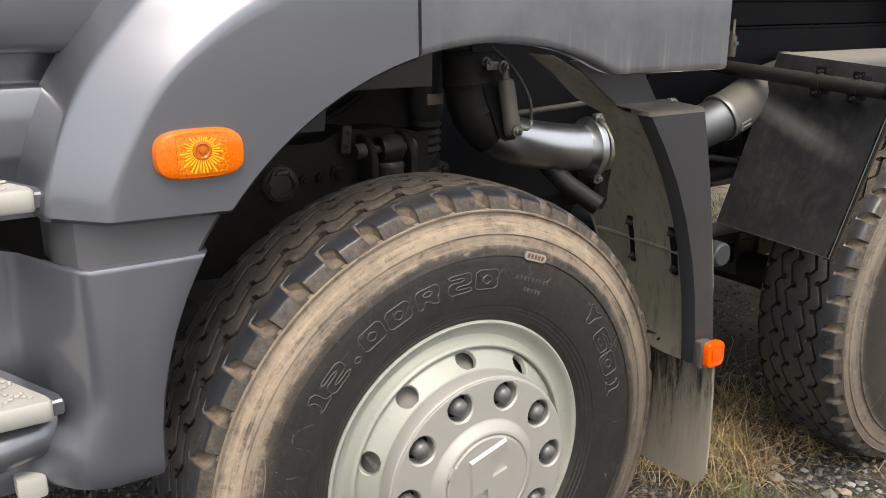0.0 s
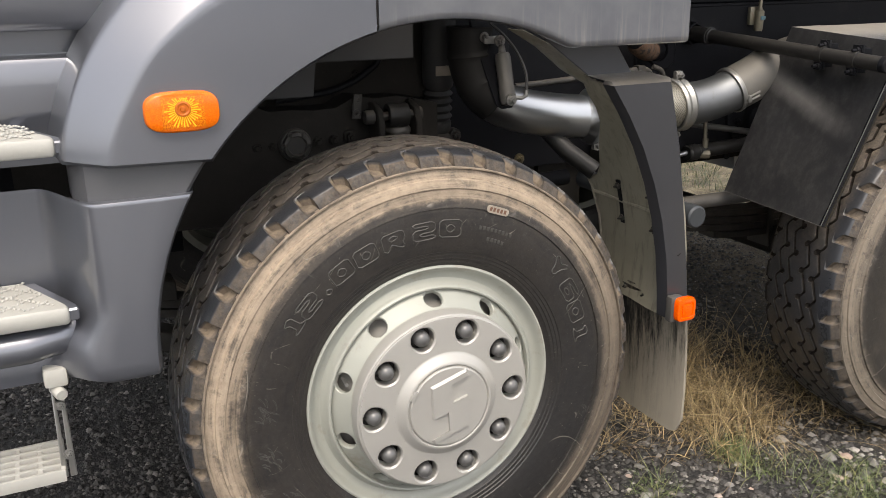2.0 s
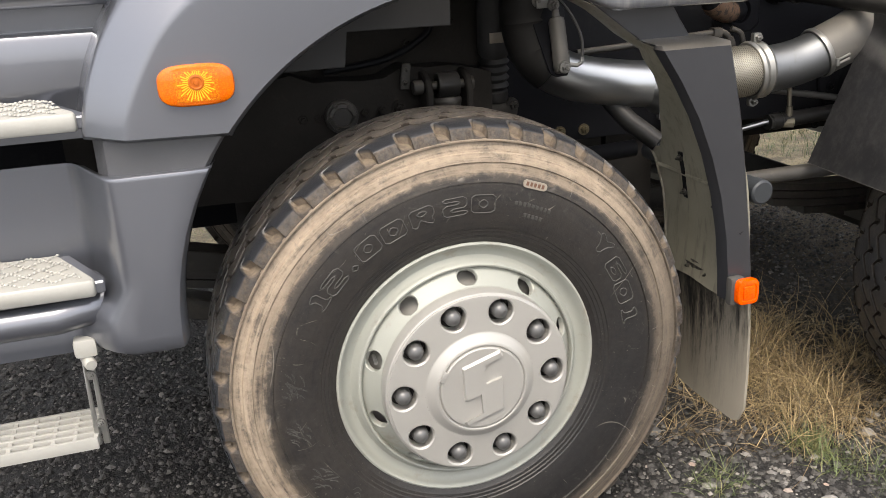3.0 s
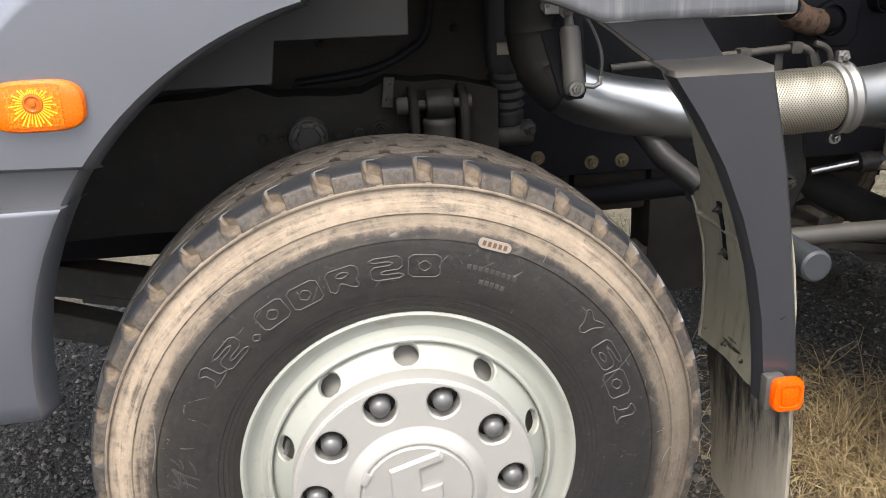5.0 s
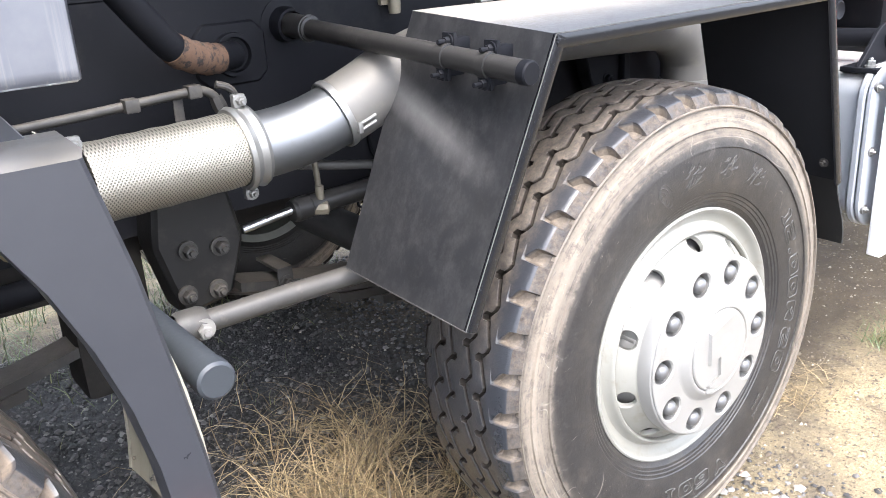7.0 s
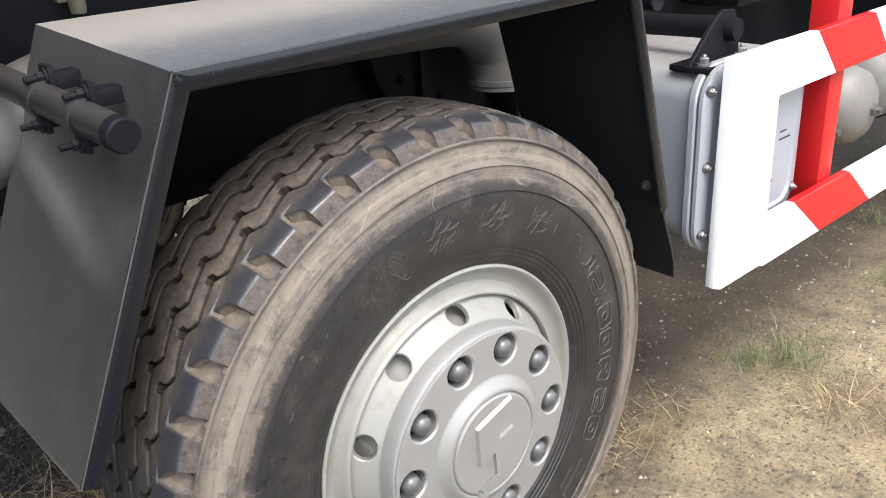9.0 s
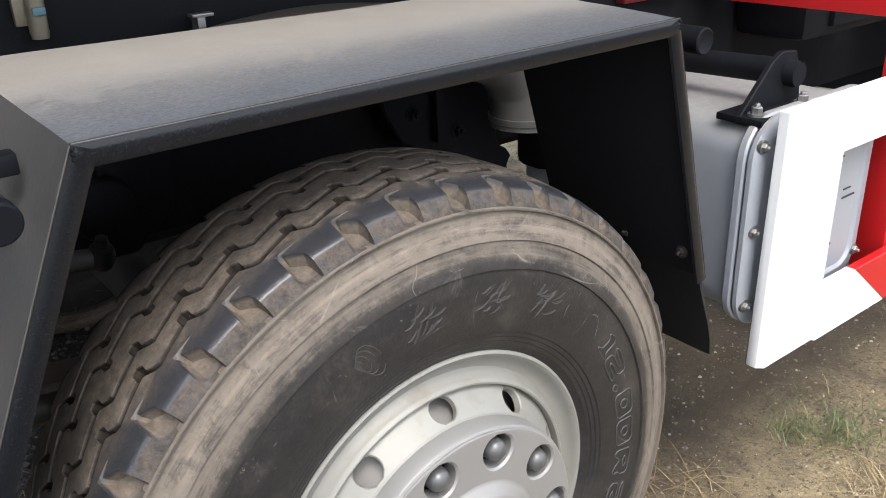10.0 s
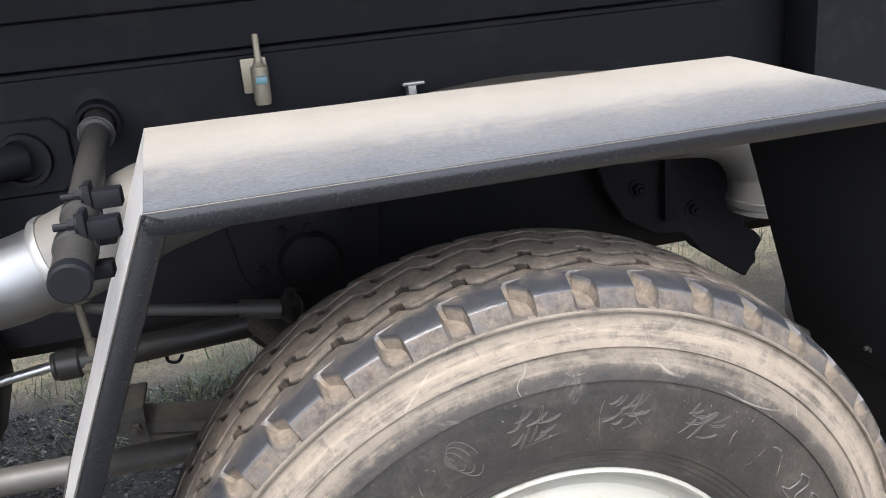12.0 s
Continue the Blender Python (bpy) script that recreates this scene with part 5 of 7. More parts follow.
def build_exhaust():
    pipe = curve_points([(0.345, 0.56, 1.30), (0.345, 0.56, 1.24), (0.353, 0.556, 1.185), (0.378, 0.546, 1.13), (0.43, 0.535, 1.09), (0.494, 0.525, 1.068), (0.60, 0.51, 1.05), (0.69, 0.501, 1.041)], 7)
    cut = next(i for i, p in enumerate(pipe) if p.x > 0.402)
    bm = mesh()
    tube(bm, pipe[cut:], 0.061, 32)
    lathe(bm, [(0.061, -0.03), (0.067, -0.02), (0.079, -0.010), (0.081, 0.0), (0.079, 0.010), (0.066, 0.016)], (0.695, 0.5, 1.041), (1, -0.12, 0), 36)
    front = part("exhaust_pipe", bm, STEEL, truck, "bright stainless exhaust elbow")
    bm = mesh()
    tube(bm, pipe[:cut + 1], [0.0635 + (0.003 if i % 9 == 0 else 0) for i in range(cut + 1)], 32)
    part("turbo_elbow", bm, plain("sooty_black_iron", (0.006, 0.0058, 0.0056), (0.016, 0.0152, 0.0145), 0.6, 0.0, 14, Specular_IOR_Level=0.25), truck, "sooty black exhaust elbow")
    bm = mesh()
    ring_clamp(bm, (0.697, 0.5, 1.041), (1, -0.1, 0), 0.066, 0.010, ((0, -0.3, 0.95), (0.05, -0.3, -0.95)))
    part("clamp", bm, GALV, front)
    # brake flap actuator on its bracket
    bm = mesh()
    plate(bm, [(0.318, 0.522, 1.34), (0.428, 0.522, 1.34), (0.43, 0.47, 1.105), (0.422, 0.466, 1.09), (0.39, 0.466, 1.088), (0.374, 0.468, 1.098), (0.352, 0.485, 1.175), (0.33, 0.503, 1.256)], (0.0, 0.012, 0.003), 0.002)
    br = part("actuator_bracket", bm, BLACK, truck, "black bracket with a small air cylinder")
    bm = mesh()
    lathe(bm, [(0.0, -0.016), (0.015, -0.016), (0.0195, -0.012), (0.0215, 0.0), (0.0215, 0.03), (0.0205, 0.033), (0.0205, 0.108), (0.018, 0.118), (0.010, 0.121), (0.008, 0.14), (0.0, 0.142)], (0.396, 0.446, 1.118), (-0.03, 0.23, 1), 24)
    part("air_cylinder", bm, DULL, br, "dusty metal air cylinder")
    bm = mesh()
    bolt(bm, (0.394, 0.425, 1.118), (0, -1, 0), 0.010, 0.008)
    part("bolt", bm, GALV, br)
    bm = mesh()
    bolt(bm, (0.352, 0.497, 1.275), (0, -1, 0), 0.009, 0.01)
    part("bolt", bm, DARK_STEEL, br)
    bm = mesh()
    bolt(bm, (0.388, 0.478, 1.265), (0, -1, 0), 0.010, 0.012)
    part("bolt", bm, DARK_STEEL, br)
    bm = mesh()
    box(bm, 0.345, 0.398, 0.482, 0.49, 1.258, 1.278, 0.004)
    part("lever", bm, GALV, br)
    bm = mesh()
    tube(bm, [(0.412, 0.446, 1.122), (0.435, 0.44, 1.118), (0.447, 0.44, 1.124), (0.448, 0.44, 1.138)], 0.0055, 10)
    part("air_union", bm, GALV, br)
    bm = mesh()
    tube(bm, [(0.448, 0.44, 1.133), (0.452, 0.45, 1.18), (0.438, 0.47, 1.23), (0.41, 0.49, 1.275), (0.37, 0.5, 1.31)], 0.004, 8, 6)
    part("air_hose", bm, RUBBER_BLACK, br)
    # braided flexible length
    bm = mesh()
    n = 60
    pts = [Vector((lerp(0.71, 0.985, k / n), lerp(0.5, 0.505, k / n), lerp(1.043, 1.05, k / n))) for k in range(n + 1)]
    tube(bm, pts, [0.070 + 0.0006 * math.sin(k * 0.5) for k in range(n + 1)], 40)
    part("flexible_pipe", bm, BRAID, truck, "braided steel flexible exhaust sleeve")
    bm = mesh()
    rear = [(0.99, 0.505, 1.048), (1.06, 0.503, 1.05), (1.13, 0.498, 1.06), (1.2, 0.49, 1.082)]
    tube(bm, rear, 0.064, 32, 6)
    p2 = part("exhaust_elbow", bm, plain("dull_exhaust_steel", (0.2, 0.208, 0.218), (0.29, 0.298, 0.308), 0.46, 1.0, 6, 60, 0.03, (0.16, 0.14, 0.12), (0.6, 0.9)), truck, "bright stainless exhaust bend")
    bm = mesh()
    ring_clamp(bm, (1.005, 0.505, 1.051), (1, 0, 0.1), 0.07, 0.02)
    part("clamp", bm, GALV, p2)
    bm = mesh()
    tube(bm, [(1.197, 0.49, 1.081), (1.27, 0.482, 1.112), (1.36, 0.483, 1.148), (1.55, 0.52, 1.175), (1.9, 0.56, 1.165), (2.24, 0.565, 1.152), (2.355, 0.563, 1.12), (2.412, 0.562, 1.055), (2.425, 0.562, 1.0), (2.425, 0.562, 0.95)], [0.069] * 18 + [lerp(0.069, 0.08, k / 10) for k in range(10)] + [0.08] * 27, 32, 6)
    p3 = part("tail_pipe", bm, plain("weathered_pipe", (0.105, 0.101, 0.095), (0.165, 0.16, 0.15), 0.6, 0.35, 9, 250, 0.1, (0.2, 0.18, 0.15), (0.55, 0.85), ((0.13, 0.116, 0.096), 0.6)), truck, "dusty grey exhaust pipe running over the axle")
    bm = mesh()
    lathe(bm, [(0.068, -0.008), (0.0715, -0.007), (0.0725, 0.0), (0.0715, 0.007), (0.068, 0.008)], (1.2, 0.49, 1.083), (0.9, -0.1, 0.36), 36)
    for dz in (0.0, 0.012):
        tube(bm, [(1.205, 0.42, 1.056 + dz), (1.245, 0.415, 1.072 + dz)], 0.0035, 8)
    box(bm, 1.204, 1.214, 0.413, 0.424, 1.053, 1.074, 0.002)
    part("clamp", bm, GALV, p3)
    bm = mesh()
    lathe(bm, [(0.08, -0.007), (0.0825, -0.006), (0.0825, 0.006), (0.08, 0.007)], (2.425, 0.562, 0.97), (0, 0, 1), 36)
    part("clamp", bm, GALV, p3)


build_exhaust()


# ---- chassis and running gear ----
def build_chassis():
    for y0, s in ((0.76, 1), (1.74, -1)):
        bm = mesh()
        plate(bm, [(-1.8, y0 + s * dy, z) for dy, z in ((0, 0.85), (0.09, 0.85), (0.09, 0.862), (0.01, 0.862), (0.01, 1.318), (0.09, 1.318), (0.09, 1.33), (-0.002, 1.33), (-0.002, 1.32), (0, 1.32))], (10.8, 0, 0), 0.0015)
        part("chassis_rail", bm, BLACK, truck, "black pressed-steel chassis rail")
        bm = mesh()
        plate(bm, [(-1.8, y0 + s * dy, z) for dy, z in ((0.1, 1.332), (0.02, 1.332), (0.02, 1.41), (0.006, 1.412), (0.006, 1.56), (0.1, 1.56))], (10.8, 0, 0), 0.002)
        part("sub_frame", bm, BLACK, truck)
    # plain unseen masses for engine and gearbox, added to keep light out
    bm = mesh()
    box(bm, -1.6, 0.55, 0.9, 1.6, 0.75, 1.4, 0.03)
    box(bm, 0.6, 3.2, 1.02, 1.5, 0.72, 1.2, 0.03)
    part("engine_block", bm, GRIME, truck)
    for ax in AX:
        bm = mesh()
        tube(bm, [(ax, 0.40, 0.52), (ax, 0.55, 0.50), (ax, 0.70, 0.44), (ax, 1.8, 0.44), (ax, 1.95, 0.50), (ax, 2.1, 0.52)], 0.065, 14)
        lathe(bm, [(0.19, 0.33), (0.2, 0.34), (0.2, 0.44), (0.15, 0.46), (0.08, 0.47)], (ax, 0, AZ), (0, 1, 0), 36)
        part("axle", bm, GRIME, truck)
        for y in (0.84,):
            bm = mesh()
            part_leaf(bm, ax, y)
            part("leaf_spring", bm, GREASY, truck, "dusty black leaf spring pack")


def part_leaf(bm, ax, y):
    base = 0.545 if ax < 1 else 0.575
    for k in range(4):
        L = 0.72 - 0.13 * k
        grid = []
        for i in range(13):
            u = -1 + 2 * i / 12
            z = base + 0.09 * (u * L / 0.72) ** 2 - 0.028 * k
            grid.append([(ax + u * L, y - 0.042, z), (ax + u * L, y + 0.042, z)])
        sheet(bm, grid, (0, 0, -0.023))
    for dx in (-0.06, 0.06):
        box(bm, ax + dx - 0.01, ax + dx + 0.01, y - 0.055, y + 0.055, 0.42, 0.58, 0.004)


build_chassis()


def build_running_gear():
    # shock absorber with its rubber boot
    bm = mesh()
    prof = [(0.0, 0.0), (0.035, 0.0), (0.04, 0.008), (0.04, 0.03)]
    for k in range(5):
        prof += [(0.034, 0.035 + 0.022 * k), (0.043, 0.046 + 0.022 * k)]
    prof += [(0.046, 0.16), (0.046, 0.4)]
    lathe(bm, prof, (0.315, 0.72, 1.0), (-0.02, -0.12, 1), 24)
    shock = part("shock_absorber", bm, RUBBER_BLACK, truck, "black shock absorber with ribbed boot")
    bm = mesh()
    box(bm, 0.28, 0.325, 0.643, 0.648, 1.165, 1.192, 0.001)
    part("paper_label", bm, LABEL, shock, "yellowed paper label")
    bm = mesh()
    lathe(bm, [(0.0, -0.06), (0.028, -0.06), (0.03, -0.055), (0.03, 0.055), (0.028, 0.06), (0, 0.06)], (0.315, 0.72, 0.975), (1, 0, 0), 20)
    bolt(bm, (0.362, 0.70, 0.985), (0.3, -1, 0), 0.014, 0.012)
    part("eye", bm, GREASY, shock)
    # bracket and pin in front of it
    bm = mesh()
    for x in (0.078, 0.186):
        plate(bm, [(x, 0.57, 0.96), (x, 0.565, 1.06), (x, 0.585, 1.095), (x, 0.62, 1.11), (x, 0.76, 1.112), (x, 0.76, 0.9), (x, 0.6, 0.9)], (0.018, 0, 0), 0.004)
    box(bm, 0.09, 0.192, 0.66, 0.76, 1.092, 1.11, 0.004)
    br = part("spring_bracket", bm, GRIME, truck, "dusty cast bracket with pin")
    bm = mesh()
    lathe(bm, [(0.0, -0.012), (0.017, -0.012), (0.019, -0.007), (0.019, 0.012), (0.012, 0.016), (0.012, 0.135), (0.018, 0.137), (0.018, 0.15), (0, 0.152)], (0.062, 0.6, 1.075), (1, 0, 0), 18)
    part("pin", bm, GREASY, br)
    bm = mesh()
    lathe(bm, [(0.02, 0.0), (0.031, 0.002), (0.033, 0.008), (0.033, 0.052), (0.031, 0.058), (0.02, 0.06)], (0.112, 0.6, 1.075), (1, 0, 0), 24)
    part("bush", bm, DUSTY_BAR, br, "dusty round rubber bush")
    bm = mesh()
    lathe(bm, [(0.03, 0.0), (0.035, 0.004), (0.035, 0.1), (0.037, 0.104), (0.037, 0.112), (0.033, 0.118), (0.0, 0.119)], (0.141, 0.598, 0.928), (0, 0, 1), 26)
    part("cup", bm, plain("dark_grease", (0.035, 0.033, 0.031), (0.07, 0.066, 0.06), 0.5, 0.3), br)
    bm = mesh()
    box(bm, 0.124, 0.163, 0.559, 0.562, 0.985, 1.008, 0.001)
    part("paper_label", bm, LABEL, br)
    # big castellated nut and smaller bolts along the casting
    bm = mesh()
    lathe(bm, [(0.043, 0.02), (0.043, 0.0), (0.04, -0.006), (0.036, -0.006), (0.034, -0.018), (0.026, -0.02), (0.022, -0.012), (0, -0.012)], (-0.14, 0.6, 1.02), (0, 1, 0), 28)
    for k in range(6):
        a = k * math.pi / 3
        bolt(bm, (-0.14 + 0.03 * math.cos(a), 0.588, 1.02 + 0.03 * math.sin(a)), (0, -1, 0), 0.006, 0.006)
    part("steering_cap", bm, GREASY, truck, "greasy dusty bolted steel cap")
    bm = mesh()
    grid = [[(x, 0.63 + 0.02 * math.sin(x * 9), z) for z in (0.82, 0.92, 1.01, 1.08, 1.112 + 0.012 * math.sin(x * 17) + 0.008 * math.sin(x * 41))] for x in [-0.8 + 0.06 * i for i in range(19)]]
    sheet(bm, grid, (0, 0.1, 0))
    for x, z in ((-0.237, 1.019), (-0.196, 1.019), (-0.076, 1.02), (-0.032, 1.021), (0.016, 1.024)):
        bolt(bm, (x, 0.625, z), (0, -1, 0), 0.013, 0.014)
    part("steering_casting", bm, GRIME, truck)
    bm = mesh()
    plate(bm, [(0.028, 0.612, 1.137), (0.052, 0.612, 1.135), (0.048, 0.612, 1.105), (0.045, 0.612, 1.07), (0.02, 0.612, 1.072), (0.024, 0.612, 1.105)], (0, 0.008, 0), 0.002)
    bolt(bm, (0.034, 0.612, 1.088), (0, -1, 0), 0.007, 0.008)
    bolt(bm, (0.04, 0.612, 1.12), (0, -1, 0), 0.005, 0.004)
    part("tab", bm, GREASY, truck, "dusty bolted bracket tab")
    # plain dark masses at the spring, added to close off the ground beyond
    bm = mesh()
    box(bm, 0.12, 0.5, 0.80, 0.93, 0.60, 0.86, 0.03)
    part("spring_mass", bm, GRIME, truck)
    bm = mesh()
    box(bm, 0.502, 0.698, 0.80, 0.93, 0.735, 0.86, 0.02)
    part("rail_mass", bm, GRIME, truck)
    bm = mesh()
    box(bm, 0.70, 0.87, 0.79, 0.93, 0.5, 0.86, 0.02)
    part("hanger_mass", bm, GRIME, truck)
    # bolts in the chassis web
    for x, z in ((0.535, 0.88), (0.612, 0.88), (0.40, 0.9)):
        bm = mesh()
        bolt(bm, (x, 0.758, z), (0, -1, 0), 0.0115, 0.014)
        part("bolt", bm, BRASS, truck)
    bm = mesh()
    tube(bm, [(0.2, 0.70, 0.80), (0.62, 0.70, 0.815), (0.75, 0.70, 0.82)], 0.025, 14)
    part("cross_bar", bm, BLACK, truck)
    bm = mesh()
    box(bm, 1.17, 1.21, 0.782, 0.79, 0.57, 0.672, 0.004)
    box(bm, 1.17, 1.21, 0.782, 0.9, 0.668, 0.678, 0.004)
    bolt(bm, (1.19, 0.782, 0.64), (0, -1, 0), 0.012, 0.014)
    part("spring_clip", bm, GREASY, truck, "dusty clip round the spring leaves")
    bm = mesh()
    tube(bm, [(0.57, 0.53, 1.01), (0.605, 0.475, 0.953), (0.662, 0.42, 0.9)], 0.026, 16)
    part("drain_pipe", bm, DUSTY_BAR, truck, "dark hose end hanging over the liner")
    # hanger plate and its bolts behind the guard
    bm = mesh()
    plate(bm, [(0.86, 0.62, 1.0), (1.0, 0.62, 1.0), (1.03, 0.62, 0.84), (0.99, 0.62, 0.72), (0.88, 0.62, 0.70), (0.84, 0.62, 0.86)], (0, 0.1, 0), 0.01)
    hanger = part("spring_hanger", bm, DUSTY_BAR, truck, "black cast spring hanger with large bolts")
    for x, z in ((0.972, 0.834), (0.905, 0.842), (0.955, 0.745), (0.89, 0.75)):
        bm = mesh()
        bolt(bm, (x, 0.615, z), (0, -1, 0), 0.0135, 0.02)
        part("bolt", bm, GREASY, hanger)
    # steering rods and links
    bm = mesh()
    tube(bm, [(0.80, 0.50, 0.735), (1.05, 0.48, 0.745), (1.35, 0.46, 0.75), (1.7, 0.44, 0.72)], 0.022, 16)
    lathe(bm, [(0.03, -0.03), (0.034, -0.02), (0.034, 0.02), (0.03, 0.03)], (0.845, 0.498, 0.737), (1, 0, 0), 18)
    part("drag_link", bm, plain("dusty_rod", (0.03, 0.029, 0.028), (0.065, 0.062, 0.058), 0.5, 0.1, 16, 250, 0.2, (0.11, 0.098, 0.082), (0.55, 0.85), ((0.085, 0.077, 0.066), 0.5)), truck, "grey dusty steering rod")
    for x in (0.80, 0.86):
        bm = mesh()
        bolt(bm, (x, 0.47, 0.735), (-0.2, -1, 0), 0.014, 0.02)
        part("bolt", bm, ROD, truck)
    bm = mesh()
    tube(bm, [(1.02, 0.60, 0.86), (1.13, 0.585, 0.88)], 0.0085, 14)
    part("piston_rod", bm, STEEL, truck, "polished piston rod")
    bm = mesh()
    tube(bm, [(1.125, 0.585, 0.877), (1.2, 0.588, 0.879), (1.44, 0.6, 0.885)], 0.023, 18)
    lathe(bm, [(0.023, -0.02), (0.026, -0.016), (0.026, 0.016), (0.023, 0.02)], (1.15, 0.586, 0.878), (1, 0.04, 0.02), 18)
    part("steering_cylinder", bm, DUSTY_BAR, truck, "dusty grey steering cylinder")
    bm = mesh()
    tube(bm, [(1.185, 0.575, 1.0), (1.19, 0.575, 0.93), (1.193, 0.575, 0.87)], 0.0065, 12, 4)
    lathe(bm, [(0.0065, 0.0), (0.0095, 0.002), (0.0095, 0.03), (0.0065, 0.032)], (1.192, 0.575, 0.89), (0, 0, 1), 12)
    lathe(bm, [(0, -0.018), (0.012, -0.018), (0.0145, -0.014), (0.0145, 0.014), (0, 0.018)], (1.19, 0.57, 0.872), (1, -0.6, 0), 8)
    part("hydraulic_hose", bm, plain("tarnished_brass", (0.09, 0.08, 0.06), (0.18, 0.16, 0.12), 0.5, 0.3, 40, 300, 0.1), truck, "thin hose drop with a tarnished union")
    bm = mesh()
    tube(bm, [(0.55, 0.68, 1.116), (0.78, 0.675, 1.128), (0.95, 0.665, 1.14), (1.0, 0.66, 1.142), (1.03, 0.66, 1.12), (1.045, 0.66, 1.07)], 0.0095, 12, 5)
    for x, z in ((0.86, 1.134), (0.985, 1.142)):
        box(bm, x - 0.014, x + 0.014, 0.648, 0.68, z - 0.013, z + 0.013, 0.004)
    tube(bm, [(1.03, 0.655, 1.15), (1.06, 0.65, 1.135), (1.075, 0.65, 1.09)], 0.008, 10, 4)
    lathe(bm, [(0.013, -0.02), (0.015, 0), (0.013, 0.02)], (1.033, 0.658, 1.108), (0.35, 0, -1), 6)
    plate(bm, [(0.945, 0.672, 1.14), (0.965, 0.672, 1.14), (0.965, 0.672, 1.06), (0.945, 0.672, 1.06)], (0, 0.004, 0), 0.001)
    part("brake_line", bm, GREASY, truck, "dusty steel brake line")
    # long cross tube with its flange and the two U-bolt brackets
    bm = mesh()
    a, b = Vector((1.25, 0.765, 1.24)), Vector((1.303, 0.041, 1.188))
    d = (b - a).normalized()
    tube(bm, [a, b - d * 0.004], 0.0205, 24)
    lathe(bm, [(0.0205, 0.0), (0.026, 0.002), (0.026, 0.11), (0.0205, 0.112)], a, d, 24)
    bar = part("guard_bar", bm, DUSTY_BAR, truck, "dusty black tube carrying the mud guard")
    bm = mesh()
    lathe(bm, [(0.0, 0.004), (0.0185, 0.004), (0.021, 0.001), (0.0215, -0.014), (0.0207, -0.015)], b, d, 24)
    part("end_cap", bm, BLACK, bar)
    bm = mesh()
    lathe(bm, [(0.055, 0.0), (0.055, 0.012), (0.038, 0.016), (0.036, 0.05), (0.03, 0.05)], a - d * 0.01, d, 28)
    part("flange", bm, BLACK, bar)
    for f in (0.72, 0.865):
        c = a.lerp(b, f)
        bm = mesh()
        lathe(bm, [(0.0206, -0.012), (0.0236, -0.011), (0.0236, 0.011), (0.0206, 0.012)], c, d, 24)
        strap = part("u_bolt", bm, DUSTY_BAR, bar, "dusty strap round the tube")
        for z0, z1, x0, x1 in ((0.008, 0.03, 0.017, 0.05), (-0.036, -0.019, 0.0, 0.034)):
            bm = mesh()
            box(bm, c.x + x0, c.x + x1, c.y - 0.013, c.y + 0.013, c.z + z0, c.z + z1, 0.003)
            box(bm, c.x + x0 - 0.008, c.x + x0, c.y - 0.017, c.y + 0.017, c.z + z0 - 0.006, c.z + z1 + 0.01, 0.002)
            part("block", bm, BLACK, strap)
            bm = mesh()
            zz = c.z + (0.026 if z0 > 0 else -0.03)
            tube(bm, [(c.x + x0 - 0.034, c.y - 0.004, zz), (c.x + x0, c.y - 0.004, zz)], 0.0042, 10)
            bolt(bm, (c.x + x0 - 0.008, c.y - 0.004, zz), (-1, 0, 0), 0.008, 0.009)
            part("stud", bm, BLACK, strap)
    bm = mesh()
    lathe(bm, [(0.0206, -0.004), (0.029, -0.003), (0.029, 0.003), (0.0206, 0.004)], a.lerp(b, 0.14), d, 24)
    part("seal_ring", bm, RUBBER_BLACK, bar)
    # pressed oval hole in the rail, the dark tube through it, bleed valve and wing clip
    bm = mesh()
    plate(bm, [(1.06, 0.754, 1.125), (1.175, 0.754, 1.125), (1.2, 0.754, 1.148), (1.2, 0.754, 1.232), (1.175, 0.754, 1.257), (1.06, 0.754, 1.257), (1.035, 0.754, 1.232), (1.035, 0.754, 1.148)], (0, 0.012, 0), 0.005)
    lathe(bm, [(0.047, 0.0), (0.045, -0.014), (0.037, -0.014), (0.035, 0.0)], (1.12, 0.755, 1.19), (0, 1, 0), 28)
    part("rail_cover", bm, BLACK, truck)
    bm = mesh()
    pipe = curve_points([(0.84, 0.60, 1.36), (0.9, 0.62, 1.285), (0.96, 0.65, 1.225), (1.04, 0.70, 1.195), (1.12, 0.752, 1.19)], 7)
    tube(bm, pipe, 0.029, 18)
    heater = part("heater_pipe", bm, BLACK, truck, "black hose with a rusty elbow entering the rail")
    bm = mesh()
    tube(bm, pipe[13:24], [0.0305 + 0.0012 * (i % 3) for i in range(11)], 18)
    part("elbow", bm, plain("flaking_rust", (0.05, 0.03, 0.02), (0.15, 0.085, 0.05), 0.85, 0.1, 40, 200, 0.5, (0.02, 0.016, 0.014), (0.5, 0.6)), heater, "rusty brown steel elbow")
    bm = mesh()
    box(bm, 1.50, 1.545, 0.745, 0.76, 1.255, 1.315, 0.003)
    lathe(bm, [(0.0, -0.02), (0.013, -0.02), (0.015, -0.01), (0.015, 0.045), (0.009, 0.05), (0.006, 0.06), (0.006, 0.10), (0.0, 0.102)], (1.53, 0.735, 1.255), (0.02, 0, 1), 16)
    v = part("bleed_valve", bm, plain("pale_dusty_brass", (0.16, 0.14, 0.1), (0.3, 0.27, 0.205), 0.45, 0.4, 40, 300, 0.1), truck, "brass valve with blue tag on the rail")
    bm = mesh()
    box(bm, 1.521, 1.542, 0.716, 0.721, 1.272, 1.285, 0.0035)
    part("tag", bm, plain("pale_blue_tag", (0.06, 0.14, 0.17), (0.12, 0.22, 0.25), 0.5), v)
    bm = mesh()
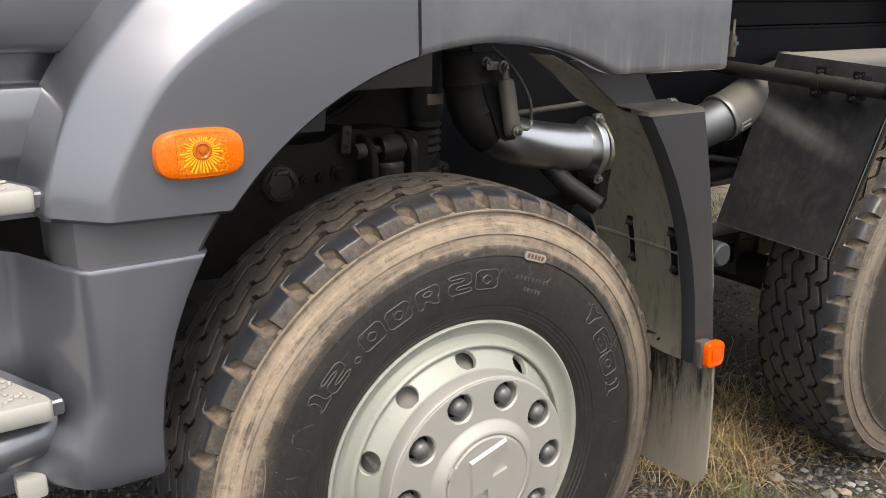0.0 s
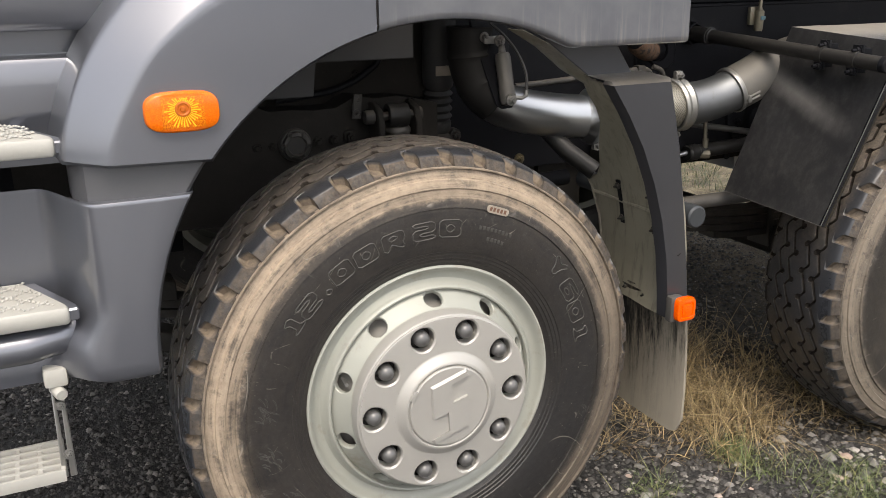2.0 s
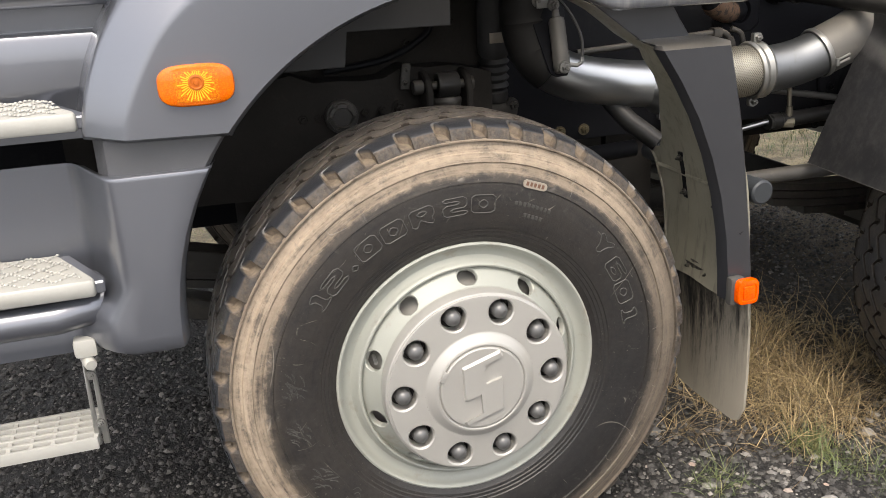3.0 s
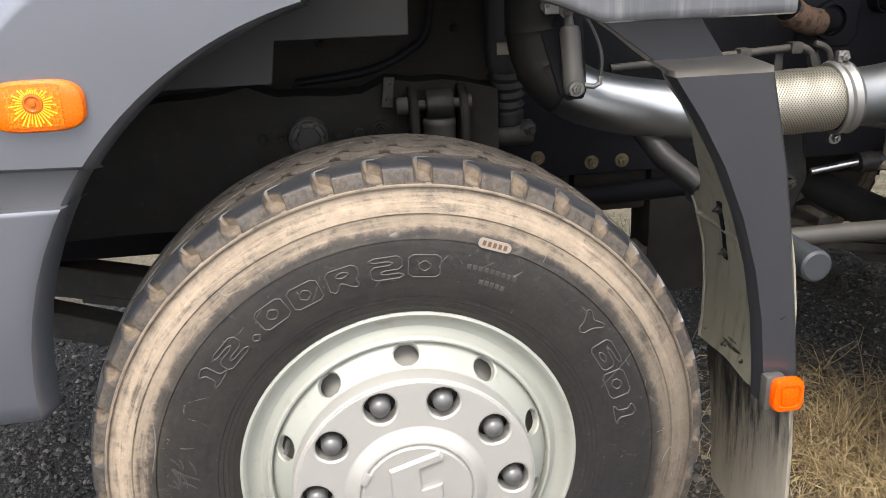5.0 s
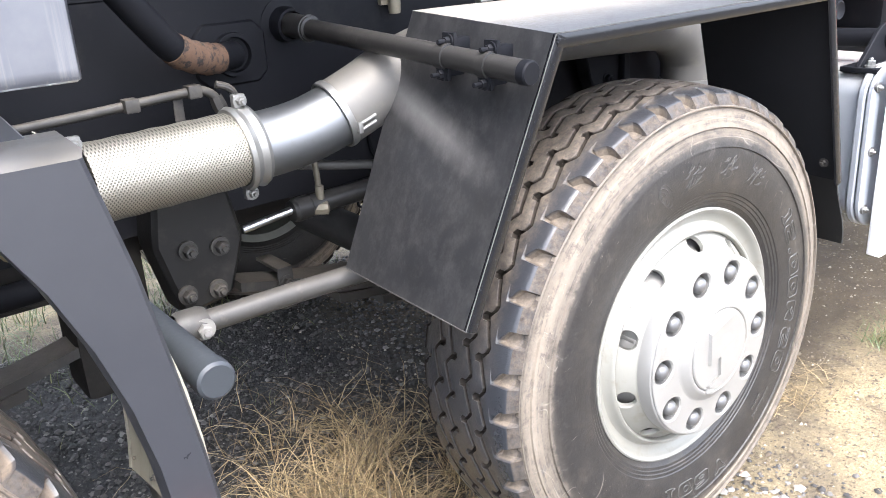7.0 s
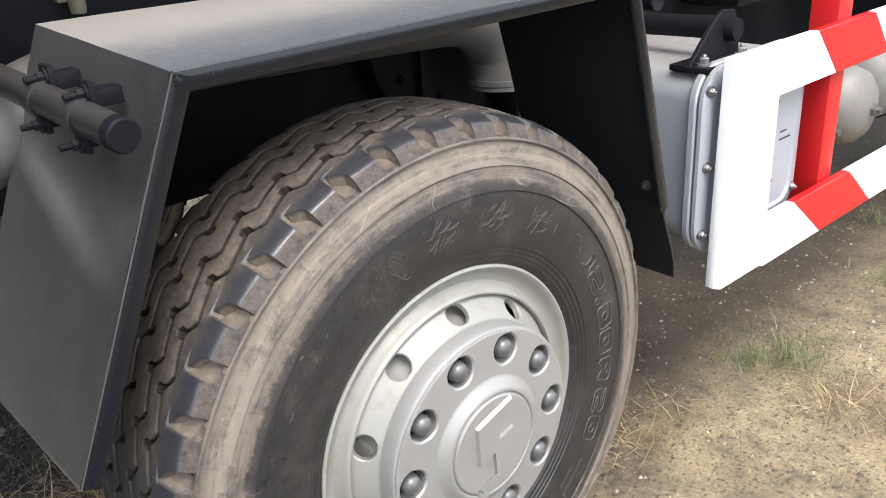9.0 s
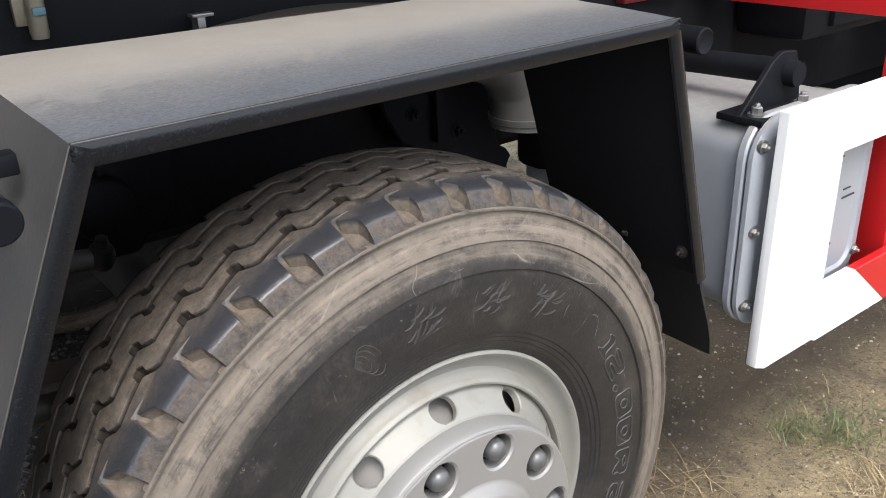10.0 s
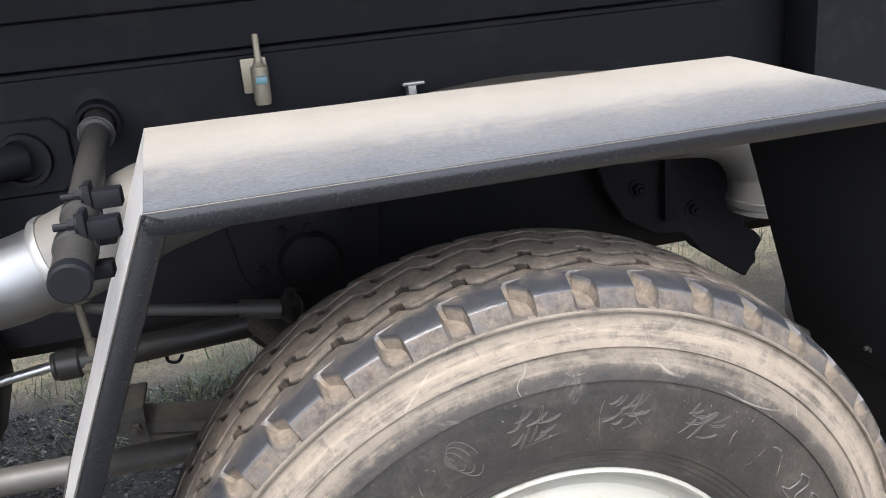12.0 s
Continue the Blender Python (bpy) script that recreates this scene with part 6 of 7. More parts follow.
    box(bm, 1.775, 1.815, 0.71, 0.735, 1.238, 1.244, 0.002)
    box(bm, 1.785, 1.80, 0.715, 0.745, 1.20, 1.24, 0.002)
    part("clip", bm, GALV, truck)
    bm = mesh()
    grid = [[(1.62 + 0.72 * i / 16, 0.60 + 0.1 * j, 1.19 + 0.045 * math.sin(math.pi * i / 16)) for j in range(2)] for i in range(17)]
    sheet(bm, grid, (0, 0, -0.02))
    part("heat_shield", bm, GREASY, truck)
    # front half of the spring and the frame ahead of the wheel
    for name, low, high in (("spring_leaf", lambda x: 0.605 - 0.214 * (x + 0.653), lambda x: 0.671 - 0.237 * (x + 0.602)), ("helper_leaf", lambda x: 0.495 - 0.305 * (x + 0.705), lambda x: 0.55 - 0.333 * (x + 0.669))):
        bm = mesh()
        plate(bm, [(-1.15, 0.8, low(-1.15)), (-0.8, 0.8, low(-0.8)), (-0.45, 0.8, low(-0.45)), (-0.45, 0.8, high(-0.45)), (-0.8, 0.8, high(-0.8)), (-1.15, 0.8, high(-1.15))], (0, 0.085, 0), 0.004)
        part(name, bm, GREASY, truck)
    # grimy sheet added over the rail to lighten the arch
    bm = mesh()
    grid = [[(-0.9 + 0.1 * i, 0.74 + 0.006 * math.sin(i * 1.9 + k), 1.1 + 0.06 * k) for k in range(5)] for i in range(13)]
    sheet(bm, grid, (0, 0.006, 0))
    panel = part("arch_fill_sheet", bm, GRIME, truck, "grimy sheet added over the rail in the wheel arch")
    for x, z in ((-0.62, 1.17), (-0.42, 1.2), (-0.24, 1.16), (-0.1, 1.2), (0.08, 1.17), (0.2, 1.22)):
        bm = mesh()
        bolt(bm, (x, 0.738, z), (0, -1, 0), 0.01, 0.012)
        part("bolt", bm, GRIME, panel)
    bm = mesh()
    tube(bm, [(-0.16, 0.7, 1.122), (-0.03, 0.7, 1.134), (0.035, 0.7, 1.15), (0.095, 0.7, 1.18), (0.135, 0.7, 1.22), (0.15, 0.7, 1.33)], 0.009, 10, 5)
    part("hose", bm, BLACK, truck)
    bm = mesh()
    box(bm, -1.6, -0.42, 0.78, 0.86, 0.725, 0.87, 0.006)
    part("front_frame", bm, BLACK, truck)
    # rods seen beyond the second guard
    bm = mesh()
    tube(bm, [(1.05, 0.63, 0.985), (1.274, 0.6, 0.945), (1.47, 0.6, 0.908)], 0.0105, 12)
    tube(bm, [(1.43, 0.6, 0.915), (1.5, 0.6, 0.903)], 0.017, 14)
    arm = part("steering_arm", bm, DULL, truck, "thin dusty steering link")
    bm = mesh()
    lathe(bm, [(0.0, -0.026), (0.014, -0.026), (0.02, -0.018), (0.022, 0.0), (0.019, 0.014), (0.011, 0.018), (0.01, 0.034), (0.0, 0.035)], (1.517, 0.6, 0.905), (0.1, -0.3, 1), 18)
    part("ball_joint", bm, DUSTY_BAR, arm)
    bm = mesh()
    tube(bm, [(1.30, 0.60, 0.862), (1.30, 0.60, 0.845), (1.315, 0.6, 0.84), (1.325, 0.6, 0.852)], 0.003, 8, 4)
    part("hose_clip", bm, BLACK, arm)
    # casting on the rail above the second axle
    bm = mesh()
    plate(bm, [(1.42, 0.745, 1.06), (1.72, 0.745, 1.06), (1.70, 0.745, 0.9), (1.62, 0.745, 0.83), (1.5, 0.745, 0.83), (1.44, 0.745, 0.92)], (0, 0.014, 0), 0.004)
    lathe(bm, [(0.0, -0.03), (0.04, -0.03), (0.055, -0.02), (0.062, 0.0)], (1.57, 0.745, 0.93), (0, 1, 0), 24)
    cast = part("rail_casting", bm, BLACK, truck, "dusty black casting bolted to the rail")
    for x, z in ((1.524, 1.0), (1.573, 1.0), (1.66, 1.02), (1.48, 0.93)):
        bm = mesh()
        bolt(bm, (x, 0.745, z), (0, -1, 0), 0.01, 0.01)
        part("bolt", bm, BLACK, cast)
    # ragged casting beside the tail pipe
    bm = mesh()
    edge = ((2.1, 1.15), (2.43, 1.15), (2.44, 0.95), (2.445, 0.885), (2.455, 0.868), (2.472, 0.859), (2.489, 0.838), (2.473, 0.81), (2.477, 0.793), (2.462, 0.778), (2.453, 0.761), (2.421, 0.782), (2.384, 0.809), (2.347, 0.836), (2.329, 0.86), (2.311, 0.88), (2.246, 0.888), (2.18, 0.93), (2.14, 1.0))
    plate(bm, [(x, 0.68, z) for x, z in edge], (0, 0.05, 0), 0.004)
    box(bm, 2.255, 2.28, 0.655, 0.68, 0.92, 1.12, 0.006)
    rear = part("rear_spring_hanger", bm, BLACK, truck, "dark dusty cast spring hanger")
    for x, z in ((2.2, 1.08), (2.33, 1.06), (2.33, 0.93), (2.21, 0.99)):
        bm = mesh()
        bolt(bm, (x, 0.68, z), (0, -1, 0), 0.013, 0.012)
        part("bolt", bm, BLACK, rear)


build_running_gear()


# ---- box guard over the second wheel ----
def build_box_guard():
    O = [(1.172, 0.075, 0.759), (1.38, 0.057, 1.241), (2.275, 0.066, 1.242), (2.428, 0.08, 0.754)]
    I = [(1.155, 0.433, 0.785), (1.357, 0.426, 1.268), (2.243, 0.42, 1.264), (2.395, 0.43, 0.775)]
    names = ("front_plate", "top_plate", "rear_plate")
    root = None
    for k in range(3):
        bm = mesh()
        a, b, c, d = (Vector(p) for p in (O[k], O[k + 1], I[k + 1], I[k]))
        nrm = (b - a).cross(d - a).normalized()
        n, m = 10, 6
        grid = [[a.lerp(b, i / n).lerp(d.lerp(c, i / n), j / m) + nrm * (0.0004 * math.sin(i * 1.7 + j * 2.1)) for j in range(m + 1)] for i in range(n + 1)]
        sheet(bm, grid, nrm * (-0.004 if nrm.z > 0 else 0.004))
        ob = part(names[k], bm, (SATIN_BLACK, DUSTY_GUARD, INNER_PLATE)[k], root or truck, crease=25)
        if root is None:
            ob.name = "box_guard"
            tagged(ob, "black welded plate guard over the wheel, dusty on top")
            root = ob
    # folded lip along the outer edge
    for k in range(3):
        bm = mesh()
        a, b = Vector(O[k]), Vector(O[k + 1])
        t = (b - a).normalized()
        inw = Vector((1, 0, -0.42)).normalized() if k == 0 else Vector((0, 0, -1)) if k == 1 else Vector((-1, 0, -0.32)).normalized()
        inw = (inw - t * inw.dot(t)).normalized()
        prof = ((0.0085, 0.0006), (0.0062, -0.0006), (0.002, -0.0009), (0.0005, -0.0002), (0.0, 0.001), (-0.001, 0.004), (-0.002, 0.008), (-0.002, 0.021), (0.0, 0.025), (0.005, 0.0262))
        rings(bm, [[p + Vector((0, dy, 0)) + inw * q for dy, q in prof] for p in (a, a.lerp(b, 0.33), a.lerp(b, 0.67), b)])
        part("folded_lip", bm, GLOSS_BLACK, root, "worn black folded edge", 28)
    # weld beads at the two upper corners
    for corner in (O[1], O[2]):
        bm = mesh()
        for k in range(3):
            lathe(bm, [(0.0, -0.002), (0.002, -0.0017), (0.0028, 0.0), (0.002, 0.0017), (0.0, 0.002)], Vector(corner) + Vector((0.0, -0.001, -0.004 - 0.005 * k)), (0.3, -1, 0.2), 8)
        part("weld", bm, BLACK, root, "rough grey weld bead")
    # worn paint along the front plate's edges; on the top edge, a modelled highlight
    for a, b, off in ((O[0], O[1], (-0.0015, -0.001, 0)), (O[0], I[0], (-0.0015, -0.001, 0)), (O[1], O[2], (0, 0.0002, 0.0002))):
        bm = mesh()
        tube(bm, [Vector(a).lerp(Vector(b), f) + Vector(off) for f in (0, 0.5, 1)], 0.0011, 6)
        part("bright_edge_line", bm, DULL, root, "thin grey line for worn edges and the top edge's highlight")
    # rubber flap hanging from the rear plate
    bm = mesh()
    grid = [[(2.41 + 0.06 * k / 6, 0.085 + 0.34 * j / 6 + 0.006 * math.sin(k + j), lerp(0.80, 0.57, k / 6)) for j in range(7)] for k in range(7)]
    sheet(bm, grid, (0.006, 0, 0))
    part("rear_flap", bm, plain("dirty_black_flap", (0.006, 0.006, 0.0062), (0.016, 0.0158, 0.0154), 0.5, 0.0, 10, 200, 0.15, (0.06, 0.054, 0.045), (0.58, 0.9)), root, "dirty black rubber flap")
    for y in (0.12, 0.25, 0.38):
        bm = mesh()
        bolt(bm, (2.405, y, 0.80), (-1, 0, 0), 0.008, 0.008)
        part("flap_bolt", bm, GREASY, root)


build_box_guard()


# ---- side of the chassis behind the second wheel ----
def build_tank():
    bm = mesh()
    x0, x1, y0, y1, z0, z1, r = 2.575, 2.99, 0.13, 0.72, 0.60, 1.0, 0.06

    def outline(grow, y):
        pts = []
        for cx, cz, a in ((x1 - r, z1 - r, 0), (x0 + r, z1 - r, 90), (x0 + r, z0 + r, 180), (x1 - r, z0 + r, 270)):
            for k in range(7):
                t = radians(a + 15 * k)
                pts.append((cx + (r + grow) * math.cos(t), y, cz + (r + grow) * math.sin(t)))
        return pts

    rings(bm, [outline(0, y1), outline(0, y0 + 0.02), outline(0, y0)])
    tank = part("silver_tank", bm, TANK, truck, "silver painted box tank with bolted flange cover")
    bm = mesh()
    rings(bm, [outline(0.016, y0 - 0.002), outline(0.02, y0 - 0.006), outline(0.02, y0 - 0.018), outline(0.016, y0 - 0.022)])
    rings(bm, [outline(0.016, y0 - 0.026), outline(0.02, y0 - 0.03), outline(0.02, y0 - 0.038), outline(0.012, y0 - 0.044), outline(-0.012, y0 - 0.046), outline(-0.02, y0 - 0.04)])
    cover = part("flange_cover", bm, TANK, tank)
    for x, z in ((x0, 0.64), (x0, 0.97), (x0, 0.8), (x1, 0.64), (x1, 0.97), (2.78, z1), (2.78, z0)):
        bm = mesh()
        bolt(bm, (x, y0 - 0.044, z), (0, -1, 0), 0.009, 0.008)
        part("bolt", bm, GALV, cover)
    bm = mesh()
    for i in range(5):
        for j in range(3):
            if (i + j) % 2:
                box(bm, 2.63 + 0.07 * i, 2.68 + 0.07 * i, y0 - 0.042, y0 - 0.039, 0.68 + 0.1 * j, 0.684 + 0.1 * j, 0)
                box(bm, 2.63 + 0.07 * i, 2.66 + 0.07 * i, y0 - 0.042, y0 - 0.039, 0.70 + 0.1 * j, 0.703 + 0.1 * j, 0)
    part("printed_marks", bm, INK, cover, "small dark illegible print")
    # lifting bracket on top
    bm = mesh()
    plate(bm, [(2.59, 0.15, 1.012), (2.69, 0.155, 1.10), (2.72, 0.155, 1.115), (2.77, 0.155, 1.11), (2.79, 0.155, 1.06), (2.79, 0.15, 1.012)], (0, 0.012, 0), 0.002)
    box(bm, 2.585, 2.775, 0.10, 0.20, 1.0, 1.014, 0.003)
    lathe(bm, [(0.0, -0.03), (0.012, -0.03), (0.024, -0.03), (0.026, -0.02), (0.026, 0.06)], (2.745, 0.16, 1.07), (0, 1, 0), 20)
    lb = part("lifting_bracket", bm, BLACK, truck, "black bracket on the silver tank")
    for x, y in ((2.612, 0.13), (2.75, 0.12)):
        bm = mesh()
        bolt(bm, (x, y, 1.016), (0, 0, 1), 0.011, 0.014)
        part("bolt", bm, GALV, lb)
    bm = mesh()
    tube(bm, [(2.745, 0.2, 1.07), (2.745, 0.72, 1.05)], 0.026, 16)
    part("cross_tube", bm, BLACK, truck)
    bm = mesh()
    lathe(bm, [(0.0, 0.001), (0.018, 0.0), (0.021, -0.002), (0.024, 0.0), (0.024, 0.003), (0.024, 0.62)], (2.452, 0.145, 1.173), (0, 1, 0), 20)
    part("rear_guard_bar", bm, BLACK, truck, "black tube carrying the guard")
    bm = mesh()
    box(bm, 3.25, 3.75, 0.42, 0.63, 1.02, 1.45, 0.03)
    # the two long boxes are added dark fill for the black space behind
    box(bm, 2.56, 6.5, 0.64, 0.75, 0.78, 1.5, 0.03)
    box(bm, 3.9, 6.5, 0.44, 0.56, 1.0, 1.5, 0.03)
    box(bm, 3.36, 3.7, 0.405, 0.43, 1.05, 1.3, 0.006)
    for k in range(5):
        box(bm, 3.4 + 0.06 * k, 3.42 + 0.06 * k, 0.395, 0.42, 1.08, 1.28, 0.004)
    part("black_box", bm, BLACK, truck, "black plastic box above the tanks, with dark fill behind")
    # dark boxes added to fill the black gap behind the air tanks
    bm = mesh()
    box(bm, 3.2, 6.3, 0.72, 0.95, 0.36, 0.86, 0.03)
    box(bm, 4.95, 5.2, 0.45, 0.75, 0.45, 1.0, 0.03)
    part("dark_rear_fill", bm, BLACK, truck)


def build_side_rail():
    """Outer rail of square tube in red and white stripes, cut on the slant."""
    yf, dp = 0.038, 0.022

    def bar(name, pts, material, parent):
        bm = mesh()
        plate(bm, [(x, yf, z) for x, z in pts], (0, dp, 0), 0.0015)
        return part(name, bm, material, parent)

    rail = bar("side_rail", [(2.565, 0.52), (2.572, 1.045), (2.785, 1.045), (2.785, 0.505), (2.60, 0.505)], WHITE, truck)
    tagged(rail, "red and white striped square-tube side rail")
    for z0, z1, first, slant in ((0.925, 1.045, 2.945, 0.12), (0.497, 0.627, 2.921, 0.165)):
        bounds = [2.787] + [first + 0.302 * k for k in range(15)]
        for k in range(len(bounds) - 1):
            a, b = bounds[k], bounds[k + 1] - 0.001
            low = 0 if k == 0 else slant
            bar("rail_stripe", [(a + low, z0), (a, z1), (b, z1), (b + slant, z0)], WHITE if k % 2 == 0 else RED, rail)
    for x in (3.09, 4.5, 5.9):
        bm = mesh()
        box(bm, x, x + 0.075, yf + dp + 0.003, yf + dp + 0.075, 0.52, 1.21, 0.004)
        box(bm, x, x + 0.075, yf + dp + 0.078, 0.605, 1.135, 1.21, 0.004)
        part("rail_post", bm, RED, rail, "red square-tube post")
    # the rail's red, darkened to carry the shade under the body
    bm = mesh()
    box(bm, 2.78, 3.17, 0.608, 0.636, 1.155, 1.29, 0.004)
    bolt(bm, (2.81, 0.608, 1.185), (0, -1, 0), 0.012, 0.012)
    part("mount_plate", bm, plain("shaded_red_paint", (0.09, 0.005, 0.006), (0.15, 0.008, 0.009), 0.5, 0.0, 12, 200, 0.1), rail, "red mounting plate with its shade in the colour")


def build_air_tanks():
    for x, y, z, r in ((3.50, 0.22, 0.64, 0.125), (3.79, 0.22, 0.645, 0.13)):
        bm = mesh()
        prof = [(0.0, 0.0), (r * 0.35, 0.005), (r * 0.7, 0.022), (r * 0.92, 0.05), (r, 0.085), (r, 0.7)]
        lathe(bm, prof, (x, y, z), (0, 1, 0), 36)
        t = part("air_tank", bm, AIR_TANK, truck, "dusty grey round air tank with a drain plug")
        bm = mesh()
        lathe(bm, [(0.022, 0.005), (0.022, -0.012), (0.0, -0.012)], (x, y, z), (0, 1, 0), 6)
        lathe(bm, [(0.012, -0.01), (0.012, -0.026), (0.0, -0.028)], (x, y, z), (0, 1, 0), 6)
        part("drain_plug", bm, GALV, t)
    bm = mesh()
    lathe(bm, [(0.0, -0.01), (0.08, 0.0), (0.115, 0.03), (0.125, 0.07), (0.125, 0.9), (0.115, 0.94), (0, 0.98)], (3.98, 0.36, 0.66), (1, 0, 0), 36)
    t = part("air_tank", bm, AIR_TANK, truck, "dusty grey air tank lying along the chassis")
    for x in (4.08, 4.6):
        bm = mesh()
        lathe(bm, [(0.125, -0.02), (0.13, -0.02), (0.13, 0.02), (0.125, 0.02)], (x, 0.36, 0.66), (1, 0, 0), 36)
        part("strap", bm, BLACK, t)


build_tank()
build_side_rail()
build_air_tanks()


def build_far_side():
    """Unseen guard, tank and skirt on the far side, added to block light from there."""
    bm = mesh()
    plate(bm, [(1.17, 2.42, 0.76), (1.38, 2.44, 1.24), (1.38, 2.07, 1.26), (1.16, 2.07, 0.78)], (0.004, 0, 0))
    plate(bm, [(1.38, 2.44, 1.24), (2.28, 2.44, 1.24), (2.28, 2.07, 1.26), (1.38, 2.07, 1.26)], (0, 0, 0.004))
    plate(bm, [(2.43, 2.42, 0.60), (2.28, 2.44, 1.24), (2.28, 2.07, 1.26), (2.43, 2.07, 0.60)], (0.004, 0, 0))
    part("unseen_far_guard", bm, BLACK, truck)
    bm = mesh()
    box(bm, 2.55, 3.9, 1.85, 2.42, 0.42, 1.05, 0.05)
    part("unseen_far_tank", bm, TANK, truck)
    bm = mesh()
    box(bm, -1.7, -0.62, 2.3, 2.46, 0.5, 1.4, 0.03)
    part("unseen_far_skirt", bm, PAINT_DULL, truck)


build_far_side()


def build_upper_body():
    """The cab and the dump body above, which keep the sky off the chassis."""
    bm = mesh()
    box(bm, -1.7, 0.55, 0.24, 2.26, 1.5, 3.0, 0.08)
    part("cab", bm, PAINT_DULL, truck)
    bm = mesh()
    box(bm, 0.95, 8.5, 0.28, 2.22, 1.62, 3.0, 0.05)
    part("dump_body", bm, BLACK, truck)


build_upper_body()


# ---- loose cover on the ground ----
def scatter(name, material, label, category, count, place, blade):
    """One joined mesh of many small pieces; place(rnd) gives x, y or None; blade adds one piece."""
    rnd = random.Random(name)
    verts, faces = [], []
    for _ in range(count):
        p = place(rnd)
        if p:
            blade(rnd, p[0], p[1], ground_height(*p), verts, faces)
    me = bpy.data.meshes.new(name)
    me.from_pydata(verts, [], faces)
    me.materials.append(material)
    return tagged(new(name, me), label, category, kind="stuff")


def stone(rnd, x, y, z, verts, faces):
    s = rnd.choice((0.0026, 0.003, 0.0035, 0.004, 0.0045, 0.005, 0.006, 0.0075, 0.0105)) * rnd.uniform(0.75, 1.35)
    b = len(verts)
    a = rnd.uniform(0, 6.28)
    flat = rnd.uniform(0.5, 0.9)
    for px, py, pz in ((0, 0, -1), (1, 0, 0.1), (0.3, 0.95, -0.1), (-0.8, 0.6, 0.15), (-0.8, -0.6, -0.1), (0.3, -0.95, 0.1), (0.25, 0.2, 0.9), (-0.3, -0.15, 0.8)):
        j = rnd.uniform(0.75, 1.2)
        verts.append((x + s * j * (px * math.cos(a) - py * math.sin(a)), y + s * j * (px * math.sin(a) + py * math.cos(a)), z + s * flat * (j * pz + 0.35)))
    for f in ((0, 2, 1), (0, 3, 2), (0, 4, 3), (0, 5, 4), (0, 1, 5), (1, 2, 6), (2, 3, 6), (3, 4, 7), (4, 5, 7), (5, 1, 6), (3, 7, 6), (5, 6, 7)):
        faces.append(tuple(b + i for i in f))


def big_stone(rnd, x, y, z, verts, faces):
    b = len(verts)
    stone(rnd, 0.0, 0.0, 0.0, verts, faces)
    k = rnd.choice((0.8, 1.0, 1.1, 1.3, 1.5, 1.8, 2.4))
    for i in range(b, len(verts)):
        px, py, pz = verts[i]
        verts[i] = (x + k * px, y + k * py, z + 0.8 * k * pz)


def crumb(rnd, x, y, z, verts, faces):
    b = len(verts)
    stone(rnd, 0.0, 0.0, 0.0, verts, faces)
    k = rnd.choice((0.3, 0.4, 0.45, 0.5, 0.6, 0.9))
    for i in range(b, len(verts)):
        px, py, pz = verts[i]
        verts[i] = (x + k * px, y + k * py, z + 0.6 * k * pz)


def grit_grain(rnd, x, y, z, verts, faces):
    s = rnd.choice((0.002, 0.003, 0.003, 0.004, 0.007)) * rnd.uniform(0.7, 1.3)
    b = len(verts)
    a = rnd.uniform(0, 6.28)
    for k in range(4):
        t, j = a + 1.57 * k, rnd.uniform(0.7, 1.2)
        verts.append((x + s * j * math.cos(t), y + s * j * math.sin(t), z - 0.001))
    verts.append((x, y, z + s * rnd.uniform(0.5, 1.0)))
    faces.extend(((b, b + 1, b + 4), (b + 1, b + 2, b + 4), (b + 2, b + 3, b + 4), (b + 3, b, b + 4)))


def blade_maker(lo, hi, width, lean, bend=0.6):
    def blade(rnd, x, y, z, verts, faces):
        L, w = rnd.uniform(lo, hi), width * rnd.uniform(0.6, 1.4)
        a, el = rnd.uniform(0, 6.28), radians(rnd.uniform(*lean))
        turn = rnd.uniform(-bend, bend)
        px, py, pz = x, y, z - 0.003
        b = len(verts)
        k = 4
        for i in range(k + 1):
            ww = w * (1 - 0.85 * i / k)
            verts.append((px - math.sin(a) * ww, py + math.cos(a) * ww, pz))
            verts.append((px + math.sin(a) * ww, py - math.cos(a) * ww, pz + 0.3 * ww))
            px += math.cos(a) * math.cos(el) * L / k
            py += math.sin(a) * math.cos(el) * L / k
            pz = max(z - 0.002, pz + math.sin(el) * L / k)
            a += turn / k
            el -= rnd.uniform(0.05, 0.35) * bend
        for i in range(k):
            faces.append((b + 2 * i, b + 2 * i + 1, b + 2 * i + 3, b + 2 * i + 2))
    return blade


def clump(x, y, f, seed):
    return noise.noise((x * f, y * f, seed)) * 0.5 + 0.5


def gravel_place(rnd):
    x, y = rnd.uniform(-1.5, 2.8), rnd.uniform(-0.65, 2.3)
    fade = min(1, max(0, (2.4 - x + 0.6 * max(0, y - 0.8)) / 1.2))
    return (x, y) if rnd.random() < fade * (0.35 + 0.65 * clump(x, y, 1.6, 2)) else None


def pale_place(rnd):
    x, y = rnd.uniform(0.5, 2.2), rnd.uniform(-0.7, 0.5)
    return (x, y) if rnd.random() < (0.25 + 0.75 * min(1.0, max(0.0, (0.15 - y) / 0.5))) * clump(x, y, 2.2, 5) else None


def sand_place(rnd):
    x, y = rnd.uniform(1.6, 5.5), rnd.uniform(-0.9, 2.0)
    return (x, y) if rnd.random() < 0.35 else None


def straw_place(rnd):
    x, y = rnd.gauss(1.3, 0.19), rnd.gauss(0.6, 0.25)
    return (x, y) if clump(x, y, 4.5, 7) > 0.44 and y > 0.14 + 0.16 * clump(x, y, 9.0, 1) else None


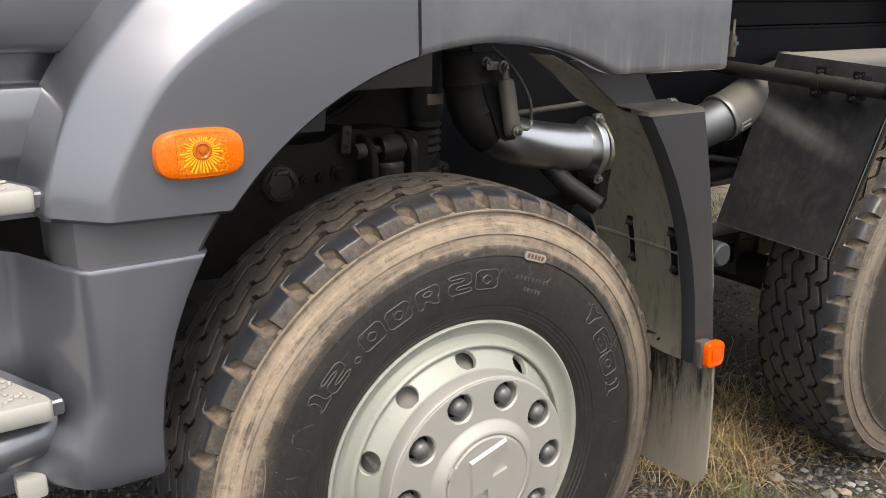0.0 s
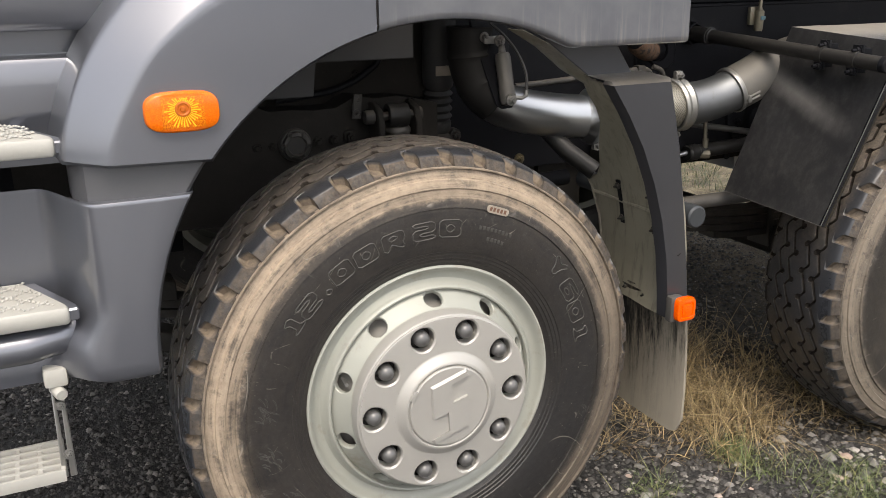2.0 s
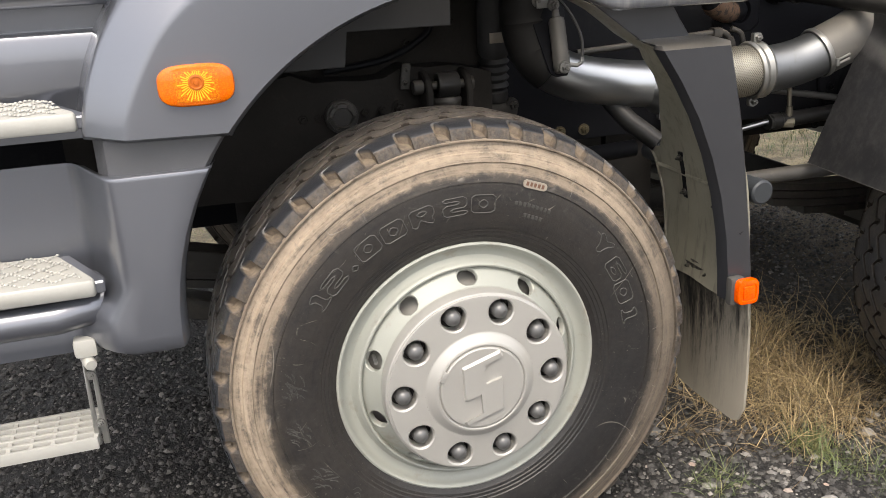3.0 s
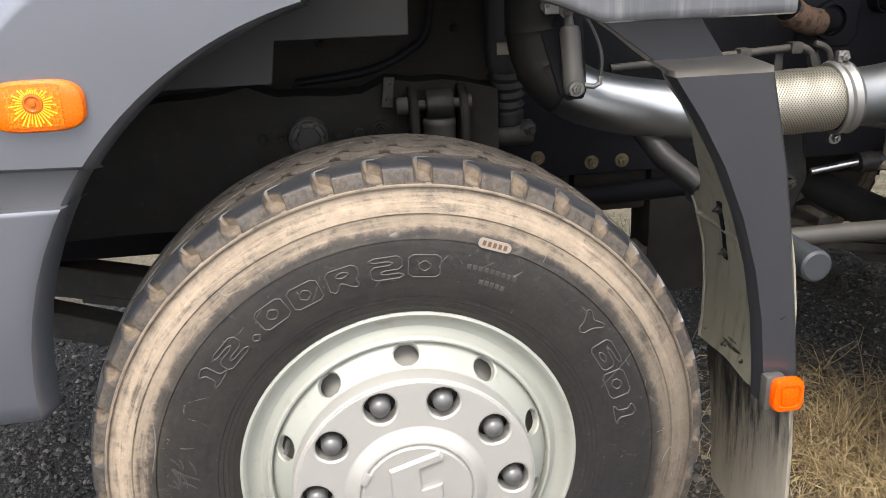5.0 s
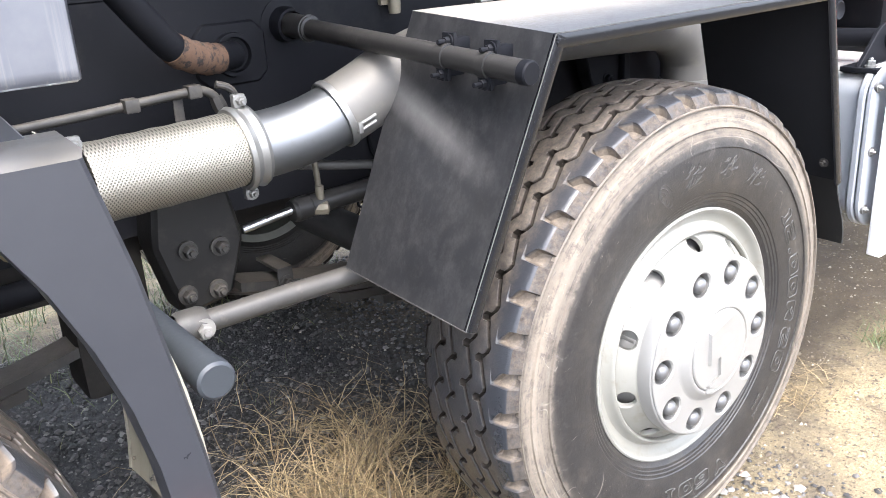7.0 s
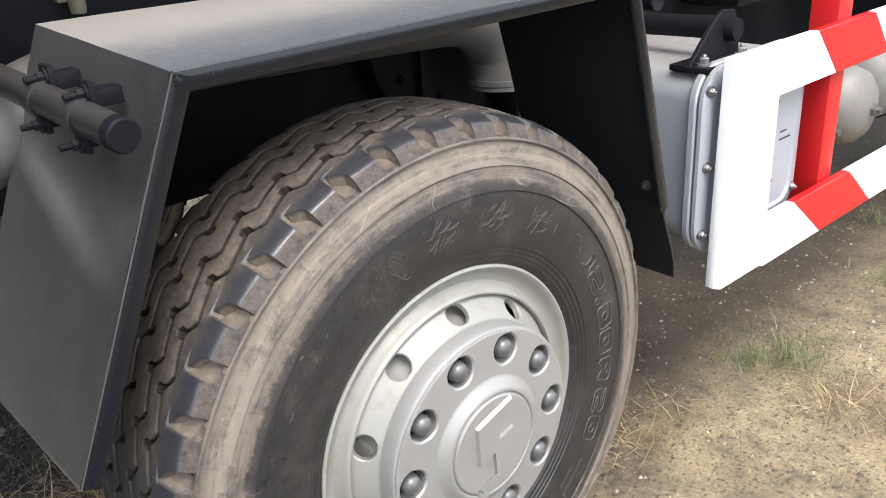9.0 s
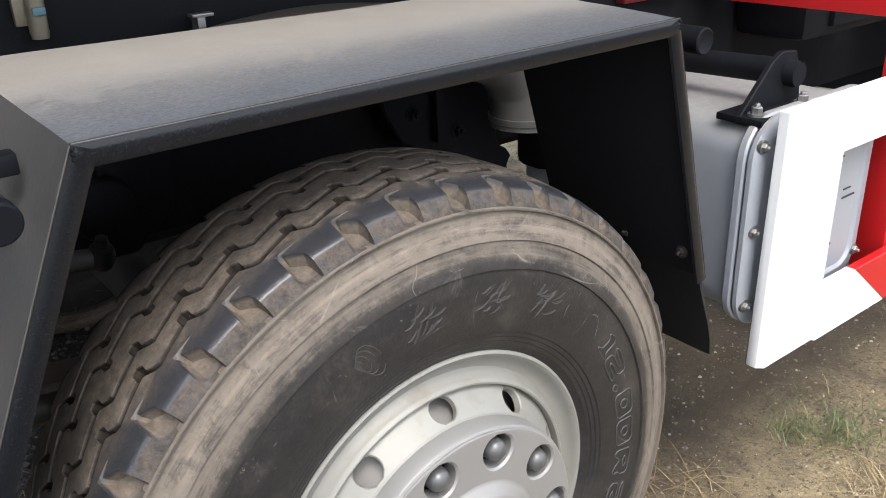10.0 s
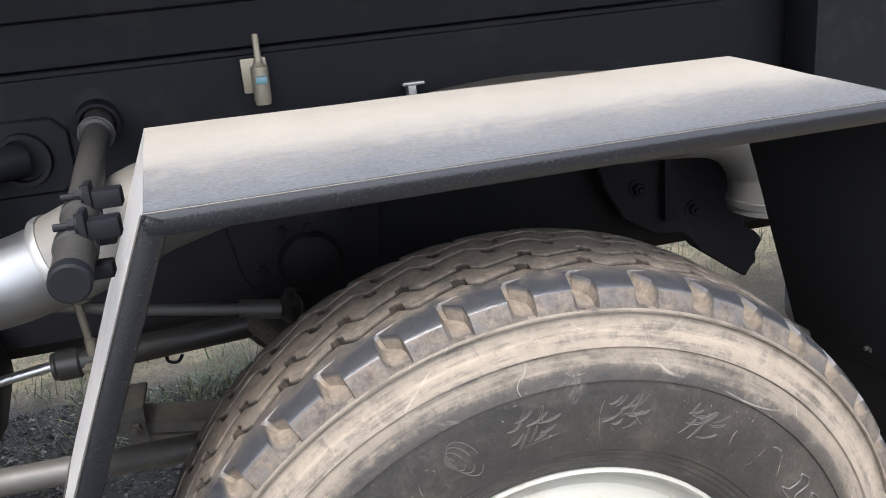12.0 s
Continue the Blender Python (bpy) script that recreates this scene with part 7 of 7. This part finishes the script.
def straw_rear_place(rnd):
    x, y = rnd.uniform(1.5, 3.0), rnd.uniform(-0.6, 0.35)
    return (x, y) if clump(x, y, 2.0, 9) > 0.5 + 0.1 * (x - 1.6) else None


def clod_place(rnd):
    x, y = rnd.uniform(2.2, 4.8), rnd.uniform(-0.9, 1.2)
    return (x, y) if clump(x, y, 3.1, 6) > rnd.uniform(0.35, 0.7) else None


def litter_place(rnd):
    x, y = rnd.uniform(2.3, 4.6), rnd.uniform(-0.9, 0.9)
    return (x, y) if clump(x, y, 2.6, 4) > 0.47 else None


def tuft_place(rnd):
    cx, cy, s = rnd.choice(((0.775, 0.415, 0.03), (3.07, -0.05, 0.06), (3.1, -0.2, 0.07), (3.12, -0.1, 0.08), (2.55, 0.22, 0.04)))
    return rnd.gauss(cx, s), rnd.gauss(cy, s * 0.8)


def far_place(rnd):
    x, y = (rnd.gauss(1.05, 0.25), rnd.gauss(2.3, 0.2)) if rnd.random() < 0.14 else (rnd.uniform(-0.9, 2.2), rnd.uniform(2.15, 4.2)) if rnd.random() < 0.6 else (rnd.uniform(2.4, 4.2), rnd.uniform(2.3, 3.8))
    return (x, y) if clump(x, y, 2.4, 3) > 0.4 else None


def weed_place(rnd):
    cx, cy, s = rnd.choice(((1.058, 0.19, 0.03), (1.1, 0.12, 0.05), (0.72, 0.14, 0.04), (1.25, -0.12, 0.05), (1.05, -0.24, 0.07), (1.2, -0.02, 0.06), (1.34, -0.05, 0.05), (1.09, 0.22, 0.03), (1.48, -0.3, 0.1), (0.85, -0.28, 0.08), (1.25, -0.35, 0.09), (3.13, 0.22, 0.04), (3.2, 0.12, 0.05), (3.26, 0.14, 0.07), (3.94, 0.1, 0.05), (4.47, 0.4, 0.04), (1.3, 1.9, 0.3), (1.9, 2.6, 0.4), (0.7, 2.8, 0.4)))
    return rnd.gauss(cx, s), rnd.gauss(cy, s)


scatter("gravel", STONES, "loose grey gravel stones", "gravel", 118000, gravel_place, stone)
scatter("grit", PALE_GRIT, "scattered pale grit on sandy soil", "gravel", 45000, sand_place, grit_grain)
scatter("dry_grass", STRAW, "tangled dry straw-coloured grass", "grass", 6500, straw_place, blade_maker(0.1, 0.36, 0.0015, (5, 72), 2.4))
scatter("dry_grass", STRAW, "flattened dry grass on the soil", "grass", 2800, straw_rear_place, blade_maker(0.06, 0.2, 0.0015, (3, 40), 0.9))
scatter("green_grass", GREEN, "small green weeds", "grass", 2700, weed_place, blade_maker(0.03, 0.10, 0.0014, (15, 70), 0.8))
scatter("dry_grass", STRAW, "loose tufts of long straw", "grass", 480, tuft_place, blade_maker(0.06, 0.2, 0.0012, (4, 40), 1.4))
scatter("green_grass", GREEN, "pale green grass beyond the truck", "grass", 7500, far_place, blade_maker(0.05, 0.16, 0.002, (25, 75), 0.7))
scatter("soil_clods", island_material("crumbled_soil", ((0.0, (0.05, 0.037, 0.024)), (0.7, (0.15, 0.112, 0.066)), (1.0, (0.26, 0.2, 0.12)))), "crumbled clods of sandy soil", "soil", 11000, clod_place, crumb)
scatter("dry_grass", STRAW, "short bits of straw lying on the soil", "grass", 1500, litter_place, blade_maker(0.02, 0.09, 0.0012, (0, 12), 0.8))
scatter("pale_gravel", PALE_STONES, "larger pale stones on the dark gravel", "gravel", 8500, pale_place, big_stone)

# a bent red pipe stub that stands in the grass beyond the truck
bm = mesh()
tube(bm, [(3.586, 2.861, -0.02), (3.586, 2.861, 0.07), (3.578, 2.861, 0.105), (3.55, 2.861, 0.12)], 0.016, 12, 4)
pipe_stub = part("pipe_stub", bm, RED, None, "bent red pipe stub standing in pale grass")
tagged(pipe_stub, category="pipe")
